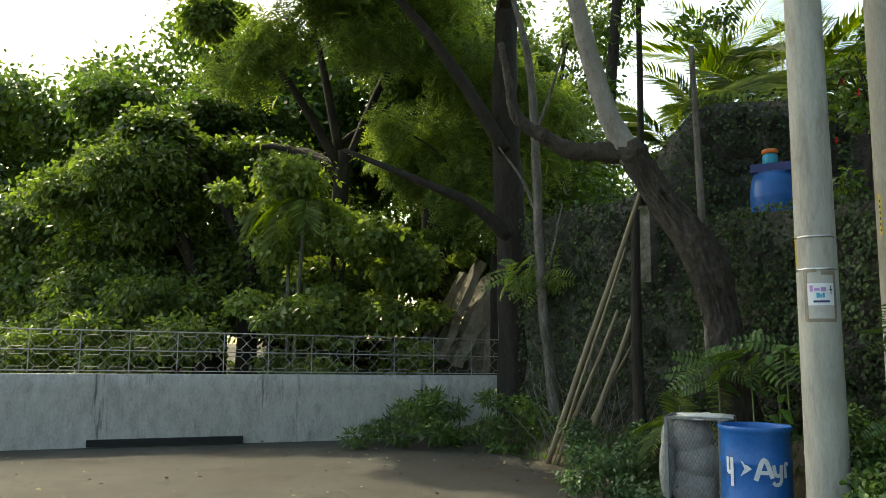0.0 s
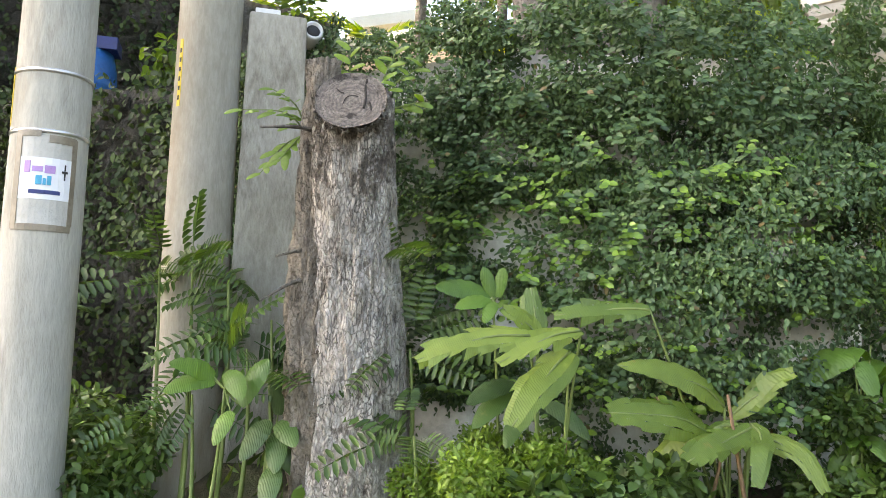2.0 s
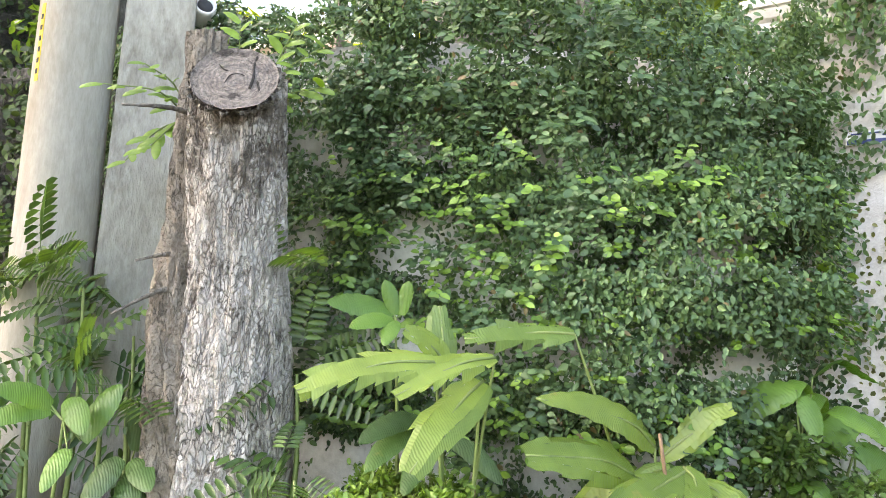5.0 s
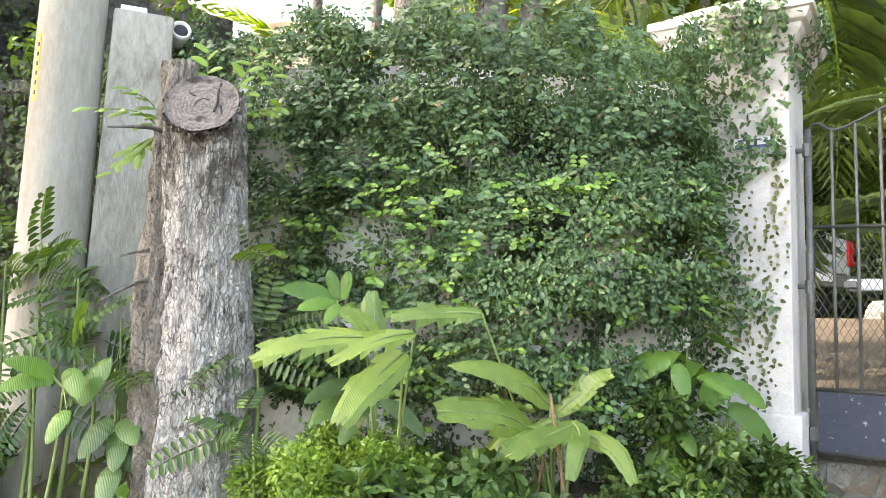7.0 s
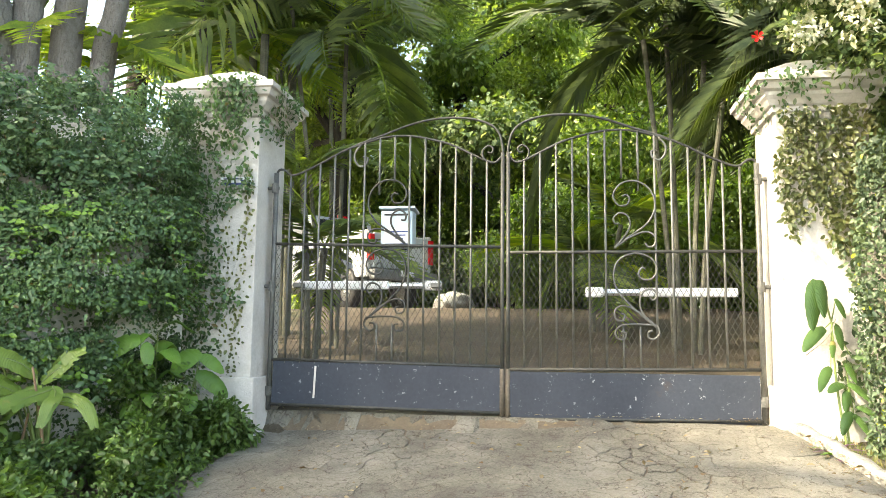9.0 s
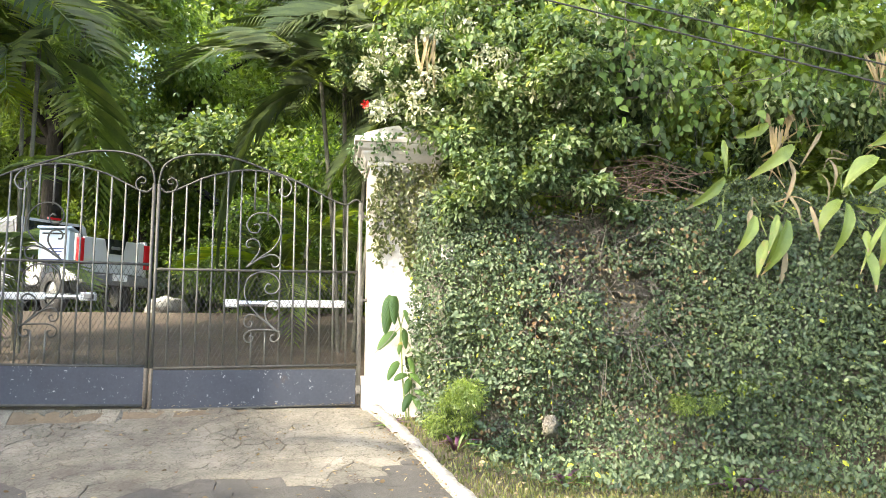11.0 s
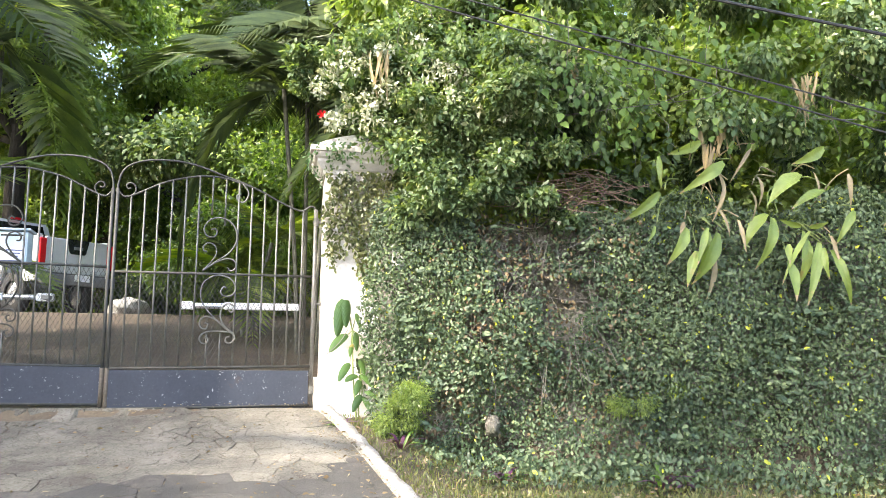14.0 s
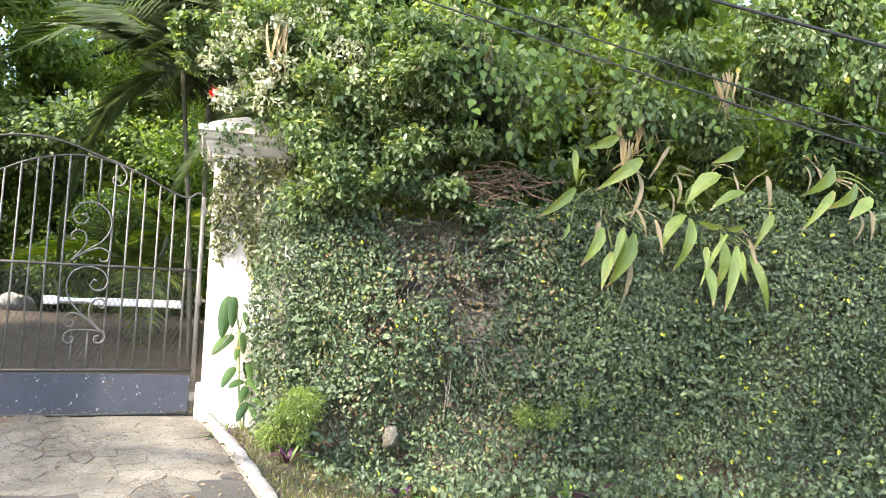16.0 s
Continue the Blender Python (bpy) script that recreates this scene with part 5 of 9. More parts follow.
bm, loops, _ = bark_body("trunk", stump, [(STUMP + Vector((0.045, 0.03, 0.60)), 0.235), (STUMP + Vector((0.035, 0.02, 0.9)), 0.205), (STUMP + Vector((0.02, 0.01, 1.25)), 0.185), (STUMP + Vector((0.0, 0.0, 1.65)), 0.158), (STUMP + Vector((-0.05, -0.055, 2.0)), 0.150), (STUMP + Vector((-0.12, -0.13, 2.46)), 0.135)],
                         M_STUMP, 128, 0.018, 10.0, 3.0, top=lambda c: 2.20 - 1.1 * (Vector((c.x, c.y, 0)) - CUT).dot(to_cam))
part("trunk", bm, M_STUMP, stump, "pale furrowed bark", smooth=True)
cut = bmesh.new()
centre = STUMP + Vector((-0.115, -0.125, 0))
rings = []
for j, f in enumerate((1.0, 0.9, 0.72, 0.5, 0.28, 0.08)):
    ring = []
    for k in range(48):
        a = 2 * math.pi * k / 48
        p = centre + Vector((math.cos(a), math.sin(a), 0)) * 0.136 * f
        z = 2.20 - 1.1 * (p - CUT).dot(to_cam) - (0.0, 0.012, 0.006, 0.016, 0.01, 0.02)[j] - 0.006 * noise.noise(p * 30) + 0.006
        ring.append(cut.verts.new((p.x, p.y, z)))
    rings.append(ring)
for a, b in zip(rings, rings[1:]):
    for k in range(48):
        cut.faces.new((a[k], a[(k + 1) % 48], b[(k + 1) % 48], b[k]))
cut.faces.new(rings[-1])
_nt = M_CUT.node_tree
_p = _nt.nodes["Principled BSDF"]
_w = node(_nt, "ShaderNodeTexWave", Scale=22.0, Distortion=9.0, Detail=4.0)
_w.wave_type, _w.rings_direction = 'RINGS', 'Z'
_m = _nt.nodes.new("ShaderNodeMapping")
_m.inputs["Location"].default_value = (-centre.x, -centre.y, 0)
_nt.links.new(_nt.nodes.new("ShaderNodeTexCoord").outputs["Object"], _m.inputs[0])
_nt.links.new(_m.outputs[0], _w.inputs["Vector"])
_nt.links.new(blend(_nt, _p.inputs["Base Color"].links[0].from_socket, ramp(_nt, _w.outputs["Fac"], [(0.2, (0.55, 0.53, 0.52)), (0.7, (1.15, 1.1, 1.05))]), 0.5, 'MULTIPLY'), _p.inputs["Base Color"])
part("cut_face", cut, M_CUT, stump, "grey cracked sawn face", smooth=True)
M_CRACK = surface("dark_wood_crack", (0.01, 0.009, 0.008), (0.018, 0.015, 0.013), (0.03, 0.025, 0.02), 20, 80, 0.95)
right = Vector((-to_cam.y, to_cam.x, 0))
for k, (line, wide) in enumerate(((((0.050, -0.115), (0.048, -0.07), (0.054, -0.02), (0.050, 0.03)), 0.0045), (((-0.03, 0.015), (-0.02, -0.02), (0.005, -0.03), (0.025, -0.025)), 0.0018), (((-0.07, -0.07), (-0.045, -0.045), (-0.03, -0.04)), 0.0025), (((0.07, 0.0), (0.08, 0.035), (0.075, 0.06)), 0.004))):
    crack = bmesh.new()
    path = []
    for u, v in line:
        p = centre + right * u + to_cam * v
        path.append(Vector((p.x, p.y, 2.20 - 1.1 * (p - CUT).dot(to_cam) - 0.006)))
    sweep(crack, smooth_path(path, 5), wide, 6, True, wide * 0.6)
    part("crack", crack, M_CRACK, stump, "dark split in the sawn face")
bm, loops, _ = bark_body("side_stem", stump, [(STUMP + Vector((-0.06, 0.06, 0.6)), 0.12), (STUMP + Vector((-0.115, 0.08, 1.2)), 0.105), (STUMP + Vector((-0.135, 0.10, 1.6)), 0.082), (STUMP + Vector((-0.125, 0.12, 1.9)), 0.068), (STUMP + Vector((-0.10, 0.15, 2.46)), 0.055)], M_SIDE, 56, 0.03, 6, 5.0)
bm.faces.new(loops[-1])
part("side_stem", bm, M_SIDE, stump, "brown rough side stem, cut off", smooth=True)
for k, (a, b) in enumerate((((2.84, 5.42, 1.66), (2.62, 5.40, 1.63)), ((2.86, 5.45, 2.14), (2.52, 5.36, 2.10)), ((2.84, 5.42, 1.58), (2.55, 5.36, 1.46)))):
    a, b = Vector(a), Vector(b)
    limb(stump, "twig", [a, (a + b) / 2 + Vector((0, 0, 0.02)), b], (0.011, 0.008, 0.004), M_BARK, 6, 3)

# trees by the retaining wall
fork = tree_at("leaning forked tree with flaking red-brown bark")
bm, loops, _ = bark_body("trunk", fork, [((1.84, 8.12, 0.3), 0.22), ((1.76, 8.2, 1.2), 0.165), ((1.66, 8.28, 1.9), 0.16), ((1.50, 8.35, 2.55), 0.22), ((1.12, 8.42, 3.12), 0.165), ((0.80, 8.46, 3.7), 0.15)], M_BARK_RED, 72, 0.045, 7, 1.0)
bm.faces.new(loops[-1])
part("trunk", bm, M_BARK_RED, fork, "flaking brown bark", smooth=True)
limb(fork, "limb", [(0.86, 8.45, 3.55), (0.62, 8.4, 3.98), (0.45, 8.3, 4.5), (0.25, 8.1, 5.3), (0.0, 8.0, 7.0)], (0.14, 0.115, 0.105, 0.09, 0.05), M_BARK_PALE, 20, 9, 0.09)
limb(fork, "limb", [(0.82, 8.45, 3.62), (0.45, 8.5, 3.66), (0.2, 8.5, 3.68), (-0.14, 8.43, 3.85), (-0.40, 8.37, 4.05), (-0.49, 8.3, 4.45), (-0.57, 8.24, 4.86)], (0.12, 0.105, 0.095, 0.075, 0.07, 0.045, 0.035), M_BARK_RED, 18, 9, 0.2)
for k, (p, size) in enumerate((((1.42, 8.26, 2.62), (0.13, 0.12, 0.15)), ((0.84, 8.36, 3.62), (0.15, 0.12, 0.13)), ((1.62, 8.18, 2.30), (0.09, 0.08, 0.10)), ((-0.12, 8.40, 3.84), (0.075, 0.07, 0.08)))):
    part("burl", lumpy(bmesh.new(), p, size, 20 + k, 0.42), M_BARK_RED, fork, "knotted dark burl", smooth=True)
limb(fork, "limb", [(0.58, 8.35, 4.0), (0.66, 8.8, 4.6), (0.76, 8.9, 5.6), (0.9, 9.0, 7.5)], (0.08, 0.07, 0.06, 0.03), M_BARK_DARK, 10)
slim = tree_at("slender grey-brown tree leaning by the dark wall")
limb(slim, "trunk", [(0.0, 12.05, 0.2), (-0.1, 11.95, 1.3), (-0.2, 11.9, 2.2), (-0.25, 11.85, 3.4), (-0.29, 11.8, 4.8), (-0.38, 11.75, 6.0), (-0.66, 11.7, 7.2)], (0.11, 0.085, 0.08, 0.075, 0.07, 0.06, 0.04), M_BARK, 10)
limb(slim, "limb", [(-0.2, 11.9, 2.3), (-0.05, 11.8, 2.9), (0.12, 11.75, 3.7)], (0.03, 0.022, 0.012), M_BARK, 8)
limb(slim, "limb", [(-0.25, 11.85, 3.5), (-0.5, 11.8, 4.1), (-0.85, 11.7, 4.6)], (0.03, 0.022, 0.012), M_BARK, 8)
limb(slim, "limb", [(-0.29, 11.8, 4.8), (-0.05, 11.7, 5.4), (0.2, 11.6, 6.2)], (0.03, 0.022, 0.012), M_BARK, 8)
for k, (p, r) in enumerate(((((1.03, 9.3, 3.2), (1.04, 9.3, 4.6), (1.06, 9.3, 7.0)), 0.045), (((1.64, 8.75, 1.2), (1.60, 8.75, 3.2), (1.55, 8.72, 4.9)), 0.05), (((1.0, 9.6, 0.2), (0.95, 9.55, 1.5), (0.98, 9.6, 3.2)), 0.08))):
    s = tree_at("thin bare grey stem beside the rubble wall", "sapling", "tree", "thin stems")
    limb(s, "trunk", p, (r, r * 0.85, r * 0.6), M_BARK_DARK if k != 1 else M_BARK, 9)

dark = tree_at("large dark-barked tree with feathery spreading crown")
limb(dark, "trunk", [(-0.68, 13.45, 0.0), (-0.72, 13.4, 2.6), (-0.80, 13.3, 4.5), (-0.85, 13.2, 6.2), (-0.7, 13.1, 9.5)], (0.32, 0.27, 0.25, 0.22, 0.12), M_BARK_DARK, 16, 6, 0.1)
limb(dark, "limb", [(-0.78, 13.2, 3.4), (-1.4, 13.0, 3.95), (-2.2, 12.8, 4.3), (-3.6, 12.7, 4.9)], (0.12, 0.09, 0.07, 0.04), M_BARK_DARK, 10)
limb(dark, "limb", [(-0.84, 13.0, 4.9), (-1.7, 12.8, 6.3), (-2.6, 12.7, 7.5), (-4.0, 12.6, 9.0)], (0.12, 0.10, 0.08, 0.05), M_BARK_DARK, 10)

# bamboo props leaning on the fork tree
M_BAMBOO = surface("dry_bamboo", (0.16, 0.13, 0.08), (0.25, 0.21, 0.14), (0.34, 0.29, 0.20), 5, 60, 0.7, bump=0.2, stretch=(1, 1, 0.2))
for k, (a, b, r) in enumerate((((-0.13, 10.4, 0.02), (1.05, 9.0, 3.5), 0.036), ((-0.02, 10.35, 0.02), (0.78, 10.1, 2.0), 0.028), ((0.27, 10.25, 0.02), (1.0, 10.2, 2.0), 0.042), ((0.14, 10.4, 0.02), (1.02, 10.25, 1.68), 0.02), ((-0.04, 10.42, 0.02), (0.86, 9.7, 2.75), 0.022))):
    pole = tree_at("dry bamboo pole leaning against the tree", "bamboo_pole", "pole", "leaning bamboo poles")
    a, b = Vector(a), Vector(b)
    limb(pole, "cane", [a, a.lerp(b, 0.35) + Vector((0, 0, 0.02)), a.lerp(b, 0.7) + Vector((0.01, 0, 0.01)), b], (r, r * 0.95, r * 0.85, r * 0.7), M_BAMBOO, 10, 5, 0.03, k)

# light stone slabs lying against the bank
M_SLAB = surface("pale_slab", (0.16, 0.145, 0.115), (0.34, 0.31, 0.26), (0.50, 0.47, 0.41), 6, 40, 0.9, bump=1.0, depth=0.05, stain=(0.16, 0.13, 0.09), stain_scale=2)
for k, (lo, hi, wide, deep) in enumerate((((-2.50, 16.45, 1.35), (-1.55, 16.2, 3.35), 0.46, 0.16), ((-2.95, 17.1, 1.5), (-2.02, 17.1, 3.15), 0.30, 0.14), ((-2.2, 16.6, 1.2), (-1.35, 16.5, 2.9), 0.5, 0.3), ((-1.55, 16.9, 0.9), (-1.2, 16.7, 3.0), 0.7, 0.5))):
    lo, hi = Vector(lo), Vector(hi)
    up = (hi - lo).normalized()
    face = Vector((-0.62, -0.45, 0.64))
    face = (face - up * face.dot(up)).normalized()
    m = Matrix((up.cross(face) * -1, face, up)).transposed().to_4x4()
    m.translation = (lo + hi) / 2
    slab = empty("stone_slab", m, "pale weathered stone slab leaning on the bank", "slab", "leaning slabs")
    bm = bmesh.new()
    long = (hi - lo).length
    box(bm, (0, 0, 0), (wide, deep, long))
    bmesh.ops.subdivide_edges(bm, edges=bm.edges[:], cuts=6, use_grid_fill=True)
    for v in bm.verts:
        g = 1 - 0.4 * max(0.0, v.co.z / long)
        v.co = Vector((v.co.x * g, v.co.y, v.co.z)) + noise.noise_vector(v.co * 2.7 + Vector((k * 5, 0, 0))) * 0.08 + noise.noise_vector(v.co * 9 + Vector((k * 5, 0, 0))) * 0.025
    part("slab", bm, M_SLAB, slab)
pier_stub = empty("concrete_stub", Matrix.Translation((1.22, 10.2, 0)), "light grey concrete post set in the rubble wall", "post")
part("shaft", boxed((0, 0, 2.85), (0.18, 0.2, 1.0), Matrix.Rotation(radians(-50), 4, 'Z'), 0.01), M_RUBBLE, pier_stub)

# ---------------------------------------------------------------- railing on the parapet
RAIL_A, RAIL_B = np.array((-7.87, 10.10)), np.array((-0.82, 13.53))
M_RAIL = surface("rusty_white_rail", (0.22, 0.21, 0.20), (0.36, 0.35, 0.33), (0.5, 0.49, 0.46), 8, 60, 0.6, metal=0.2, stain=(0.16, 0.08, 0.05), stain_scale=5)
railing = empty("railing", Matrix(), "thin pale wrought iron railing with hexagon pattern", "railing")


def rail_pt(s, h):
    p = RAIL_B + (RAIL_A - RAIL_B) * s / 7.84
    base = 1.04 + 0.085 * s / 7.84 + 0.03
    return Vector((p[0], p[1] + 0.06, base + h))


RAIL_LEN = 12.0
for h in (0.0, 0.29, 0.58):
    part("rail", sweep(bmesh.new(), [rail_pt(0, h), rail_pt(RAIL_LEN, h * 1.0 + (0.02 if h else 0))], 0.008, 6), M_RAIL, railing)
bay = 0.68
for k in range(int(RAIL_LEN / bay) + 1):
    part("post", sweep(bmesh.new(), [rail_pt(k * bay, -0.03), rail_pt(k * bay, 0.60)], 0.008, 6), M_RAIL, railing)
    if (k + 1) * bay > RAIL_LEN:
        break
    bm = bmesh.new()
    for row in (0, 1):
        for c in range(2):
            x0, w = k * bay + c * bay / 2, bay / 2
            h0 = 0.29 * row
            q = [(0.0, 0.145), (0.25, 0.235), (0.75, 0.235), (1.0, 0.145), (0.75, 0.055), (0.25, 0.055), (0.0, 0.145)]
            sweep(bm, [rail_pt(x0 + u * w, h0 + v) for u, v in q], 0.004, 4, False)
            for u in (0.25, 0.75):
                sweep(bm, [rail_pt(x0 + u * w, h0 + 0.235), rail_pt(x0 + (0.12 if u < 0.5 else 0.88) * w, h0 + 0.29)], 0.005, 4, False)
                sweep(bm, [rail_pt(x0 + u * w, h0 + 0.055), rail_pt(x0 + (0.12 if u < 0.5 else 0.88) * w, h0 + 0.0)], 0.005, 4, False)
    part("hexagon_panel", bm, M_RAIL, railing)

# ---------------------------------------------------------------- kerb
M_KERB = surface("whitewashed_kerb", (0.10, 0.093, 0.08), (0.22, 0.21, 0.185), (0.42, 0.405, 0.375), 14, 60, 0.9, bump=0.5, stain=(0.2, 0.18, 0.15), stain_scale=3, stain_at=(0.55, 0.7))
kl = smooth_path([(5.90, 0.98, 0), (5.5, 0.72, 0), (5.1, 0.49, 0), (4.55, 0.2, 0), (4.0, -0.07, 0), (3.4, -0.45, 0), (2.9, -0.95, 0), (2.75, -2.0, 0), (2.75, -6, 0), (2.75, -30, 0)], 6)
V, F = [], []
for i, p in enumerate(kl):
    d = (kl[min(i + 1, len(kl) - 1)] - kl[max(i - 1, 0)]).normalized()
    nrm = Vector((d.y, -d.x, 0))
    z = gz(p.x, p.y)
    wob = 0.008 * math.sin(i * 2.1)
    for a, h in ((-0.046, -0.1), (-0.044 + wob, 0.075), (-0.034, 0.095 + wob), (0.034, 0.095), (0.044, 0.078), (0.046, -0.1)):
        q = p + nrm * a
        V.append((q.x, q.y, z + h))
for i in range(len(kl) - 1):
    for k in range(5):
        a = i * 6 + k
        F.append((a, a + 1, a + 7, a + 6))
tagged(part_np("kerb", V, F, M_KERB, smooth=False), "chipped whitewashed concrete kerb beside the driveway", "kerb", kind="structure")

# ---------------------------------------------------------------- house behind the wall
M_HWALL = surface("cream_render", (0.55, 0.45, 0.30), (0.66, 0.56, 0.40), (0.74, 0.64, 0.48), 2, 40, 0.85, bump=0.1)
M_TILE = surface("pale_brown_roof_slat", (0.34, 0.27, 0.20), (0.46, 0.38, 0.30), (0.56, 0.48, 0.39), 3, 40, 0.9, bump=0.4)
M_OCHRE = surface("ochre_eave_board", (0.32, 0.20, 0.08), (0.42, 0.28, 0.12), (0.5, 0.35, 0.17), 3, 40, 0.85)
EAVE, RIDGE = 4.75, 5.6
EB, EA = Vector((6.94, 10.1, EAVE)), Vector((5.4, 12.9, EAVE))
he = (EB - EA).normalized()
hn = Vector((-he.y, he.x, 0))
house = empty("house", Matrix.Translation((EA.x, EA.y, 1.2)), "cream house with pale slatted roof behind the wall", "house")
hinv = house.matrix_world.inverted()


def hpart(name, bm, mt, label=""):
    ob = part(name, bm, mt, house, label)
    ob.matrix_parent_inverse = hinv
    return ob


def hbox(along, deep, z0, z1):
    """A block in the house's own lines: along the eave, away from the road, and up."""
    m = Matrix(((he.x, hn.x, 0, EA.x), (he.y, hn.y, 0, EA.y), (0, 0, 1, 0), (0, 0, 0, 1)))
    return boxed(((along[0] + along[1]) / 2, (deep[0] + deep[1]) / 2, (z0 + z1) / 2), (along[1] - along[0], deep[1] - deep[0], z1 - z0), m)


LEN = (EB - EA).length
hpart("wall", hbox((0.3, LEN - 0.3), (0.35, 5.0), 1.2, EAVE - 0.05), M_HWALL)
hpart("fascia", hbox((0, LEN), (-0.03, 0.03), EAVE - 0.16, EAVE - 0.01), M_OCHRE, "ochre eave board")
courses = 15
for k in range(courses):
    f0, f1 = k / courses, (k + 0.86) / courses
    z0, z1 = EAVE + (RIDGE - EAVE) * f0, EAVE + (RIDGE - EAVE) * f1
    hpart("roof_slat", hbox((0.0, LEN - 1.24 * f0), (f0 - 0.012, f0 + 0.03), z0 + 0.006, z0 + 0.030), M_TILE)
deck = bmesh.new()
quad = [EA + hn * 0.03, EB + hn * 0.03, EB - he * 1.24 + hn * 1.03 + Vector((0, 0, RIDGE - EAVE)), EA + hn * 1.03 + Vector((0, 0, RIDGE - EAVE))]
deck.faces.new([deck.verts.new(q) for q in quad] )
deck.faces.new([deck.verts.new(q - Vector((0, 0, 0.04))) for q in quad][::-1])
hpart("roof_boarding", deck, surface("dark_roof_boarding", (0.035, 0.018, 0.012), (0.06, 0.03, 0.02), (0.09, 0.05, 0.03), 3, 40, 0.9), "dark brown roof boarding")
hpart("ridge_cap", hbox((0.0, LEN - 1.2), (1.0, 1.3), RIDGE - 0.02, RIDGE + 0.16), M_WHITE, "white painted ridge capping")


def beam(a, b, tall, deep):
    """A board between two points, its top edge on them."""
    a, b = Vector(a), Vector(b)
    d = (b - a).normalized()
    side = d.cross(Vector((0, 0, 1))).normalized()
    up = side.cross(d)
    m = Matrix((d, side, up)).transposed().to_4x4()
    m.translation = (a + b) / 2 - up * tall / 2
    return boxed((0, 0, 0), ((b - a).length, deep, tall), m)


hpart("gable_board", beam((7.3, 14.16, 6.66), (8.58, 13.75, 7.04), 0.2, 0.5), M_WHITE, "white gable board")
hpart("gable_board", beam((8.52, 13.75, 7.04), (10.2, 13.39, 6.2), 0.2, 0.5), M_WHITE, "white gable board")
hpart("gable_board", beam((8.56, 13.9, 6.78), (10.2, 13.5, 5.95), 0.16, 0.4), M_WHITE, "white gable board")
bm = bmesh.new()
front = [(7.7, 14.25, 3.5), (10.1, 13.62, 3.5), (10.1, 13.62, 6.1), (8.58, 14.0, 6.9), (7.7, 14.25, 6.66)]
a = [bm.verts.new(p) for p in front]
b = [bm.verts.new((x + 0.5, y + 2.0, z)) for x, y, z in front]
bm.faces.new(a), bm.faces.new(b[::-1])
for k in range(5):
    bm.faces.new((a[k], a[(k + 1) % 5], b[(k + 1) % 5], b[k]))
bmesh.ops.recalc_face_normals(bm, faces=bm.faces)
hpart("upper_wall", bm, M_HWALL)

# ---------------------------------------------------------------- pickup truck in the yard
M_SILVER = surface("silver_white_paint", (0.50, 0.51, 0.52), (0.58, 0.59, 0.60), (0.64, 0.65, 0.66), 2, 60, 0.3, metal=0.2, bump=0.02)
M_GREYPL = surface("grey_plastic", (0.10, 0.105, 0.11), (0.14, 0.145, 0.15), (0.18, 0.185, 0.19), 4, 60, 0.5)
M_GLASS = surface("dark_glass", (0.01, 0.012, 0.014), (0.014, 0.016, 0.018), (0.02, 0.022, 0.024), 3, 30, 0.06, bump=0.0)
TZ = gz(12.57, 7.73)
hd = radians(69)
T = Matrix.Translation((12.57, 7.73, TZ)) @ Matrix.Rotation(hd, 4, 'Z') @ Matrix.Diagonal((0.9, 0.9, 1.08, 1))      # x ahead, y to its left; origin under the rear left corner
truck = empty("pickup_truck", T, "silver white pickup truck parked in the shaded yard", "pickup truck")


def prism(profile, y0, y1, bevel=0.02):
    """A body cut from a side outline (x, z)."""
    bm = bmesh.new()
    a = [bm.verts.new((x, y0, z)) for x, z in profile]
    b = [bm.verts.new((x, y1, z)) for x, z in profile]
    n = len(profile)
    for k in range(n):
        bm.faces.new((a[k], a[(k + 1) % n], b[(k + 1) % n], b[k]))
    bm.faces.new(a[::-1]), bm.faces.new(b)
    bmesh.ops.recalc_face_normals(bm, faces=bm.faces)
    if bevel:
        bmesh.ops.bevel(bm, geom=bm.edges[:], offset=bevel, segments=2, affect='EDGES')
    return bm


part("bed_side", prism([(0.05, 0.55), (0.45, 0.55), (0.55, 0.82), (0.8, 0.9), (1.05, 0.82), (1.15, 0.5), (1.75, 0.5), (1.75, 1.30), (0.05, 1.30)], -0.10, 0.0), M_SILVER, truck)
part("bed_side", prism([(0.05, 0.55), (0.45, 0.55), (0.55, 0.82), (0.8, 0.9), (1.05, 0.82), (1.15, 0.5), (1.75, 0.5), (1.75, 1.30), (0.05, 1.30)], -1.65, -1.55), M_SILVER, truck)
tail_gate = part("tailgate", boxed((0.04, -0.825, 0.98), (0.07, 1.40, 0.56), None, 0.02), M_SILVER, truck, "silver grey tailgate")
# Flat black panel drawn for the dark of the tailgate's handle recess.
bm = bmesh.new()
front = [bm.verts.new((-0.004, y, z)) for y, z in ((-0.58, 1.265), (-1.08, 1.265), (-1.02, 1.05), (-0.98, 1.02), (-0.68, 1.02), (-0.64, 1.05))]
back = [bm.verts.new((0.03, v.co.y, v.co.z)) for v in front]
bm.faces.new(front), bm.faces.new(back[::-1])
for k in range(6):
    bm.faces.new((front[k], front[(k + 1) % 6], back[(k + 1) % 6], back[k]))
bmesh.ops.recalc_face_normals(bm, faces=bm.faces)
part("decal", bm, M_GLASS, tail_gate, "black panel drawn for the dark handle recess")
part("handle", boxed((-0.012, -0.83, 1.12), (0.02, 0.2, 0.05), None, 0.006), M_GREYPL, tail_gate, "dark tailgate handle")
part("bed_floor", boxed((0.9, -0.825, 0.66), (1.7, 1.45, 0.08)), M_GREYPL, truck)
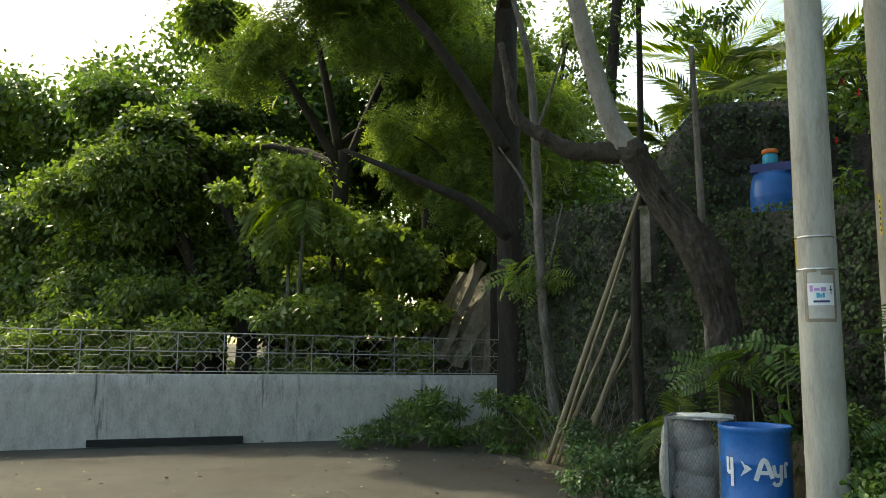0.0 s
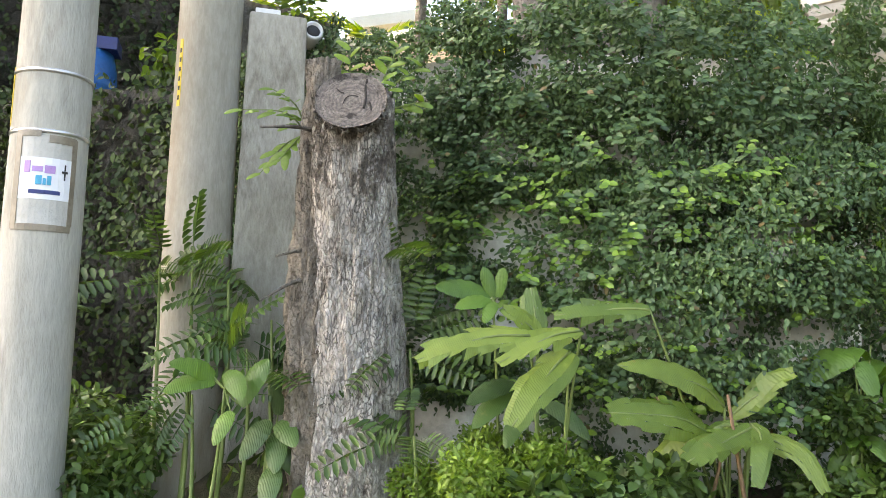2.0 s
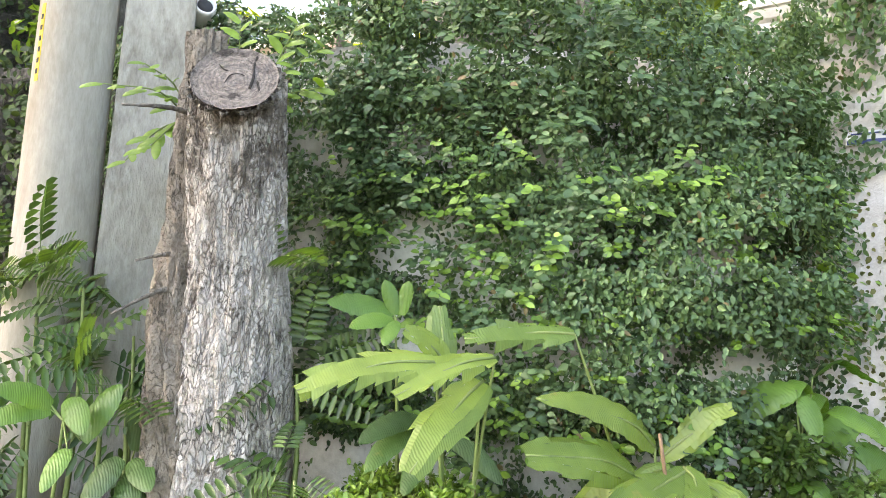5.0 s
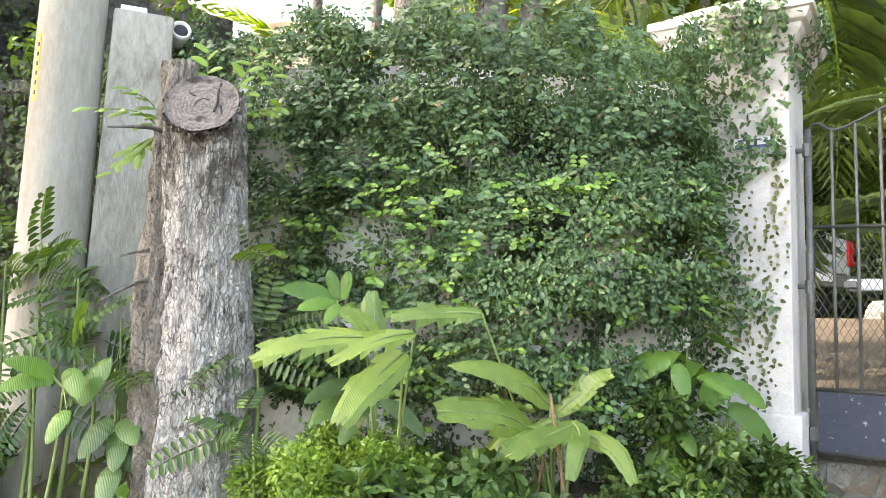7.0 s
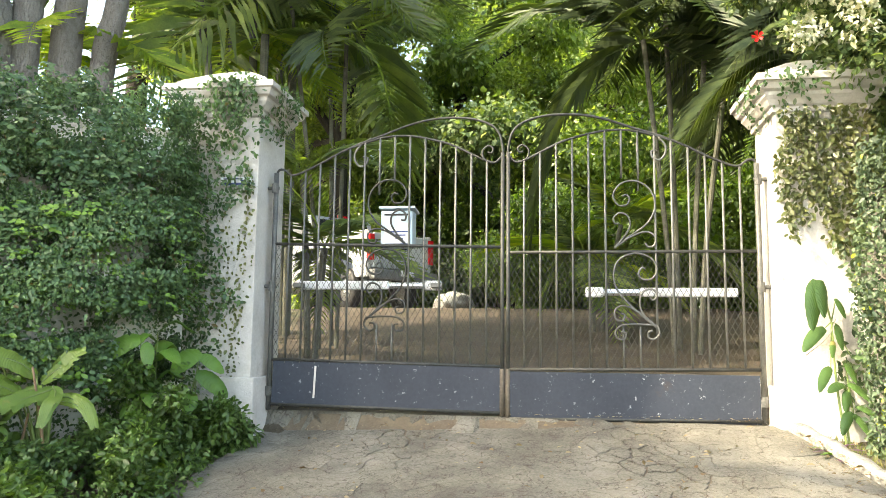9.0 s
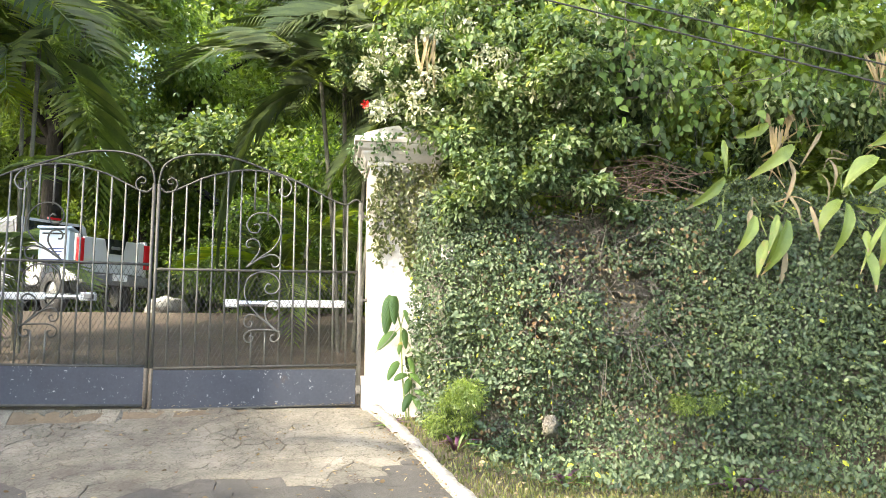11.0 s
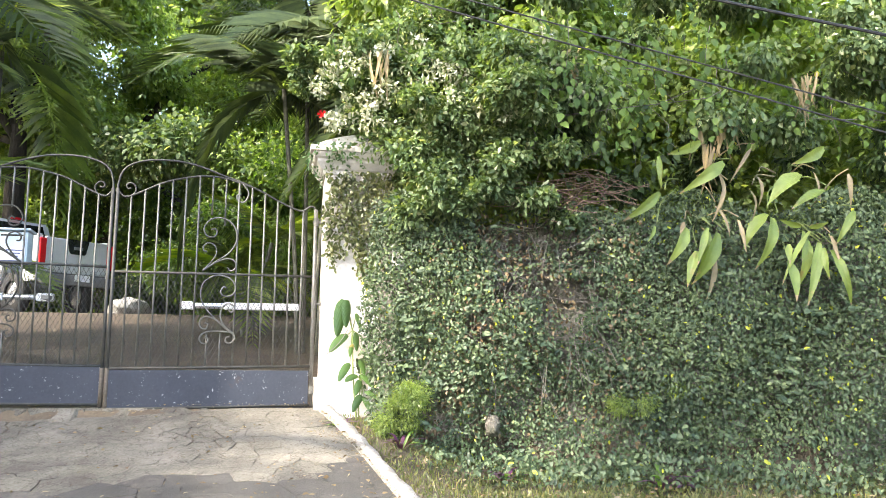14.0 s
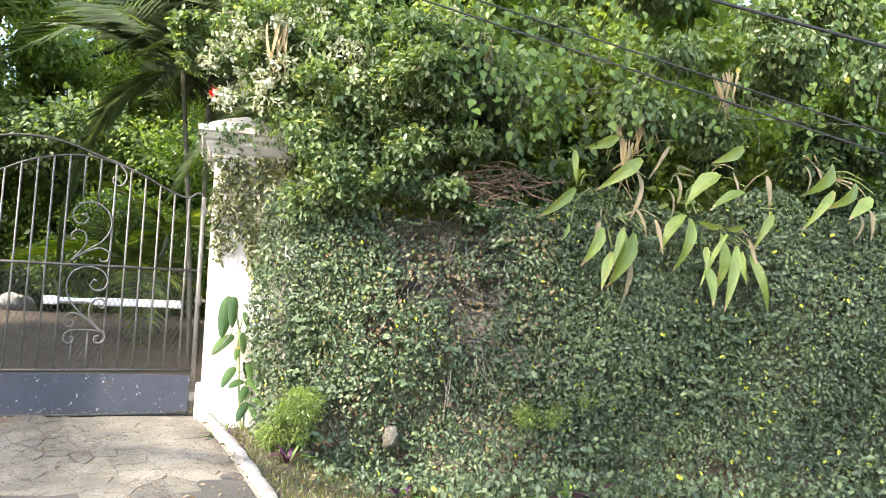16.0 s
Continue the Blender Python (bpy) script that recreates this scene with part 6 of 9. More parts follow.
part("bumper", boxed((-0.08, -0.825, 0.58), (0.18, 1.62, 0.16), None, 0.03), M_GREYPL, truck, "dark grey step bumper")
part("licence_plate", boxed((-0.18, -0.825, 0.62), (0.012, 0.34, 0.11)), M_PAPER, truck)
for y in (-0.06, -1.59):
    lamp = part("tail_lamp", boxed((0.02, y, 1.02), (0.08, 0.13, 0.42), None, 0.02), M_REDLAMP, truck, "red tail lamp")
cab = part("cab", prism([(1.8, 0.5), (2.0, 0.45), (3.9, 0.45), (3.9, 1.12), (3.5, 1.2), (2.95, 1.72), (2.05, 1.72), (1.85, 1.32), (1.8, 1.25)], -1.63, -0.02, 0.04), M_SILVER, truck)
part("rear_window", prism([(1.815, 1.33), (2.0, 1.66), (2.02, 1.65), (1.835, 1.32)], -1.45, -0.2, 0), M_GLASS, cab, "dark rear window")
for y0, y1 in ((-0.015, -0.005), (-1.645, -1.635)):
    part("side_window", prism([(2.0, 1.27), (2.13, 1.63), (2.85, 1.63), (3.3, 1.27)], y0, y1, 0), M_GLASS, cab, "dark side window")
part("brake_lamp", boxed((1.99, -0.825, 1.74), (0.05, 0.3, 0.04)), M_REDLAMP, cab, "high red brake lamp")
part("bonnet", prism([(3.9, 0.45), (5.05, 0.45), (5.1, 0.9), (4.9, 1.05), (3.9, 1.12)], -1.6, -0.05, 0.05), M_SILVER, truck)
for x in (0.8, 4.2):
    for y in (-0.12, -1.53):
        wheel = part("wheel", lathe(bmesh.new(), [(0.2, -0.1), (0.33, -0.1), (0.36, -0.06), (0.36, 0.06), (0.33, 0.1), (0.2, 0.1)], 28, Matrix.Translation((x, y, 0.36)) @ Matrix.Rotation(radians(90), 4, 'X')), M_BLACK, truck, "black tyre", smooth=True)
        part("rim", lathe(bmesh.new(), [(0.0, -0.07), (0.05, -0.08), (0.2, -0.05), (0.2, 0.05), (0.05, 0.08), (0.0, 0.07)], 20, Matrix.Translation((x, y, 0.36)) @ Matrix.Rotation(radians(90), 4, 'X')), M_CHROME, wheel)
# Sack shape added in the place of a partly hidden white car.
drum = empty("white_crate", Matrix.Translation((13.3, 6.45, gz(13.3, 6.45))), "pale sack standing in for a white car beside the truck", "sack")
part("sack", lumpy(bmesh.new(), (0, 0, 0.16), (0.5, 0.3, 0.17), 4, 0.35), M_BAG, drum, smooth=True)

# ---------------------------------------------------------------- palms


def frond_mesh(seed, length=2.2, pairs=34, droop=0.9, width=0.55, slender=0.035):
    r = np.random.default_rng(seed)
    v, f = [], []
    t = np.linspace(0, 1, 14)
    px, pz = length * t * (1 - 0.12 * t), -droop * length * 0.5 * t ** 2.2
    for i in range(13):
        b = len(v)
        w0, w1 = 0.018 * (1 - t[i]) + 0.004, 0.018 * (1 - t[i + 1]) + 0.004
        v += [(px[i], -w0, pz[i]), (px[i], w0, pz[i]), (px[i + 1], w1, pz[i + 1]), (px[i + 1], -w1, pz[i + 1])]
        f += [(b, b + 1, b + 2), (b, b + 2, b + 3)]
    for k in range(pairs):
        u = 0.12 + 0.87 * k / (pairs - 1)
        x, z = np.interp(u, t, px), np.interp(u, t, pz)
        slope = np.interp(u, t, np.gradient(pz, px))
        L = length * 0.30 * math.sin(math.pi * (0.18 + 0.78 * u)) ** 0.7 * r.uniform(0.85, 1.1) * width / 0.55
        for s in (-1, 1):
            fwd = np.array((0.36 + 0.42 * u, s * 0.95, 0.16 - 0.18 * r.random() + slope * 0.4))
            fwd /= np.linalg.norm(fwd)
            mid = np.array((x, 0, z)) + fwd * L * 0.5
            tip = np.array((x, 0, z)) + fwd * L + np.array((0, 0, -L * r.uniform(0.08, 0.38)))
            side = np.array((slender * 0.42, -s * slender * 0.2, slender * 0.25 * r.uniform(-1, 1)))
            b = len(v)
            v += [(x, 0, z), tuple(mid - side), tuple(tip), tuple(mid + side)]
            f += [(b, b + 1, b + 2), (b, b + 2, b + 3)]
    me = bpy.data.meshes.new("frond")
    me.from_pydata([tuple(map(float, q)) for q in v], [], f)
    return me


FRONDS = [frond_mesh(1, 2.2, 30, 1.1, 0.62, 0.012), frond_mesh(2, 2.4, 32, 1.5, 0.64, 0.012), frond_mesh(3, 1.9, 27, 0.8, 0.62, 0.011), frond_mesh(4, 2.6, 34, 1.9, 0.66, 0.012)]
for me in FRONDS:
    me.materials.append(M_PALM)
# Shaded copy of the palm leaf: its shade is put into darker greens.
M_PALM_SHADE = leafy("palm_leaf_shaded", (0.05, 0.08, 0.038), (0.08, 0.118, 0.055), (0.12, 0.165, 0.075), 0.35, 0.55, 0.35)
FRONDS_SHADE = [me.copy() for me in FRONDS]
for me in FRONDS_SHADE:
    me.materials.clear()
    me.materials.append(M_PALM_SHADE)
M_PALM_Y = leafy("palm_leaf_yellow", (0.17, 0.27, 0.045), (0.27, 0.37, 0.06), (0.38, 0.42, 0.08), 0.5, 0.6, 0.25)
FRONDS_Y = [me.copy() for me in FRONDS]
for me in FRONDS_Y:
    me.materials.clear()
    me.materials.append(M_PALM_Y)
M_CANE = surface("ringed_palm_stem", (0.05, 0.05, 0.035), (0.10, 0.10, 0.075), (0.18, 0.18, 0.14), 4, 40, 0.8, bump=0.3, stretch=(1, 1, 2.5))
prng = random.Random(5)


# deep: share of the fronds that take the shaded copy
def palm(base, heads, label, fronds=8, size=1.0, stem=0.05, yellow=0.12, lift=(0.05, 1.15), deep=0.0):
    p = empty("palm", Matrix.Translation(base), label, "palm tree", "garden palms")
    for h in heads:
        h = Vector(h)
        q = h - Vector(base)
        part("stem", sweep(bmesh.new(), smooth_path([(q.x * 0.25, q.y * 0.25, 0), (q.x * 0.45, q.y * 0.45, q.z * 0.4), q], 4), stem, 8, True, 0.04), M_CANE, p)
        turn = prng.uniform(0, 6.28)
        for k in range(fronds):
            a = turn + k * 2.4
            el = prng.uniform(*lift)
            me = prng.choice(FRONDS_Y if prng.random() < yellow else FRONDS_SHADE if prng.random() < deep else FRONDS)
            ob = new("frond", me)
            ob.parent = p
            s = size * prng.uniform(0.75, 1.15)
            ob.matrix_basis = Matrix.Translation(q) @ Matrix.Rotation(a, 4, 'Z') @ Matrix.Rotation(-el, 4, 'Y') @ Matrix.Rotation(prng.uniform(-0.5, 0.5), 4, 'X') @ Matrix.Scale(s, 4)
    return p


AREC = "clumped feather palm with grey ringed stems"
palm((7.0, 5.6, 0.9), [(6.9, 5.5, 4.2), (7.3, 6.0, 4.9), (6.6, 6.2, 5.2)], AREC, 6, 0.62, 0.04)
palm((6.75, 4.75, 0.9), [(6.75, 4.65, 2.1), (6.9, 5.0, 2.75)], "young feather palm with arching fronds beside the gate", 9, 0.40, 0.03)
palm((8.6, 6.4, 1.2), [(8.5, 6.4, 5.6), (8.9, 7.0, 6.4), (8.2, 7.1, 5.0)], AREC, 6, 0.7)
palm((8.9, 2.0, 1.1), [(8.74, 2.3, 4.3), (9.0, 1.7, 4.9), (8.5, 1.4, 4.5), (9.3, 2.2, 5.5)], "clumped feather palm, shade painted into its drooping fronds", 10, 0.66, 0.025, 0.0, (-0.3, 0.95), 1.0)
palm((8.0, 0.9, 1.0), [(7.9, 0.9, 3.7), (8.2, 0.5, 4.3)], "clumped feather palm, shade painted into its drooping fronds", 9, 0.55, 0.02, 0.0, (-0.3, 0.9), 1.0)
palm((7.95, 5.3, 0.95), [(7.85, 5.2, 4.5), (8.3, 5.75, 5.3), (7.5, 5.7, 5.0)], "tall feather palm with long drooping fronds", 6, 0.72, 0.022, 0.06, (-0.4, 0.85), 0.35)
palm((10.2, 3.2, 1.4), [(10.0, 3.2, 2.2), (10.3, 2.9, 2.7)], "bright young feather palm in the yard", 10, 0.5, 0.03, 0.5)
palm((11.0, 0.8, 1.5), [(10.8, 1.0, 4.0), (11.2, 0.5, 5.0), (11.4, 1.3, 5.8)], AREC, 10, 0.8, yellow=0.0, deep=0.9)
palm((4.2, 13.0, 1.5), [(3.6, 12.5, 5.5), (4.4, 13.2, 6.2), (3.2, 13.6, 5.9)], AREC, 9, 0.7, 0.04, 0.6, (0.45, 1.35))
palm((2.6, 12.6, 1.5), [(2.3, 12.4, 5.2), (2.9, 12.9, 6.0), (1.9, 12.8, 4.7), (3.3, 12.2, 5.0)], AREC, 9, 0.7, 0.04, 0.6, (0.45, 1.35))
palm((6.9, 12.6, 1.5), [(6.9, 12.4, 5.5)], "small yellow-green feather palm by the house", 8, 0.36, 0.05, 0.9, (0.3, 1.2))
palm((7.0, 10.0, 1.2), [(6.95, 9.9, 4.75), (7.9, 10.6, 5.2)], "small yellow-green feather palm by the house", 8, 0.38, 0.05, 0.9, (0.3, 1.2))
palm((5.9, 7.0, 1.0), [(5.9, 7.0, 3.9)], "small bright feather palm behind the ivy wall", 7, 0.55, 0.04, 0.6)

# ---------------------------------------------------------------- trees and shrubs
trng = np.random.default_rng(21)


def grown(label, trunk, radii, centres, sizes, n, leaf, template, material, limbs=5, bark=M_BARK_DARK, name="tree", category="tree", flat=0.8, hang=0.5, shell=0.5, core=0):
    t = empty(name, Matrix(), label, category)
    if trunk:
        limb(t, "trunk", trunk, radii, bark, 10)
        top = Vector(trunk[-1])
        for k in range(min(limbs, len(centres))):
            c = Vector(centres[k])
            limb(t, "limb", [top - Vector((0, 0, 0.5)), top.lerp(c, 0.5) + Vector((0, 0, 0.3)), c], (radii[-1] * 0.8, radii[-1] * 0.5, radii[-1] * 0.2), bark, 7, 4)
    if core:
        foliage("inner_foliage", trng, centres, [q * 0.7 for q in sizes], core, leaf * 2.2, FAR, material, t, "shaded inner leaves", flat, 1.0, hang)
    groups = max(1, min(7, len(centres) // 3))
    order = sorted(range(len(centres)), key=lambda k: centres[k][1] + 0.4 * centres[k][0])
    share = len(order) / groups
    for g in range(groups):
        mine = order[int(g * share):int((g + 1) * share)]
        if mine:
            foliage("leaf_clump", trng, [centres[k] for k in mine], [sizes[k] for k in mine], int(n * len(mine) / len(order)), leaf, template, material, t, "", flat, shell, hang)
    return t


# gaps in the canopy through which the sun comes down
SUN_GAPS = [((2.8, 12.7, 5.4), 1.5), ((-3.0, 14.4, 3.8), 1.1), ((-4.8, 14.2, 3.4), 1.0), ((-1.6, 15.4, 4.6), 0.6), ((-2.0, 16.4, 2.6), 0.8), ((-2.6, 15.3, 2.6), 0.5), ((5.9, 0.8, 1.6), 0.4), ((-3.5, 9.2, 0.0), 0.3), ((5.7, 0.4, 3.3), 1.0), ((-3.5, 13.8, 2.5), 0.6), ((-5.5, 14.5, 4.5), 0.7)]


def open_to_sun(centres, sizes):
    keep = []
    for c, r in zip(centres, sizes):
        c = Vector(c)
        shut = False
        for p, gap in SUN_GAPS:
            d = c - Vector(p)
            k = d.dot(SUN_FROM)
            if k > 2.2 and (d - SUN_FROM * k).length < gap + r * 0.6:
                shut = True
        if not shut:
            keep.append((tuple(c), r))
    return [c for c, r in keep], [r for c, r in keep]


def blobs(rng, lo, hi, n, r0, r1):
    rng = np.random.default_rng(int(1000 + abs(sum(lo)) * 100 + abs(sum(hi)) * 10 + n))
    return open_to_sun(*clear_of_truck([tuple(rng.uniform(lo, hi)) for _ in range(n)], list(rng.uniform(r0, r1, n))))


def clear_of_truck(centres, sizes):
    """Leave out foliage that would grow through the parked truck."""
    keep = []
    for c, r in zip(centres, sizes):
        q = T.inverted() @ Vector(c)
        gap = Vector((max(-0.6 - q.x, 0, q.x - 5.3), max(-2.0 - q.y, 0, q.y - 0.3), max(0, q.z - 1.75)))
        if gap.length > r * 1.05:
            keep.append((c, r))
    return [c for c, r in keep], [r for c, r in keep]


# across the road, behind the parapet
c, r = blobs(trng, (-11, 15, 1.5), (-5.2, 19, 6.5), 30, 0.8, 1.6)
grown("broad dark green tree massed behind the parapet", [(-8, 17, -1), (-8, 17, 1.2), (-7.9, 17, 2.8)], (0.3, 0.25, 0.15), c, r, 52000, 0.13, SMALL, M_TREE_MID, core=7000)
c, r = blobs(trng, (-9.5, 15.5, 5.2), (-4.5, 18.5, 7.4), 16, 0.7, 1.3)
grown("sunlit crown of a tall roadside tree", [(-7, 17, -1), (-7, 17, 2.4), (-7, 17, 4.0)], (0.3, 0.2, 0.12), c, r, 18000, 0.16, OVATE, M_TREE_MID)
c, r = blobs(trng, (-7.2, 13.8, 5.0), (-1.5, 16.5, 10.5), 26, 0.7, 1.4)
foliage("crown", trng, c, r, 6500, 0.40, FEATHER, M_TREE_SUN, dark, "feathery green crown in the sunlit leaf colour", 0.7, 0.6, 0.35)
# Boughs added above the view to throw dappled shade on the driveway.
c, r = blobs(trng, (-6.5, 9.5, 8.3), (-0.5, 14.5, 12.5), 30, 0.7, 1.4)
foliage("crown", trng, c, r, 7500, 0.44, FEATHER, M_TREE, dark, "unseen feathery boughs added to shade the driveway", 0.6, 0.6, 0.2)
c, r = blobs(trng, (-8.0, 17, 5.5), (-0.3, 22, 12.5), 34, 0.9, 1.9)
grown("tall dense green tree behind the others", [(-3, 19, -1), (-3, 19, 5), (-2.7, 19, 8)], (0.4, 0.3, 0.2), c, r, 80000, 0.15, FAR, M_TREE_MID, core=9000)
c, r = blobs(trng, (-11.3, 18, 6.2), (-7.6, 22, 11.5), 30, 0.8, 1.6)
grown("tall grey-green tree above the roadside trees", [(-9.5, 21, -1), (-9.5, 21, 2), (-9.4, 21, 4.5)], (0.3, 0.25, 0.15), c, r, 40000, 0.15, FAR, M_TREE, 0, core=6000)
c, r = blobs(trng, (-1.2, 19, 6.5), (1.4, 22, 11), 13, 0.6, 1.1)
grown("thin open-crowned tree behind the retaining wall", [(0.2, 20.5, -1), (0.2, 20.5, 5), (0.1, 20.5, 8)], (0.2, 0.15, 0.1), c, r, 5000, 0.15, FAR, M_TREE_MID)
c, r = blobs(trng, (-17, 17, 1.0), (-10, 23, 5.2), 26, 1.0, 1.7)
grown("large dark tree over the road bend", [(-12, 20, -1), (-12, 20, 4), (-12, 20, 8)], (0.4, 0.3, 0.2), c, r, 22000, 0.2, OVATE, M_TREE)
c, r = blobs(trng, (-4.6, 14.6, 1.0), (-2.5, 16.0, 3.9), 14, 0.4, 0.8)
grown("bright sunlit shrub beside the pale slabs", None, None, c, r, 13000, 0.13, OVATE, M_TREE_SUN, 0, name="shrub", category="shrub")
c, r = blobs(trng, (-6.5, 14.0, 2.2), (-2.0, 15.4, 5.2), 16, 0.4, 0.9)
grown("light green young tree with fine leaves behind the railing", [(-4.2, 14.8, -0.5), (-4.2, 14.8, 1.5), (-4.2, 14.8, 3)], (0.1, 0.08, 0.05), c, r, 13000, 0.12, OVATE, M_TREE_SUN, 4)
c, r = blobs(trng, (-11, 12.2, -0.4), (-4.2, 15.0, 2.6), 24, 0.4, 0.9)
grown("mixed green shrubs growing behind the railing", None, None, c, r, 22000, 0.11, SMALL, M_TREE_MID, 0, name="shrub", category="shrub")
palm((-5.0, 14.2, -0.5), [(-4.7, 14.0, 4.3), (-5.2, 14.5, 4.6)], "drooping light green palm behind the railing", 9, 0.55, 0.04, 0.5, (-0.6, 0.3))
c, r = blobs(trng, (-3.0, 18, 1.0), (2.0, 21, 6.0), 16, 0.8, 1.6)
grown("dim green undergrowth behind the slabs", None, None, c, r, 9000, 0.17, OVATE, M_TREE, 0, name="shrub", category="shrub")

c, r = blobs(trng, (-9.0, 18.5, -0.6), (3.5, 22, 4.0), 40, 0.9, 1.6)
grown("dense green undergrowth closing the bank behind the railing", None, None, c, r, 34000, 0.16, FAR, M_TREE_MID, 0, name="shrub", category="shrub", core=4000)
c, r = blobs(trng, (-20, 22, -1.5), (6, 27, 8.0), 60, 1.4, 2.6)
cd, rd = blobs(trng, (-22.0, 22, 3.0), (-12.8, 26, 10.3), 50, 1.2, 2.0)
cb, rb = blobs(trng, (-14.0, 24, 4.0), (-6.0, 28, 13.5), 44, 1.4, 2.4)
ca, ra = blobs(trng, (-10, 22, 7.5), (-1.5, 27, 13.0), 34, 1.2, 2.2)
c, r = c + ca + cb + cd, r + ra + rb + rd
grown("far bank of dense dark woodland", None, None, c, r, 200000, 0.24, FAR, M_TREE, 0, name="woodland", category="woodland")["kind"] = "stuff"

c, r = blobs(trng, (-3.2, 14.6, 3.9), (0.0, 16.0, 7.2), 14, 0.5, 0.9)
grown("feathery light green tree behind the dark trunk", [(-1.2, 15.2, 0), (-1.2, 15.2, 2), (-1.2, 15.2, 4)], (0.1, 0.08, 0.05), c, r, 3600, 0.36, FEATHER, M_TREE_SUN, 5)

c, r = blobs(trng, (-8.6, 17.5, 3.0), (-3.0, 21.0, 11.6), 46, 1.0, 1.8)
ca, ra = blobs(trng, (-16.0, 17.5, 0.5), (-9.4, 21.0, 5.0), 26, 1.0, 1.7)
grown("dense green tree filling the view over the parapet", [(-7, 19, -1), (-7, 19, 2.2), (-6.8, 19, 4.0)], (0.3, 0.25, 0.15), c + ca, r + ra, 120000, 0.15, FAR, M_TREE_MID, core=12000)

c, r = blobs(trng, (-9.0, 15.6, 6.0), (-1.6, 18.8, 11.8), 44, 0.8, 1.5)
grown("tall spreading tree over the parapet in the sunlit leaf colour", [(-5, 17, -1), (-5, 17, 3.0), (-4.8, 17, 6.0)], (0.3, 0.22, 0.16), c, r, 60000, 0.14, SMALL, M_TREE_SUN, 5, core=10000)

c, r = blobs(trng, (0.0, 8.0, 4.3), (1.9, 9.4, 6.6), 16, 0.2, 0.45)
foliage("crown", trng, c, r, 1500, 0.085, ELLIPSE, M_TREE, fork, "thin sprays of small leaves", 0.8, 0.9, 0.4)

# unseen boughs added high over the road to shade the right-hand wall
c, r = blobs(trng, (-4.5, 0.5, 8.6), (0.6, 7.0, 10.4), 34, 0.5, 0.95)
ca, ra = blobs(trng, (-0.6, 0.6, 8.8), (3.2, 5.2, 10.2), 26, 0.5, 0.95)
foliage("crown", trng, c + ca, r + ra, 6000, 0.42, FEATHER, M_TREE, dark, "unseen high boughs added to shade the wall and driveway", 0.5, 0.8, 0.2)
limb(dark, "limb", [(-0.8, 13.1, 7.5), (-1.2, 10.0, 9.3), (-1.8, 6.5, 9.9), (-2.0, 2.0, 9.8)], (0.13, 0.10, 0.07, 0.03), M_BARK_DARK, 8)

c, r = blobs(trng, (-3.0, 15.3, 3.2), (-1.5, 16.0, 4.3), 10, 0.25, 0.45)
grown("sunlit yellow-green sprays above the slabs", None, None, c, r, 4500, 0.085, ELLIPSE, M_TREE_SUN, 0, name="shrub", category="shrub")

# in and behind the yard
# Canopy added between the sun and the yard, only to shade its trees.
c, r = blobs(trng, (9.0, 9.5, 8.6), (16.0, 16.0, 12.5), 30, 0.9, 1.7)
grown("broad tree canopy added over the yard to shade it", [(13.0, 14.0, 1.5), (13.0, 14.0, 5.0), (12.8, 13.6, 9.0)], (0.3, 0.25, 0.18), c, r, 46000, 0.2, FAR, M_TREE)
c, r = blobs(trng, (15, 2, 2.0), (19, 16, 8.0), 44, 0.9, 1.8)
grown("dense bright garden trees closing the yard", [(17, 9, 1.5), (17, 9, 4), (17, 9, 6)], (0.3, 0.25, 0.15), c, r, 90000, 0.10, FAR, M_TREE_SUN, 6, core=12000)
c, r = blobs(trng, (19, -4, 2.0), (25, 20, 16.0), 96, 1.5, 2.8)
grown("tall dark garden trees beyond the yard", [(22, 9, 1.5), (22, 9, 6), (22, 9, 10)], (0.4, 0.3, 0.2), c, r, 105000, 0.23, FAR, M_TREE_SUN, 6, core=8000)
c, r = blobs(trng, (15.0, 1.0, 1.5), (17.5, 15.0, 4.6), 60, 0.8, 1.3)
c, r = c + [(16.4, 7.0, 3.9), (15.8, 6.2, 3.2)], r + [1.2, 1.0]
grown("low dense hedge closing the yard", None, None, c, r, 60000, 0.12, FAR, M_TREE, 0, name="hedge", category="hedge")
c, r = blobs(trng, (12.5, 0.2, 1.8), (15.0, 5.6, 4.4), 22, 0.6, 1.2)
grown("glossy green garden shrubs beside the yard", None, None, c, r, 40000, 0.09, FAR, M_TREE, 0, name="shrub", category="shrub")
c, r = blobs(trng, (14.0, 6.0, 2.2), (15.5, 8.5, 5.5), 14, 0.6, 1.2)
grown("pale flowering shrub behind the truck", None, None, c, r, 11000, 0.12, OVATE, M_SHRUB, 0, name="shrub", category="shrub")
c, r = blobs(trng, (8.0, -6.0, 2.5), (12.0, 0.4, 8.0), 64, 0.8, 1.6)
grown("leafy green trees rising behind the roadside wall", [(10, -2.5, 1), (10, -2.5, 3), (10, -2.5, 5)], (0.25, 0.2, 0.12), c, r, 110000, 0.10, FAR, M_TREE_SUN, 6, core=9000)
c, r = blobs(trng, (25.5, -16, 1.0), (31, 24, 9.0), 80, 2.0, 3.2)
grown("far green woodland beyond the garden", None, None, c, r, 60000, 0.42, FAR, M_TREE_MID, 0, name="woodland", category="woodland")["kind"] = "stuff"
c, r = blobs(trng, (11.5, -9.0, 2.0), (14.5, 1.5, 7.5), 40, 1.0, 1.8)
grown("dense green trees behind the roadside garden", [(13, -4, 1.5), (13, -4, 3.5), (13, -4, 5)], (0.25, 0.2, 0.14), c, r, 60000, 0.15, FAR, M_TREE_MID, 5, core=8000)
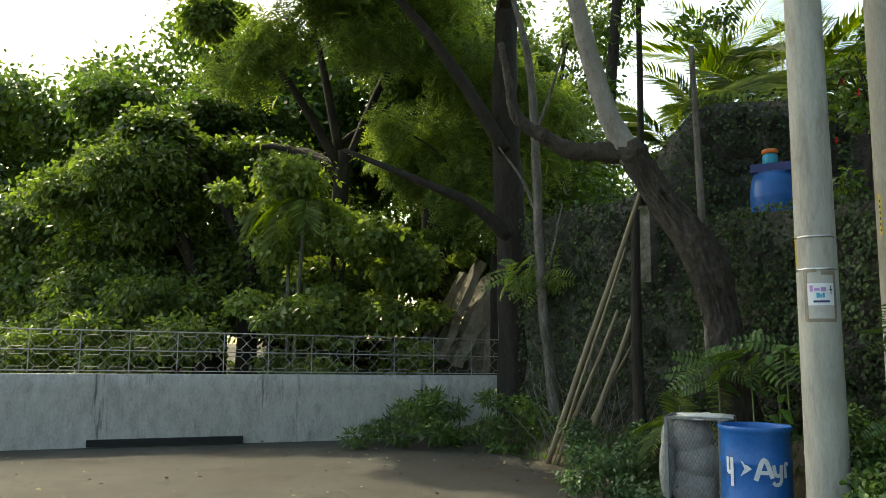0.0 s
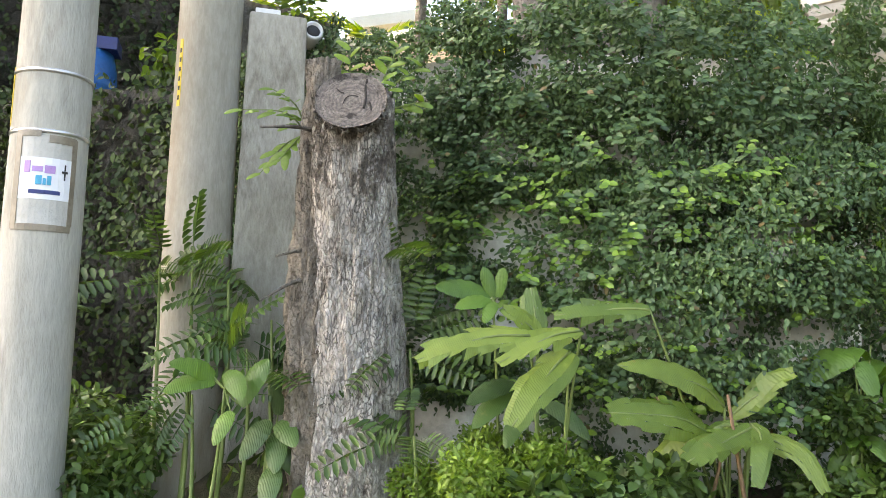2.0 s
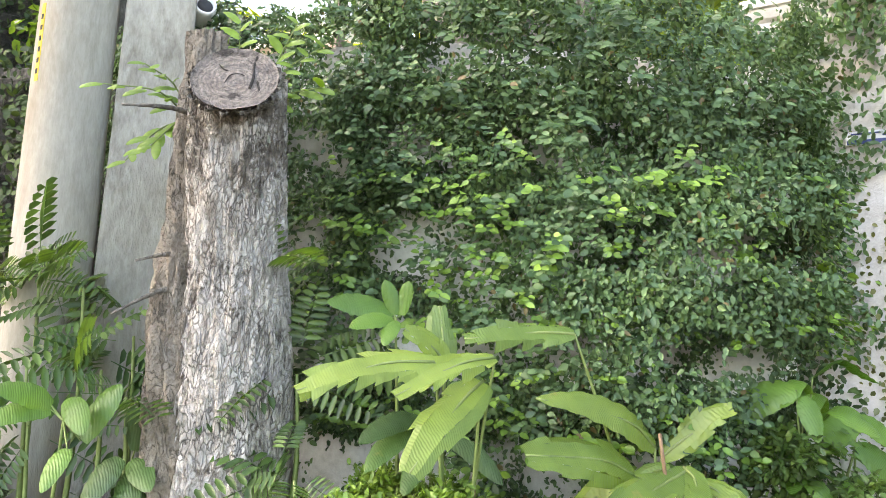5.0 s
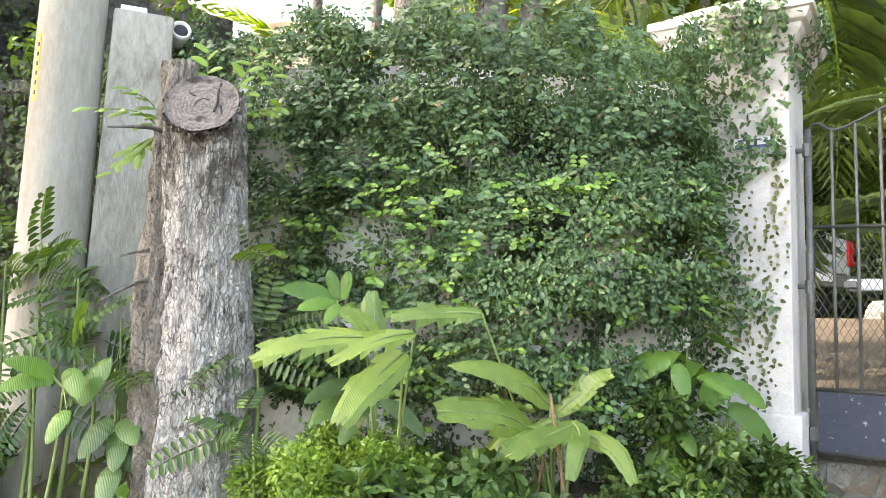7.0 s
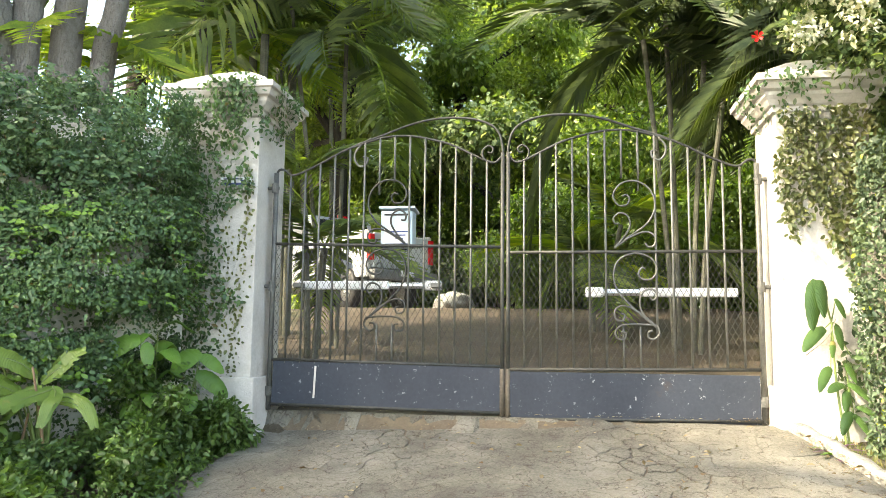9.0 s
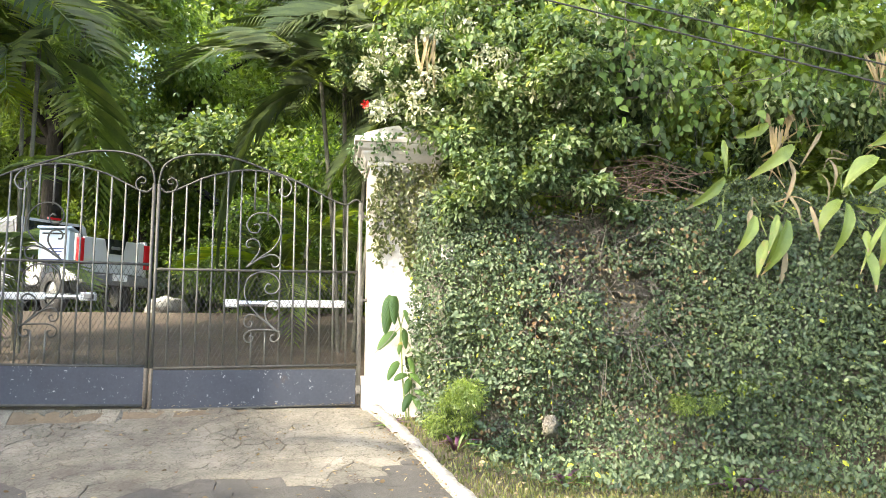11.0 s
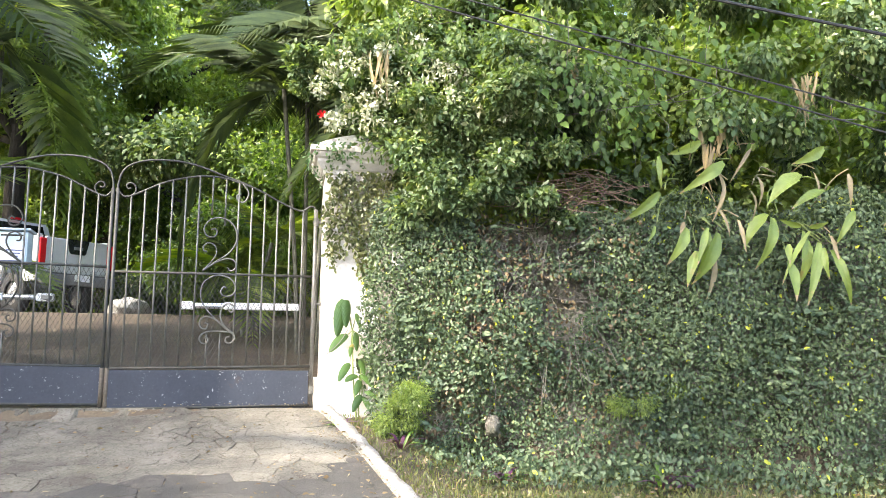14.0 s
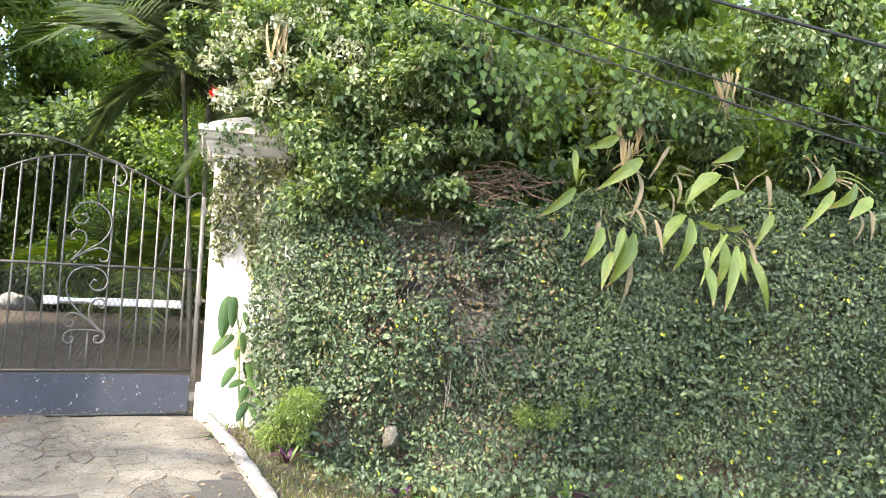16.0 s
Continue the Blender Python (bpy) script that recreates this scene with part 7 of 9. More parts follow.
c, r = blobs(trng, (13.5, 7.5, 4.5), (17.0, 13.0, 10.5), 34, 0.9, 1.6)
grown("bright leafy tree rising behind the parked truck", [(15, 10, 1.6), (15, 10, 4), (15, 10, 6)], (0.25, 0.2, 0.14), c, r, 60000, 0.11, SMALL, M_TREE_SUN, 6, core=7000)
c, r = blobs(trng, (11.0, 9.5, 4.0), (14.0, 12.5, 9.0), 20, 0.7, 1.3)
grown("light green tree between the house and the yard", [(12.5, 11, 1.6), (12.5, 11, 4), (12.5, 11, 6)], (0.2, 0.16, 0.1), c, r, 26000, 0.10, SMALL, M_TREE_SUN, 5, core=3000)
c, r = blobs(trng, (7.4, -0.4, 5.6), (11.0, 3.8, 8.2), 34, 0.5, 0.95)
grown("dark spreading tree shading the palms", [(10.6, -0.9, 1.4), (10.5, -0.7, 4.0), (10.0, 0.6, 6.2)], (0.13, 0.11, 0.08), c, r, 26000, 0.11, FAR, M_TREE, 7, core=3000)
# several grey trunks behind the ivy wall
M_TRUNK = bark_plates("grey_brown_bark", (0.27, 0.25, 0.225), (0.13, 0.115, 0.10), (0.05, 0.043, 0.036), (0.18, 0.16, 0.13), 46.0, 0.16, 0.012)
multi = tree_at("cluster of grey tree trunks behind the ivy wall")
for k, (hi, lo, rr) in enumerate((((4.83, 6.58, 4.2), (4.95, 6.6, 3.55), 0.15), ((5.18, 6.44, 4.2), (5.16, 6.5, 3.65), 0.11), ((5.44, 6.33, 4.2), (5.46, 6.4, 3.5), 0.12), ((5.70, 6.12, 4.1), (5.65, 6.18, 3.5), 0.095))):
    lo, hi = Vector(lo), Vector(hi)
    d = (hi - lo) / (hi.z - lo.z)
    limb(multi, "trunk", [lo - d * 0.5 - Vector((0, 0, lo.z - 1.4)), lo, hi, hi + d * 1.6 + Vector((0, 0.15 * (k - 2), 0)), hi + d * 4.5 + Vector((0, 0.5 * (k - 2), 0))], (rr * 1.15, rr * 1.05, rr, rr * 0.85, rr * 0.5), M_TRUNK, 20, 6, 0.06, k)
# Crown above the view, its leaves thickened to shade the yard.
c, r = blobs(trng, (3.6, 5.6, 7.0), (8.5, 10.0, 11.0), 18, 0.8, 1.5)
foliage("crown", trng, c, r, 20000, 0.15, FAR, M_TREE_SUN, multi, "green leafy crown", 0.7, 0.5, 0.4)
for k, (a, b) in enumerate((((5.44, 8.9, 2.0), (5.3, 8.6, 7.0)), ((6.12, 8.75, 2.0), (5.8, 8.4, 6.5)), ((6.26, 8.65, 2.0), (6.12, 8.4, 6.5)))):
    s = tree_at("thin bare grey stem behind the ivy wall", "sapling", "tree", "thin stems")
    limb(s, "trunk", [a, tuple((p + q) / 2 for p, q in zip(a, b)), b], (0.065, 0.055, 0.045), M_BARK, 8)

# flowering shrub over the right-hand pier and wall
c, r = blobs(trng, (5.30, -0.75, 2.80), (5.95, 0.36, 3.55), 26, 0.20, 0.34)
ca, ra = blobs(trng, (5.40, -0.78, 2.22), (5.72, 0.34, 2.85), 34, 0.12, 0.22)
cb, rb = blobs(trng, (5.55, 0.45, 3.22), (6.0, 1.25, 3.62), 14, 0.13, 0.2)
cd, rd = blobs(trng, (5.9, -0.6, 2.7), (6.6, 0.9, 4.1), 20, 0.25, 0.42)
hib = grown("flowering shrub with dusty small leaves spilling over the pier", None, None, c + ca + cb + cd, r + ra + rb + rd, 66000, 0.043, SMALL, M_SHRUB, 0, name="shrub", category="shrub", hang=0.35, shell=0.9)
c, r = blobs(trng, (5.35, -0.7, 2.9), (5.75, 1.0, 3.5), 90, 0.04, 0.09)
foliage("flower_spray", trng, c, r, 2600, 0.034, SMALL, M_BLOSSOM, hib, "pale cream variegated leaf tips and small flowers", 0.8, 0.9, 0.1)
c, r = blobs(trng, (5.55, -6.0, 2.85), (6.3, -0.7, 4.3), 46, 0.25, 0.5)
grown("tangled climbing vines hanging over the wall", None, None, c, r, 36000, 0.052, SMALL, M_SHRUB, 0, name="vine", category="vine", hang=1.0, shell=0.95)
# Dark leaves put the shade under the overhang into colour.
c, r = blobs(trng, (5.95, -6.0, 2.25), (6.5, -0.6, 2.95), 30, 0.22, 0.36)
grown("undergrowth along the wall top, its shade put in dark leaves", None, None, c, r, 13000, 0.06, SMALL, M_IVY_DARK, 0, name="vine", category="vine", hang=0.7, shell=0.7)
c, r = blobs(trng, (6.2, -6.0, 3.6), (7.6, 0.9, 6.2), 30, 0.4, 0.8)
grown("bright vine-clad shrubs above the wall", None, None, c, r, 20000, 0.09, SMALL, M_TREE_SUN, 0, name="vine", category="vine", hang=0.8)


def leaf_curtain(rng, n, y0, y1, z0, z1, x0, x1, size, material, label):
    """Heart-shaped vine leaves hanging point down in loose strings."""
    strings = max(1, n // 14)
    P = []
    for k in range(strings):
        y, x = rng.uniform(y0, y1), rng.uniform(x0, x1)
        z, foot = rng.uniform(z0 + 0.3, z1), rng.uniform(z0, z0 + 0.5 * (z1 - z0))
        while z > foot and len(P) < n:
            y += rng.normal() * 0.03
            x += rng.normal() * 0.025
            z -= rng.uniform(0.03, 0.09)
            P.append((x, y, z))
    P = np.array(P)
    m = len(P)
    t = empty("vine", Matrix(), label, "vine")
    for k in range(0, m - 12, max(12, m // 26)):
        path = [tuple(q) for q in P[k:k + 8:2] if q[2] <= P[k][2]]
        if len(path) > 2:
            limb(t, "stem", path, (0.003, 0.0025, 0.002), M_BARK, 4, 2, 0.0)
    Y = rng.normal(size=(m, 3)) * 0.4 + np.array((-0.3, 0, -0.9))
    N = rng.normal(size=(m, 3)) * 0.6 + np.array((-0.8, 0.1, 0.6))
    leaves("vine_leaf", P, Y, N, size * rng.uniform(0.55, 1.25, m), OVATE, material, t)
    return t


leaf_curtain(trng, 900, -1.75, -0.55, 2.70, 3.75, 5.30, 5.65, 0.072, M_HEARTLEAF, "curtain of heart-shaped vine leaves over the wall")
leaf_curtain(trng, 420, -0.6, 1.0, 3.15, 3.9, 5.35, 5.7, 0.065, M_HEARTLEAF, "heart-shaped vine leaves climbing above the pier")
leaf_curtain(trng, 900, -4.6, -1.7, 2.65, 3.9, 5.40, 5.8, 0.062, M_HEARTLEAF, "trailing vine leaves above the hanging strap plants")
# The hollow's shade is coloured into these leaves.
leaf_curtain(trng, 260, -1.5, -0.5, 2.45, 3.05, 5.55, 5.80, 0.06, M_IVY_DARK, "vine leaves in the hollow above the wall, coloured dark for shade")

# ---------------------------------------------------------------- broad-leaved plants


def blade(path, width, torn=0.0, seed=0, fold=0.25, twist=0.0, taper=0.35, face=None):
    """A broad leaf on a curved midrib; torn leaves split between the veins into teeth."""
    r = random.Random(seed)
    p = smooth_path(path, 7)
    n = len(p)
    bm = bmesh.new()

    def across(i):
        t = i / (n - 1)
        d = (p[min(i + 1, n - 1)] - p[max(i - 1, 0)]).normalized()
        side = d.cross(Vector((0, 0, 1)))
        side = side.normalized() if side.length > 0.05 else Vector((1, 0, 0))
        side = Matrix.Rotation(twist, 3, d) @ side
        if face is not None:
            side = d.cross((face - d * face.dot(d)).normalized()).normalized()
        up = side.cross(d).normalized()
        w = width * max(0.02, math.sin(math.pi * min(1, 0.06 + (0.94 if torn < 0.25 else 0.88) * t)) ** (0.55 if torn < 0.25 else 0.4)) * (1 - taper * t)
        return d, side, up, w

    def spot(i, s, ahead=0.0, curl=0.0):
        d, side, up, w = across(i)
        return p[i] + side * w * s + up * (fold * w * abs(s) * (0.7 + 0.3 * math.sin(i * 1.9))) - up * ((0.35 + curl) * w * abs(s) ** 2) + d * ahead * w

    prev = None
    for i in range(n):
        row = [bm.verts.new(spot(i, s)) for s in ((-0.55, 0, 0.55) if torn > 0.1 else (-1, -0.5, 0, 0.5, 1))]
        if prev:
            for k in range(len(row) - 1):
                bm.faces.new((prev[k], prev[k + 1], row[k + 1], row[k]))
        prev = row
    if torn > 0.1:
        # every vein carries its own tooth
        for s in (-1, 1):
            i = 0
            while i < n - 1:
                j = min(n - 1, i + (r.choice((3, 3, 4, 5)) if torn > 0.5 else r.choice((6, 8, 9))))
                out0, out1 = 1 - r.uniform(0.1, 0.4) * torn, 1 + r.uniform(0.0, 0.22) * torn
                lean, curl = r.uniform(0.05, 0.4), r.uniform(-0.5, 0.45) * torn
                steps = [(i + (j - i) * q / 3, out0 + (out1 - out0) * q / 3 + r.uniform(-0.03, 0.03)) for q in range(4)]
                inner = [bm.verts.new(spot(round(a), 0.55 * s)) for a, b in steps]
                outer = [bm.verts.new(spot(round(a), s * b, 0.05 + lean * (a - i) / max(1, j - i), curl)) for a, b in steps]
                for q in range(3):
                    if round(steps[q][0]) != round(steps[q + 1][0]):
                        f = (inner[q], outer[q], outer[q + 1], inner[q + 1])
                        bm.faces.new(f if s > 0 else f[::-1])
                i = j
    return bm


def stalk(parent, path, r, material=None):
    return limb(parent, "stalk", path, (r, r * 0.8, r * 0.6), material or M_WEED, 6, 4, 0.0)


def leaf_veined(name, dark, light, thin):
    """Leaf with fine ribs across the blade."""
    m, nt, p = shader(name, 0.36)
    g = nt.nodes.new("ShaderNodeObjectInfo")
    base = ramp(nt, g.outputs["Random"], [(0.0, dark), (1.0, light)])
    n = noise_of(nt, 9.0, 5)
    col = blend(nt, base, ramp(nt, n, [(0.3, (0.75, 0.78, 0.7)), (0.7, (1.2, 1.15, 1.05))]), 0.8, 'MULTIPLY')
    edge = noise_of(nt, 3.5, 5)
    col = blend(nt, col, (0.32, 0.26, 0.10), ramp(nt, edge, [(0.66, (0, 0, 0)), (0.72, (1, 1, 1))]))
    nt.links.new(col, p.inputs["Base Color"])
    w = node(nt, "ShaderNodeTexWave", Scale=46.0, Distortion=2.5)
    nt.links.new(coords(nt), w.inputs["Vector"])
    relief(nt, p, w.outputs["Fac"], 0.35, 0.003)
    t = nt.nodes.new("ShaderNodeBsdfTranslucent")
    nt.links.new(blend(nt, col, (1.6, 1.6, 0.5), 1.0, 'MULTIPLY'), t.inputs[0])
    mix = nt.nodes.new("ShaderNodeMixShader")
    mix.inputs[0].default_value = thin
    nt.links.new(p.outputs[0], mix.inputs[1]), nt.links.new(t.outputs[0], mix.inputs[2])
    nt.links.new(mix.outputs[0], nt.nodes["Material Output"].inputs[0])
    return m


M_HELI = leaf_veined("torn_heliconia_leaf", (0.11, 0.19, 0.042), (0.225, 0.315, 0.07), 0.35)
M_STRAP = leaf_veined("strap_leaf", (0.15, 0.215, 0.05), (0.235, 0.31, 0.085), 0.3)
M_PLANT = leaf_veined("soft_plant_leaf", (0.07, 0.16, 0.03), (0.14, 0.27, 0.05), 0.35)
M_PLANT_DEEP = leaf_veined("deep_green_shaded_leaf", (0.04, 0.085, 0.03), (0.09, 0.17, 0.05), 0.25)
M_STALK = surface("green_stalk", (0.10, 0.15, 0.04), (0.16, 0.22, 0.06), (0.22, 0.27, 0.09), 6, 40, 0.6)

M_BROWN_STALK = surface("brown_stalk", (0.12, 0.07, 0.04), (0.22, 0.13, 0.075), (0.32, 0.21, 0.13), 8, 60, 0.8)
heli = empty("heliconia", Matrix(), "torn broad-leaved heliconia growing before the ivy", "plant", "broad-leaved plants")
TO_ROAD = Vector((-0.62, -0.58, 0.62))
HEL = [  # stalk foot, midrib of the blade, half width, tears
    ((3.40, 4.78, 0.75), [(3.24, 4.67, 1.36), (3.10, 4.73, 1.35), (2.97, 4.77, 1.32), (2.87, 4.80, 1.27)], 0.052, 1.0),
    ((3.42, 4.72, 0.75), [(3.37, 4.56, 1.38), (3.25, 4.57, 1.36), (3.14, 4.58, 1.32), (3.04, 4.59, 1.27)], 0.038, 1.0),
    ((3.42, 4.70, 0.75), [(3.35, 4.59, 1.31), (3.25, 4.57, 1.25), (3.15, 4.56, 1.18), (3.06, 4.54, 1.08)], 0.060, 0.35),
    ((3.92, 4.45, 0.80), [(3.61, 4.47, 1.46), (3.52, 4.53, 1.46), (3.43, 4.58, 1.45), (3.33, 4.65, 1.43)], 0.042, 1.0),
    ((3.93, 4.40, 0.75), [(3.88, 4.37, 1.13), (3.76, 4.39, 1.21), (3.62, 4.44, 1.26), (3.47, 4.49, 1.27)], 0.045, 0.0),
    ((3.92, 4.40, 0.75), [(3.80, 4.39, 1.05), (3.66, 4.40, 1.10), (3.52, 4.43, 1.12), (3.39, 4.45, 1.12)], 0.068, 0.3),
    ((3.94, 4.40, 0.75), [(3.90, 4.36, 1.10), (3.93, 4.30, 1.16), (3.96, 4.24, 1.23), (4.00, 4.18, 1.26)], 0.040, 0.6),
    ((3.94, 4.36, 0.75), [(3.91, 4.28, 1.07), (3.79, 4.28, 1.04), (3.66, 4.28, 1.02), (3.55, 4.27, 0.98)], 0.058, 0.9),
    ((3.94, 4.34, 0.75), [(3.91, 4.29, 1.08), (3.88, 4.23, 1.04), (3.82, 4.19, 1.00), (3.76, 4.17, 0.90)], 0.034, 0.2),
    ((3.94, 4.34, 0.75), [(3.93, 4.30, 1.02), (3.97, 4.22, 1.02), (3.99, 4.14, 0.98), (4.00, 4.08, 0.88)], 0.036, 0.3),
    ((3.40, 4.80, 0.75), [(3.33, 4.73, 1.34), (3.33, 4.74, 1.41), (3.32, 4.76, 1.47), (3.33, 4.77, 1.53)], 0.036, 0.2),
    ((3.90, 4.36, 0.75), [(3.83, 4.40, 1.05), (3.77, 4.44, 1.02), (3.72, 4.52, 0.91), (3.70, 4.58, 0.76)], 0.055, 0.2),
    ((3.92, 4.34, 0.75), [(3.86, 4.30, 1.07), (3.82, 4.35, 1.05), (3.76, 4.44, 0.94), (3.72, 4.52, 0.84)], 0.036, 0.25),
    ((3.38, 4.78, 0.75), [(3.30, 4.70, 1.33), (3.27, 4.70, 1.39), (3.22, 4.71, 1.43), (3.17, 4.73, 1.45)], 0.034, 0.0),
]
for k, (foot, rib, w, torn) in enumerate(HEL):
    part("leaf", blade(rib, w * 1.32, max(torn, 0.3 if k != 4 else 0.0), k, 0.3, 0, 0.3, TO_ROAD), M_HELI, heli, "torn yellow-green leaf" if torn > 0.5 else "", smooth=True)
    stalk(heli, [foot, tuple((a + b) / 2 + (0.03 if i == 2 else 0) for i, (a, b) in enumerate(zip(foot, rib[0]))), rib[0]], 0.007, M_STALK)
    stalk(heli, [rib[0], rib[1], rib[-1]], 0.005, M_STALK)
for a, b in (((3.89, 4.28, 0.70), (3.80, 4.30, 1.18)), ((3.82, 4.40, 0.70), (3.84, 4.36, 0.95)), ((3.45, 4.72, 0.72), (3.40, 4.66, 1.0)), ((3.62, 4.50, 0.70), (3.60, 4.52, 0.9))):
    stalk(heli, [a, tuple((p + q) / 2 + 0.01 for p, q in zip(a, b)), b], 0.009, M_BROWN_STALK)


def leaf_spray(label, foot, ribs, half, material, droop=0.0):
    """A stem with a few large leaves, each along its own midrib from stalk to tip."""
    t = empty("plant", Matrix(), label, "plant", "broad-leaved plants")
    hub = Vector((0, 0, 0))
    for a, b in ribs:
        hub += Vector(a) / len(ribs)
    limb(t, "stem", [foot, tuple((p + q) / 2 + 0.015 for p, q in zip(foot, hub)), tuple(hub)], (0.008, 0.006, 0.004), M_STALK, 6, 4, 0.0)
    for k, (a, b) in enumerate(ribs):
        a, b = Vector(a), Vector(b)
        bow = Vector((0, 0, 0.10 * (b - a).length))
        part("leaf", blade([a, a.lerp(b, 0.35) + bow, a.lerp(b, 0.7) + bow * 0.8, b], half * (b - a).length, 0, k, 0.2, 0, 0.2, TO_ROAD), material, t, smooth=True)
        stalk(t, [tuple(hub), tuple((hub + a) / 2), tuple(a)], 0.004, M_STALK)
    return t


def leafy_stem(label, base, tip, n, size, material, seed, droop=0.4, name="plant", group="", spread=1.0):
    r = random.Random(seed)
    t = empty(name, Matrix(), label, "plant", group)
    base, tip = Vector(base), Vector(tip)
    bend = (tip - base).orthogonal().normalized() * 0.06
    limb(t, "stem", [base, base.lerp(tip, 0.5) + bend, tip], (0.007, 0.005, 0.003), M_STALK, 6, 4, 0.0)
    for k in range(n):
        u = 0.25 + 0.75 * k / max(1, n - 1)
        p = base.lerp(tip, u) + bend * (1 - abs(2 * u - 1))
        a = k * 2.4 + r.uniform(-0.4, 0.4)
        s = size * r.uniform(0.7, 1.15)
        o = Vector((math.cos(a), math.sin(a), r.uniform(0.0, 0.5) * (1.2 - droop))) * spread
        rib = [p, p + o * s * 0.4 + Vector((0, 0, 0.04)), p + o * s * 0.75 + Vector((0, 0, -droop * s * 0.25)), p + o * s - Vector((0, 0, droop * s * 0.75))]
        part("leaf", blade(rib, s * 0.2, 0, seed + k, 0.25, r.uniform(-0.3, 0.3)), material, t, smooth=True)
    return t


leafy_stem("tall soft green weed with broad pointed leaves", (4.44, 4.16, 0.62), (4.42, 4.13, 1.36), 11, 0.24, M_PLANT, 3)
leaf_spray("pale green sapling with large oval leaves by the pole", (2.46, 5.55, 0.6), [((2.45, 5.50, 1.18), (2.28, 5.49, 1.23)), ((2.45, 5.50, 1.17), (2.27, 5.50, 1.13)), ((2.48, 5.47, 1.20), (2.50, 5.34, 1.11)), ((2.53, 5.45, 1.08), (2.62, 5.41, 1.25)), ((2.47, 5.37, 1.07), (2.40, 5.32, 0.96))], 0.26, M_PLANT)
leaf_spray("dark green sapling with oval leaves beside the stump", (2.68, 5.5, 0.6), [((2.73, 5.56, 1.03), (2.71, 5.55, 1.17)), ((2.68, 5.46, 1.01), (2.70, 5.32, 0.94)), ((2.69, 5.47, 0.98), (2.65, 5.38, 0.84)), ((2.66, 5.48, 1.02), (2.55, 5.46, 0.88)), ((2.68, 5.44, 0.92), (2.78, 5.36, 0.80)), ((2.66, 5.42, 0.86), (2.60, 5.34, 0.72))], 0.28, M_PLANT_DEEP)
leaf_spray("mid green plant with spread leaflets before the ivy", (3.35, 4.95, 0.75), [((3.27, 4.93, 1.49), (3.09, 5.03, 1.53)), ((3.26, 4.90, 1.48), (3.10, 4.91, 1.45)), ((3.28, 4.93, 1.50), (3.25, 4.95, 1.61)), ((3.30, 4.92, 1.50), (3.31, 4.90, 1.61)), ((3.26, 4.89, 1.48), (3.18, 4.84, 1.40))], 0.24, M_PLANT)
leaf_spray("dark broad-leaved weed under the heliconia", (3.40, 4.85, 0.75), [((3.36, 4.86, 1.18), (3.10, 4.83, 1.12)), ((3.36, 4.87, 1.16), (3.12, 4.82, 1.04)), ((3.38, 4.84, 1.10), (3.2, 4.74, 0.98)), ((3.42, 4.80, 1.12), (3.52, 4.66, 1.0))], 0.17, M_PLANT_DEEP)
leaf_spray("tall green weed with a large folded leaf by the pier", (4.72, 4.22, 0.68), [((4.74, 4.12, 1.25), (4.54, 4.13, 1.12)), ((4.74, 4.12, 1.22), (4.84, 4.02, 1.12)), ((4.72, 4.12, 1.12), (4.86, 4.0, 0.98)), ((4.70, 4.14, 1.02), (4.58, 4.04, 0.90)), ((4.72, 4.12, 0.95), (4.82, 4.02, 0.82))], 0.27, M_PLANT)


def shoots(label, base, tips, leaf, seed):
    """Thin whippy shoots with small limp leaves set along both sides."""
    r = random.Random(seed)
    t = empty("stump_shoots", Matrix(), label, "plant")
    for tip in tips:
        a, b = Vector(base), Vector(tip)
        bend = Vector((r.uniform(-0.03, 0.03), r.uniform(-0.03, 0.03), 0.04))
        path = [a, a.lerp(b, 0.5) + bend, b]
        limb(t, "shoot", path, (0.004, 0.003, 0.002), M_STALK, 5, 4, 0.0)
        for k in range(9):
            u = 0.25 + 0.75 * k / 8
            p = a.lerp(b, u) + bend * (1 - abs(2 * u - 1))
            side = Vector((0.76, -0.65, 0)) * (1 if k % 2 else -1)
            d = (side * r.uniform(0.5, 1.0) + (b - a).normalized() * 0.6 + Vector((-0.2, -0.2, r.uniform(-0.5, 0.1)))).normalized()
            L = leaf * r.uniform(0.6, 1.15)
            part("leaf", blade([p, p + d * L * 0.4, p + d * L * 0.75 - Vector((0, 0, L * 0.1)), p + d * L - Vector((0, 0, L * 0.25))], L * 0.24, 0, k, 0.2, 0, 0.2, TO_ROAD), M_LIME, t, smooth=True)
    return t


shoots("limp bright shoots sprouting behind the stump top", (2.98, 5.42, 2.15), [(3.18, 5.30, 2.47), (3.16, 5.26, 2.30), (3.10, 5.36, 2.55), (2.92, 5.45, 2.52), (2.86, 5.46, 2.44)], 0.085, 14)
shoots("bright leafy twig shoots beside the post", (2.86, 5.70, 2.20), [(2.50, 5.52, 2.20), (2.66, 5.62, 2.34), (2.70, 5.60, 2.05), (2.62, 5.6, 1.98)], 0.075, 15)
leafy_stem("green sapling growing behind the blue barrel", (1.95, 7.4, 0.5), (1.9, 7.3, 1.5), 9, 0.26, M_PLANT, 9)
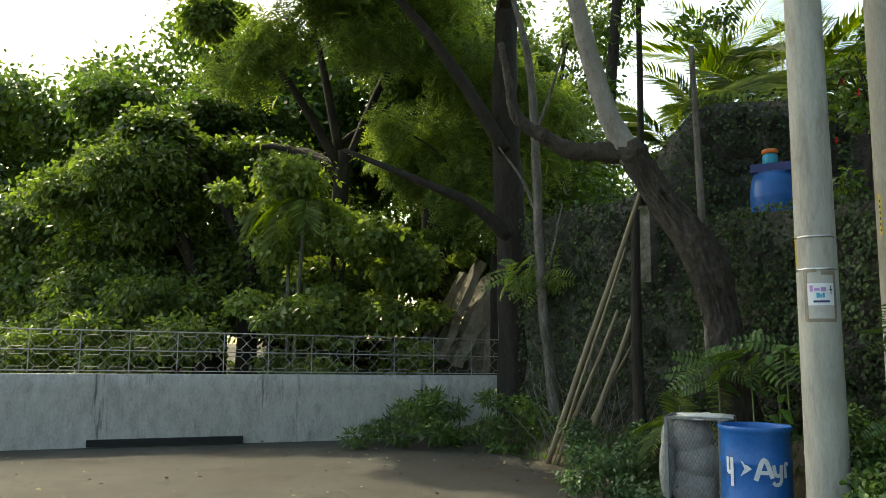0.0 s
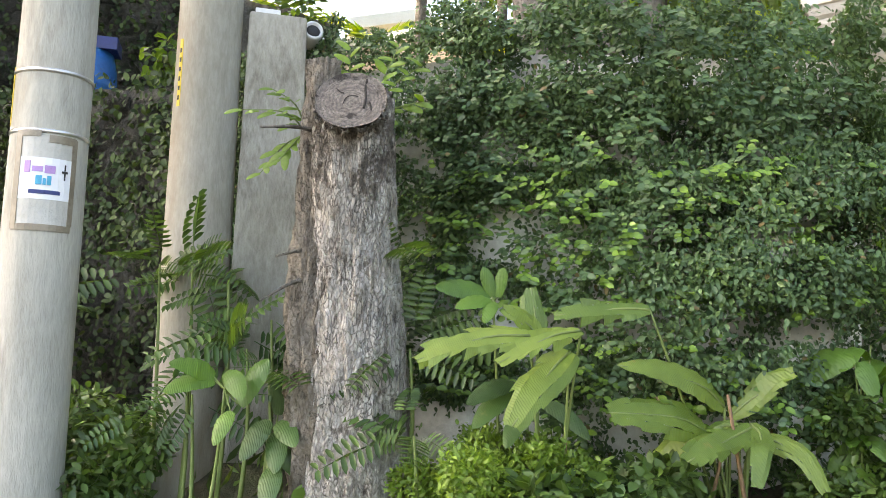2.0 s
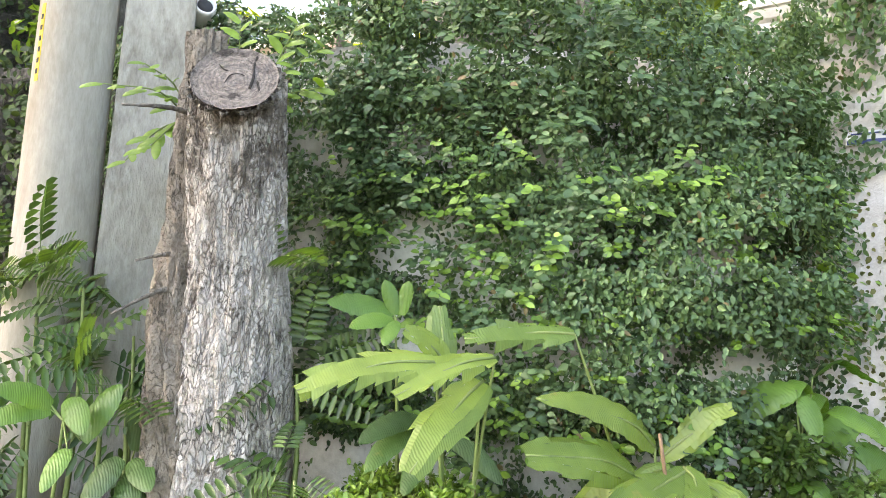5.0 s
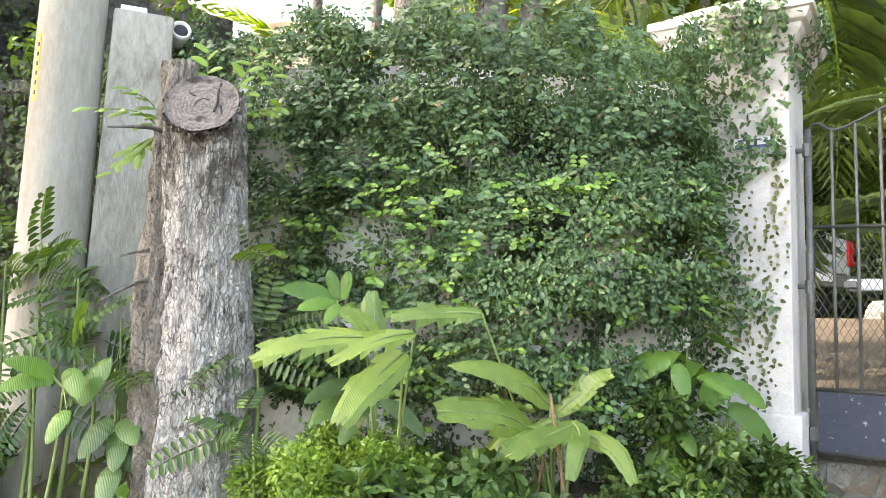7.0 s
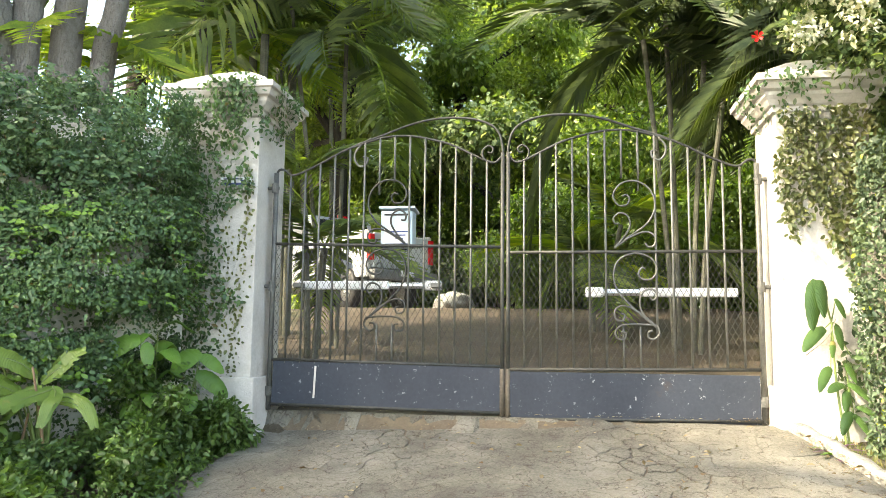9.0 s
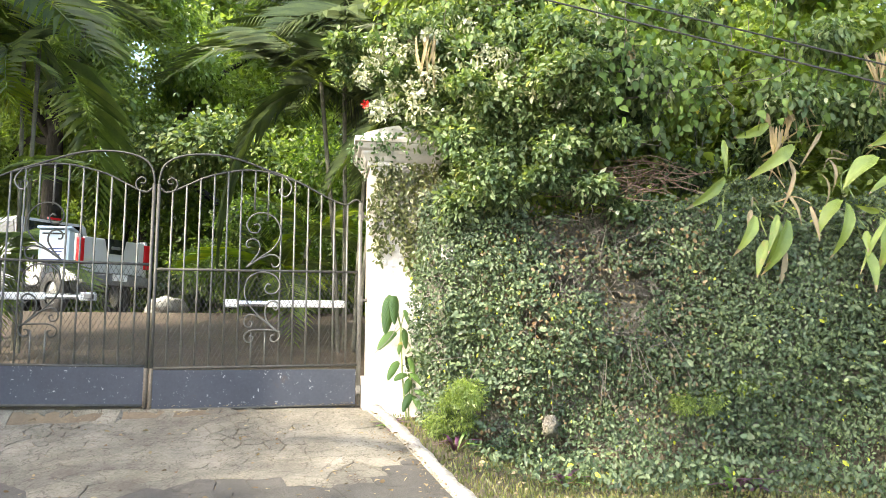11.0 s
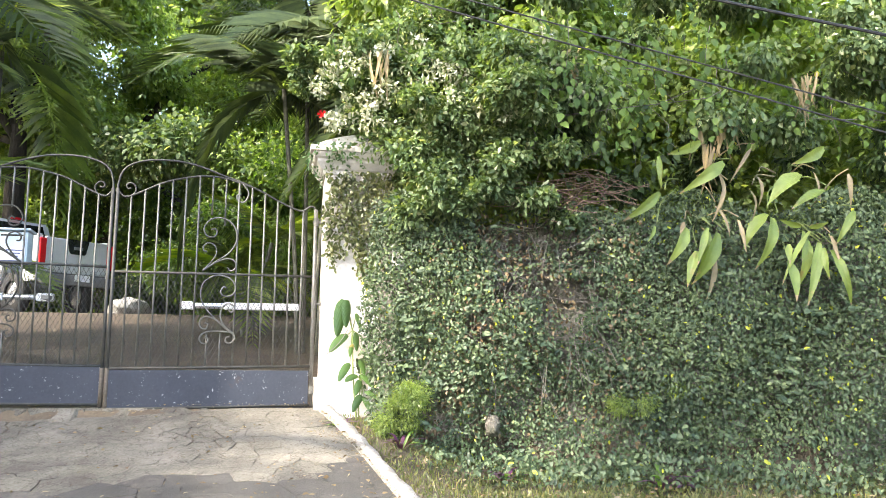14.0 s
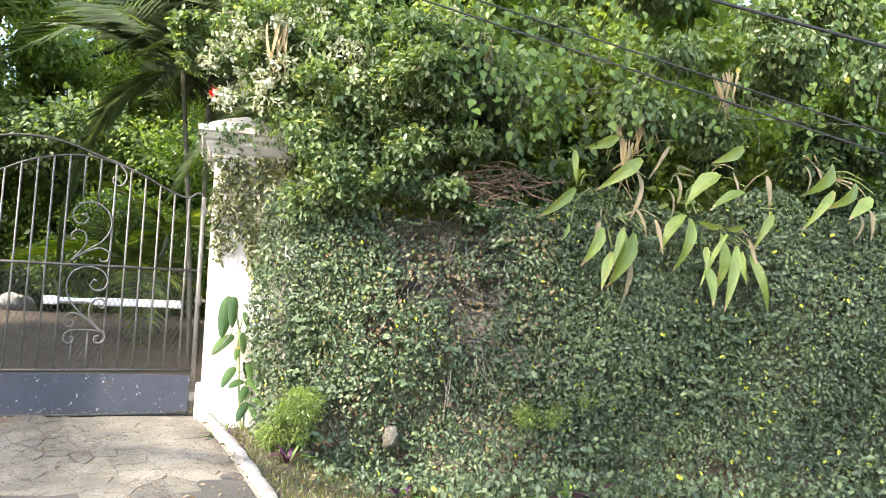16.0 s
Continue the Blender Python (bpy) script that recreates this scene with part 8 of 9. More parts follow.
# The darker leaf colour carries the shade on this pier plant.
leaf_spray("broad-leaved plant climbing before the white pier", (5.90, 0.73, 0.72), [((5.89, 0.85, 1.68), (5.82, 0.88, 1.40)), ((5.90, 0.83, 1.68), (5.84, 0.82, 1.47)), ((5.92, 0.76, 1.58), (5.87, 0.72, 1.47)), ((5.90, 0.82, 1.42), (5.80, 0.93, 1.29)), ((5.92, 0.76, 1.44), (5.86, 0.74, 1.30)), ((5.91, 0.78, 1.35), (5.85, 0.79, 1.26)), ((5.94, 0.70, 1.27), (5.92, 0.56, 1.23)), ((5.91, 0.80, 1.21), (5.82, 0.86, 1.08))], 0.19, M_PLANT_DEEP)
leaf_spray("lower leaves of a broad-leaved plant at the pier foot", (5.91, 0.72, 0.72), [((5.93, 0.73, 1.24), (5.88, 0.68, 1.13)), ((5.92, 0.74, 1.12), (5.84, 0.82, 1.08)), ((5.93, 0.72, 1.13), (5.90, 0.61, 1.03)), ((5.93, 0.72, 1.09), (5.86, 0.74, 0.98)), ((5.94, 0.69, 1.01), (5.90, 0.58, 0.95)), ((5.94, 0.70, 0.97), (5.89, 0.63, 0.86)), ((5.93, 0.71, 0.98), (5.86, 0.76, 0.86))], 0.22, M_PLANT_DEEP)

leaf_spray("sapling with a pale upper leaf and dark lower leaves", (4.34, 4.14, 0.64), [((4.30, 4.13, 1.32), (4.20, 4.32, 1.20)), ((4.33, 4.12, 1.30), (4.30, 4.06, 1.16)), ((4.33, 4.13, 1.12), (4.25, 4.24, 1.06)), ((4.33, 4.12, 1.05), (4.30, 4.02, 0.96)), ((4.33, 4.14, 1.00), (4.27, 4.22, 0.90)), ((4.33, 4.13, 0.92), (4.29, 4.05, 0.80)), ((4.33, 4.13, 0.94), (4.26, 4.20, 0.80))], 0.26, M_PLANT)
stone = empty("stone", Matrix.Translation((3.99, 4.0, gz(3.99, 4.0))), "white limestone lump at the driveway edge", "stone")
part("stone", lumpy(bmesh.new(), (0, 0, 0.03), (0.13, 0.10, 0.05), 9, 0.4), M_WHITE, stone)

# feathery saplings between the poles and the stump
frng = np.random.default_rng(8)


M_PLANT_SOFT = leafy("soft_weed_leaf", (0.05, 0.10, 0.035), (0.095, 0.175, 0.06), (0.16, 0.26, 0.09), 0.35, 0.5)
M_FERN = leafy("feathery_leaf", (0.045, 0.10, 0.042), (0.075, 0.15, 0.058), (0.125, 0.22, 0.075), 0.35, 0.5)


def feathery(label, centres, sizes, n, leaf, material=M_WEED, name="shrub", stems=True):
    t = empty(name, Matrix(), label, "shrub")
    P, d = clumps(frng, centres, sizes, n, 0.7, 0.6)
    Y = d * np.array((1.0, 1.0, 0.25)) + frng.normal(size=P.shape) * 0.25 + np.array((0, 0, -0.05))
    N = frng.normal(size=P.shape) * 0.3 + np.array((-0.55, -0.6, 0.7))
    leaves("crown", P, Y, N, leaf * frng.uniform(0.7, 1.3, n), FEATHER_NEAR, material, t)
    for c in centres[:4] if stems else ():
        limb(t, "stem", [(c[0], c[1], gz(c[0], c[1])), (c[0] + 0.02, c[1], (c[2] + gz(c[0], c[1])) / 2), c], (0.012, 0.009, 0.005), M_STALK, 5, 3, 0)


feathery("feathery-leaved sapling growing between the poles", [(2.36, 6.0, 1.62), (2.48, 5.95, 1.62), (2.60, 5.84, 1.56), (2.74, 5.7, 1.40), (2.56, 5.7, 1.35)], [0.13] * 5, 30, 0.25)
feathery("feathery-leaved sapling beside the stump and ivy", [(3.05, 5.25, 1.6), (3.1, 5.2, 1.3), (3.0, 5.0, 1.0)], [0.16, 0.15, 0.15], 24, 0.22)
feathery("feathery-leaved sapling behind the blue barrel", [(1.75, 7.5, 1.4), (1.5, 7.7, 1.3), (2.0, 7.3, 1.5)], [0.22] * 3, 44, 0.34)
feathery("feathery green branch hanging before the dark tree", [(-0.55, 12.2, 2.75), (-0.35, 12.1, 2.55), (-0.1, 12.0, 2.5)], [0.3] * 3, 50, 0.45, M_TREE_SUN, stems=False)

# lime shrub before the ivy, weeds on the bank
feathery("feathery-leaved sapling filling the gap by the stump", [(2.45, 5.85, 1.3), (2.65, 5.72, 1.28), (2.45, 5.75, 1.1), (2.7, 5.6, 1.2), (2.3, 5.75, 1.05)], [0.15] * 5, 26, 0.22, M_FERN)
c, r = blobs(frng, (2.1, 5.9, 0.35), (3.0, 6.4, 1.1), 22, 0.12, 0.22)
grown("dark green creeper and weeds behind the poles", None, None, c, r, 6500, 0.05, ELLIPSE, M_WEED, 0, name="shrub", category="shrub", hang=0.3)
c, r = blobs(frng, (2.98, 4.62, 0.76), (3.5, 5.12, 0.96), 20, 0.08, 0.15)
grown("bright lime green low shrub on the bank", None, None, c, r, 15000, 0.024, ELLIPSE, M_LIME, 0, name="shrub", category="shrub", hang=0.0)
c, r = blobs(frng, (3.1, 4.4, 0.7), (3.7, 4.75, 0.86), 12, 0.08, 0.14)
grown("dark green undergrowth below the heliconia", None, None, c, r, 3000, 0.045, OVATE, M_PLANT_SOFT, 0, name="shrub", category="shrub")
c, r = blobs(frng, (4.22, 4.0, 0.66), (4.36, 4.14, 0.82), 7, 0.04, 0.07)
grown("lime green sprig beside the driveway stone", None, None, c, r, 420, 0.05, OVATE, M_LIME, 0, name="shrub", category="shrub", hang=0.4)
c, r = blobs(frng, (1.9, 4.6, 0.4), (2.7, 5.4, 0.75), 16, 0.12, 0.22)
grown("green ground weeds round the poles", None, None, c, r, 4200, 0.05, OVATE, M_WEED, 0, name="shrub", category="shrub")
c, r = blobs(frng, (3.3, 4.12, 0.66), (4.2, 4.42, 0.80), 16, 0.06, 0.12)
grown("small-leaved weeds under the broad-leaved plants", None, None, c, r, 4200, 0.032, SMALL, M_PLANT_SOFT, 0, name="shrub", category="shrub", hang=0.2)
c, r = blobs(frng, (4.45, 3.86, 0.62), (4.92, 4.2, 0.88), 12, 0.07, 0.14)
grown("low green weeds at the foot of the ivy", None, None, c, r, 5200, 0.038, SMALL, M_WEED, 0, name="shrub", category="shrub")
c, r = blobs(frng, (-2.9, 11.2, 0.05), (0.1, 12.6, 0.75), 34, 0.2, 0.42)
grown("sprawling dark green weeds along the parapet foot", None, None, c, r, 9000, 0.11, LANCE, M_WEED, 0, name="shrub", category="shrub", hang=0.1)
c, r = blobs(frng, (0.2, 7.2, 0.1), (1.2, 9.8, 0.6), 24, 0.15, 0.35)
grown("tangled weeds along the foot of the rubble wall", None, None, c, r, 9500, 0.05, SMALL, M_IVY, 0, name="shrub", category="shrub")
palm((1.25, 8.3, 0.4), [(1.2, 8.2, 0.75)], "small feather palm seedling by the wall", 6, 0.28, 0.02, 0.5)

c, r = blobs(frng, (3.15, 4.42, 0.70), (4.1, 4.62, 0.94), 16, 0.07, 0.13)
grown("dark green broad-leaved weeds below the ivy", None, None, c, r, 2200, 0.062, ELLIPSE, M_WEED, 0, name="shrub", category="shrub", hang=0.2)
c, r = blobs(frng, (4.0, 3.95, 0.66), (4.78, 4.25, 1.15), 18, 0.09, 0.17)
grown("green climbing weeds at the foot of the pier", None, None, c, r, 6500, 0.036, SMALL, M_WEED, 0, name="shrub", category="shrub", hang=0.2)
c, r = blobs(frng, (3.2, 3.7, 0.45), (4.4, 4.1, 0.8), 20, 0.10, 0.2)
grown("low tangled weeds along the driveway edge", None, None, c, r, 7000, 0.034, SMALL, M_WEED, 0, name="shrub", category="shrub", hang=0.1)

def strap_leaf(c, d, L, half, turn, curl=0.10):
    """A broad pointed blade about c along d, its face to the road, folded and ribbed along its length."""
    bm = bmesh.new()
    side = Matrix.Rotation(turn, 3, d) @ d.cross(Vector((-1, 0, 0))).normalized()
    out = side.cross(d)
    if out.x > 0:
        out = -out
    prev = None
    for i in range(15):
        u = i / 14
        w = 0.82 * half * min(1.0, 0.35 + 2.2 * u) * (1 - max(0.0, (u - 0.32) / 0.68) ** 1.5) + 0.002
        p = c + d * L * (u - 0.5) - out * curl * L * (2 * u - 0.8) ** 2
        row = [bm.verts.new(p + side * w * k - out * (0.26 * w * (1 - abs(k)) + 0.05 * w * math.cos(k * 9.4))) for k in (-1, -0.67, -0.33, 0, 0.33, 0.67, 1)]
        if prev:
            for k in range(6):
                bm.faces.new((prev[k], prev[k + 1], row[k + 1], row[k]))
        prev = row
    return bm


srng = random.Random(4)


def strap_plant(crown, blades, dry=()):
    """A hanging clump: each blade from (along the wall, height) to its tip, with half its width."""
    t = empty("strap_plant", Matrix.Translation((5.62, *crown)), "hanging clump of broad pale green strap leaves", "plant", "hanging strap plants")
    base = Vector((5.62, *crown))
    for j, (y0, z0, y1, z1, half) in enumerate(tuple(blades) + tuple(dry)):
        m = M_STRAW if j >= len(blades) else M_STRAP
        x = 5.42 + srng.uniform(-0.05, 0.06) + (0.07 if m is M_STRAW else 0.0)
        a, b = Vector((x + 0.03, y0, z0)) - base, Vector((x - 0.03, y1, z1)) - base
        d, L = (b - a).normalized(), (b - a).length
        leaf = part("leaf", strap_leaf((a + b) / 2, d, L, half, srng.uniform(-0.7, 0.7), srng.uniform(0.06, 0.24)), m, t, "withered straw-coloured blade" if m is M_STRAW else "", smooth=True)
        leaf.data.materials.append(M_STRAW)
        tip = srng.uniform(0.38, 0.47)
        for f in leaf.data.polygons:
            if (f.center - (a + b) / 2).dot(d) > L * (tip + 0.03 * math.sin(40 * f.center.y)):
                f.material_index = 1
        stem = a - d * 0.02
        limb(t, "stalk", [(0.1, stem.y * 0.3, stem.z * 0.3 + 0.02), (0.02, stem.y * 0.75, stem.z * 0.7 + 0.06), stem], (0.006, 0.005, 0.004), M_STALK if m is M_STRAP else M_STRAW, 5, 3, 0.0)
    return t


strap_plant((-1.62, 2.55), [(-1.67, 2.71, -1.45, 2.61, 0.044), (-1.82, 2.58, -1.54, 2.37, 0.051), (-1.41, 2.39, -1.17, 2.18, 0.042), (-1.35, 2.15, -1.30, 2.04, 0.019), (-1.78, 3.01, -1.79, 2.76, 0.035), (-1.38, 2.64, -1.38, 2.41, 0.023)],
            [(-1.82, 2.54, -1.83, 2.28, 0.024), (-1.77, 2.31, -1.86, 2.10, 0.014), (-1.68, 2.84, -1.69, 2.70, 0.021), (-2.03, 2.72, -1.88, 2.49, 0.014), (-1.84, 2.46, -1.75, 2.2, 0.016)])
strap_plant((-1.68, 2.25), [(-1.57, 2.14, -1.44, 1.89, 0.047), (-1.68, 2.14, -1.60, 1.90, 0.028), (-1.71, 2.13, -1.64, 1.83, 0.040), (-1.78, 2.11, -1.62, 1.76, 0.058), (-1.61, 1.99, -1.53, 1.76, 0.040)],
            [(-1.77, 1.94, -1.70, 1.67, 0.030), (-1.56, 2.2, -1.52, 2.08, 0.018), (-1.9, 2.2, -1.93, 1.98, 0.016)])
strap_plant((-2.30, 2.55), [(-2.08, 2.26, -1.90, 2.04, 0.054), (-2.12, 2.21, -2.02, 1.87, 0.047), (-2.29, 2.52, -2.06, 2.33, 0.070), (-2.46, 2.66, -2.25, 2.54, 0.047), (-2.44, 2.40, -2.21, 2.28, 0.042)],
            [(-2.04, 2.5, -2.05, 2.3, 0.016), (-2.0, 2.42, -2.02, 2.2, 0.012), (-2.4, 2.52, -2.42, 2.3, 0.014)])
strap_plant((-2.34, 2.16), [(-2.31, 2.12, -2.28, 1.92, 0.035), (-2.32, 2.12, -2.11, 1.78, 0.021), (-2.35, 2.08, -2.27, 1.74, 0.042), (-2.39, 2.04, -2.29, 1.63, 0.044), (-2.40, 2.01, -2.40, 1.81, 0.026), (-2.19, 1.92, -2.22, 1.66, 0.047), (-2.19, 2.03, -2.17, 1.90, 0.026), (-2.50, 2.01, -2.60, 1.64, 0.035), (-2.65, 2.27, -2.51, 2.05, 0.033), (-2.29, 2.14, -2.14, 2.17, 0.023), (-2.35, 2.14, -2.45, 2.16, 0.023)],
            [(-2.64, 2.53, -2.63, 2.30, 0.019), (-2.5, 2.1, -2.53, 1.9, 0.014)])
strap_plant((-3.1, 2.6), [(-3.08, 2.59, -2.88, 2.35, 0.066), (-3.20, 2.46, -3.00, 2.26, 0.060), (-3.28, 2.38, -3.10, 2.23, 0.050), (-3.04, 2.42, -2.82, 2.17, 0.036)],
            [(-2.86, 2.6, -2.88, 2.38, 0.016), (-3.24, 2.3, -3.2, 2.1, 0.02), (-3.3, 2.32, -3.28, 2.12, 0.016), (-2.95, 2.6, -2.97, 2.42, 0.014)])

# dead brown blades caught in the vines
for k, (y, z) in enumerate(((-0.82, 3.42), (0.55, 3.45), (-2.38, 3.2), (-1.86, 2.95), (-1.74, 2.72))):
    dead = empty("dead_frond", Matrix.Translation((5.55, y, z)), "brown dead blades hanging limp in the vines", "plant", "dead fronds")
    for j in range(9):
        a = srng.uniform(-0.35, 0.35)
        L = srng.uniform(0.18, 0.36)
        d = Vector((srng.uniform(-0.1, 0.1), math.sin(a), -math.cos(a))).normalized()
        part("blade", strap_leaf(Vector((srng.uniform(-0.08, 0.02), srng.uniform(-0.06, 0.06), -L * 0.5)), d, L, L * 0.035, srng.uniform(-0.8, 0.8)), M_STRAW, dead, smooth=True)

# dry twigs and bare stems on the right-hand wall
twigs = empty("dry_vine", Matrix(), "mat of dry reddish vine stems on the wall", "vine")
bm = bmesh.new()
for k in range(100):
    y0 = srng.uniform(-1.1, -0.5)
    z0 = 2.43 - 0.12 * (y0 + 0.8) + srng.gauss(0, 0.06)
    p = Vector((5.66, y0, z0))
    q = p + Vector((srng.uniform(-0.06, 0.02), srng.uniform(-0.4, 0.4), srng.uniform(-0.12, 0.08)))
    sweep(bm, smooth_path([p, (p + q) / 2 + Vector((-0.04, 0, srng.uniform(-0.05, 0.05))), q], 3), 0.003, 3, False)
part("dry_stem", bm, surface("dry_vine_bark", (0.07, 0.04, 0.03), (0.12, 0.075, 0.055), (0.19, 0.13, 0.10), 8, 60, 0.9), twigs)
for k in range(150):
    p = Vector((5.70, srng.gauss(-0.55, 0.45), srng.uniform(1.2, 2.2)))
    q = p + Vector((srng.uniform(-0.06, 0.04), srng.uniform(-0.3, 0.3), srng.uniform(-0.5, 0.2)))
    part("bare_stem", sweep(bmesh.new(), smooth_path([p, (p + q) / 2 + Vector((-0.05, srng.uniform(-0.05, 0.05), 0)), q], 3), 0.0028, 3, False), M_BARK, twigs, "bare grey creeper stem")
switch = empty("wall_box", Matrix.Translation((5.73, 0.42, 1.97)), "small white utility box half hidden by creeper", "box")
part("case", boxed((0, 0, 0), (0.07, 0.09, 0.12), None, 0.008), M_PARAPET, switch)
stone = empty("wall_stone", Matrix.Translation((5.70, -0.26, 0.80)), "pale bare stone showing through the creeper", "stone")
part("face", lumpy(bmesh.new(), (0, 0, 0), (0.06, 0.05, 0.075), 3, 0.4), M_RUBBLE, stone, smooth=True)

# purple-leaved rosettes and verge plants along the kerb
M_PURPLE = leafy("purple_leaf", (0.05, 0.02, 0.05), (0.09, 0.03, 0.09), (0.13, 0.05, 0.12), 0.25, 0.4)
for k, (x, y, s) in enumerate(((5.62, 0.80, 0.9), (5.5, 0.34, 1.0), (5.48, -0.35, 1.1), (5.45, -1.35, 1.3), (5.5, -1.5, 1.0))):
    t = empty("rosette_plant", Matrix.Translation((x, y, gz(x, y) - 0.01)), "small purple-green spiky rosette plant at the wall foot", "plant", "purple rosettes")
    for j in range(11):
        a = j * 2.4
        L = 0.2 * s * srng.uniform(0.7, 1.1)
        up = srng.uniform(0.3, 1.0)
        rib = [(0, 0, 0.01), (math.cos(a) * L * 0.4, math.sin(a) * L * 0.4, L * 0.5 * up + 0.02), (math.cos(a) * L * 0.8, math.sin(a) * L * 0.8, L * 0.7 * up), (math.cos(a) * L, math.sin(a) * L, L * 0.7 * up)]
        part("leaf", blade(rib, 0.014 * s, 0, j, 0.4), M_PURPLE if (j + k) % 3 else M_PLANT, t, smooth=True)
c, r = blobs(frng, (5.45, 0.15, 0.78), (5.65, 0.5, 1.05), 6, 0.08, 0.14)
grown("bright feathery fern tuft at the wall foot", None, None, c, r, 5200, 0.03, LANCE, M_TREE_SUN, 0, name="fern", category="fern")
c, r = blobs(frng, (5.6, -1.5, 0.9), (5.7, -1.1, 1.1), 5, 0.07, 0.12)
grown("bright feathery fern tuft at the wall foot", None, None, c, r, 3000, 0.028, LANCE, M_TREE_SUN, 0, name="fern", category="fern")


def scatter(name, n, region, size, template, material, label, category, lift=0.02, upright=0.0, seed=1, keep=None):
    r = np.random.default_rng(seed)
    x, y = r.uniform(region[0], region[1], n), r.uniform(region[2], region[3], n)
    if keep is not None:
        m = keep(x, y)
        x, y = x[m], y[m]
    n = len(x)
    P = np.column_stack([x, y, ground_z(x, y) + lift])
    if upright:
        Y = r.normal(size=(n, 3)) * 0.5 + np.array((0, 0, upright))
        N = r.normal(size=(n, 3))
    else:
        Y = np.column_stack([r.normal(size=(n, 2)), r.normal(size=n) * 0.15])
        N = r.normal(size=(n, 3)) * 0.3 + np.array((0, 0, 1))
    return tagged(leaves(name, P, Y, N, size * r.uniform(0.5, 1.4, n), template, material), label, category, kind="stuff")


def verge(x, y):
    kx = np.interp(y, [-1.0, -0.45, -0.07, 0.2, 0.49, 0.98], [2.9, 3.4, 4.0, 4.55, 5.1, 5.9])
    return (x > kx + 0.08) & (wall_distance(x, y) > 0.02)


scatter("grass", 60000, (2.9, 5.9, -7.0, 1.0), 0.032, LANCE, leafy("verge_grass", (0.06, 0.085, 0.025), (0.11, 0.13, 0.045), (0.19, 0.175, 0.075), 0.25, 0.6), "dry patchy verge grass by the wall", "grass", 0.03, 1.2, 3, verge)
scatter("leaf_litter", 1100, (2.9, 5.9, -4.0, 1.0), 0.035, OVATE, M_DRY, "brown fallen leaves on the verge", "leaf litter", 0.05, 0, 4, verge)
scatter("leaf_litter", 1700, (3.0, 5.8, -0.6, 3.6), 0.03, OVATE, M_DRY, "brown fallen leaves on the driveway", "leaf litter", 0.085, 0, 5, lambda x, y: (wall_distance(x, y) > 0.1) & ~verge(x, y) & (np.random.default_rng(9).random(len(x)) < 0.25 + 0.75 * (y < 0.9)))
scatter("leaf_litter", 5200, (-9, 3, 5.0, 13.2), 0.05, OVATE, M_DRY, "brown fallen leaves along the road edge", "leaf litter", 0.055, 0, 6, lambda x, y: (wall_distance(x, y) > 0.1) & (np.random.default_rng(7).random(len(x)) < np.clip(1.3 - 0.5 * wall_distance(x, y), 0.08, 1)))
scatter("grass", 9000, (-1.5, 3.2, 5.0, 12.5), 0.10, LANCE, M_WEED, "weedy grass on the bank below the wall", "grass", 0.02, 1.0, 8, lambda x, y: (wall_distance(x, y) > 0.0) & (wall_distance(x, y) < 1.15))

scatter("leaf_litter", 9000, (3.0, 5.8, -0.8, 1.0), 0.032, LANCE, M_DRY, "dry brown leaves and twigs along the kerb", "leaf litter", 0.085, 0, 15, lambda x, y: (~verge(x, y)) & (np.interp(y, [-1.0, -0.45, -0.07, 0.2, 0.49, 0.98], [2.9, 3.4, 4.0, 4.55, 5.1, 5.9]) - x < 0.08 + 0.45 * np.random.default_rng(3).random(len(x)) ** 2) & (wall_distance(x, y) > 0.15))
scatter("leaf_litter", 5000, (4.8, 6.2, 1.0, 4.1), 0.026, LANCE, M_DRY, "dry litter caught under the gate", "leaf litter", 0.075, 0, 16, lambda x, y: np.abs((x - 5.24) * BACK.x + (y - 4.0) * BACK.y) < 0.10 * np.random.default_rng(4).random(len(x)) + 0.02)

# dead twigs and roots at the foot of the dark wall
tw = empty("dead_twigs", Matrix(), "tangle of dead twigs and roots by the dark wall", "twigs")
for k in range(46):
    x, y = srng.uniform(-0.2, 1.3), srng.uniform(9.9, 11.2)
    if wall_distance(np.array(x), np.array(y)) < 0.25:
        continue
    p = Vector((x, y, gz(x, y) + 0.02))
    q = p + Vector((srng.uniform(-0.6, 0.6), srng.uniform(-0.2, 0.4), srng.uniform(0.3, 1.5)))
    part("twig", sweep(bmesh.new(), smooth_path([p, (p + q) / 2 + Vector((srng.uniform(-0.2, 0.2), 0, srng.uniform(-0.1, 0.2))), q], 4), 0.007, 4, False), M_BARK, tw)

# red flowers
for k, p in enumerate(((6.08, 1.11, 3.16), (2.75, 7.6, 4.05), (2.85, 7.5, 3.9), (3.05, 7.55, 4.3), (3.4, 7.4, 4.2), (2.7, 7.7, 3.5), (3.55, 7.3, 4.05), (2.6, 7.8, 4.3))):
    fl = empty("red_flower", Matrix.Translation(p), "single red hibiscus flower among leaves", "flower", "red flowers")
    bm = bmesh.new()
    for j in range(5):
        a = j * 1.2566
        o = Vector((-0.5 * math.cos(a) * 0.3 - 0.2, math.cos(a), math.sin(a)))
        c0 = bm.verts.new((0, 0, 0))
        q = [bm.verts.new(Vector((-0.012, 0, 0)) + Vector((-0.012, math.cos(a + d) * l, math.sin(a + d) * l))) for d, l in ((-0.45, 0.022), (-0.3, 0.036), (0.3, 0.036), (0.45, 0.022))]
        bm.faces.new((c0, q[0], q[1])), bm.faces.new((c0, q[1], q[2])), bm.faces.new((c0, q[2], q[3]))
    part("petals", bm, M_RED, fl)
c, r = blobs(frng, (2.6, 7.3, 3.0), (3.7, 7.9, 4.6), 16, 0.14, 0.3)
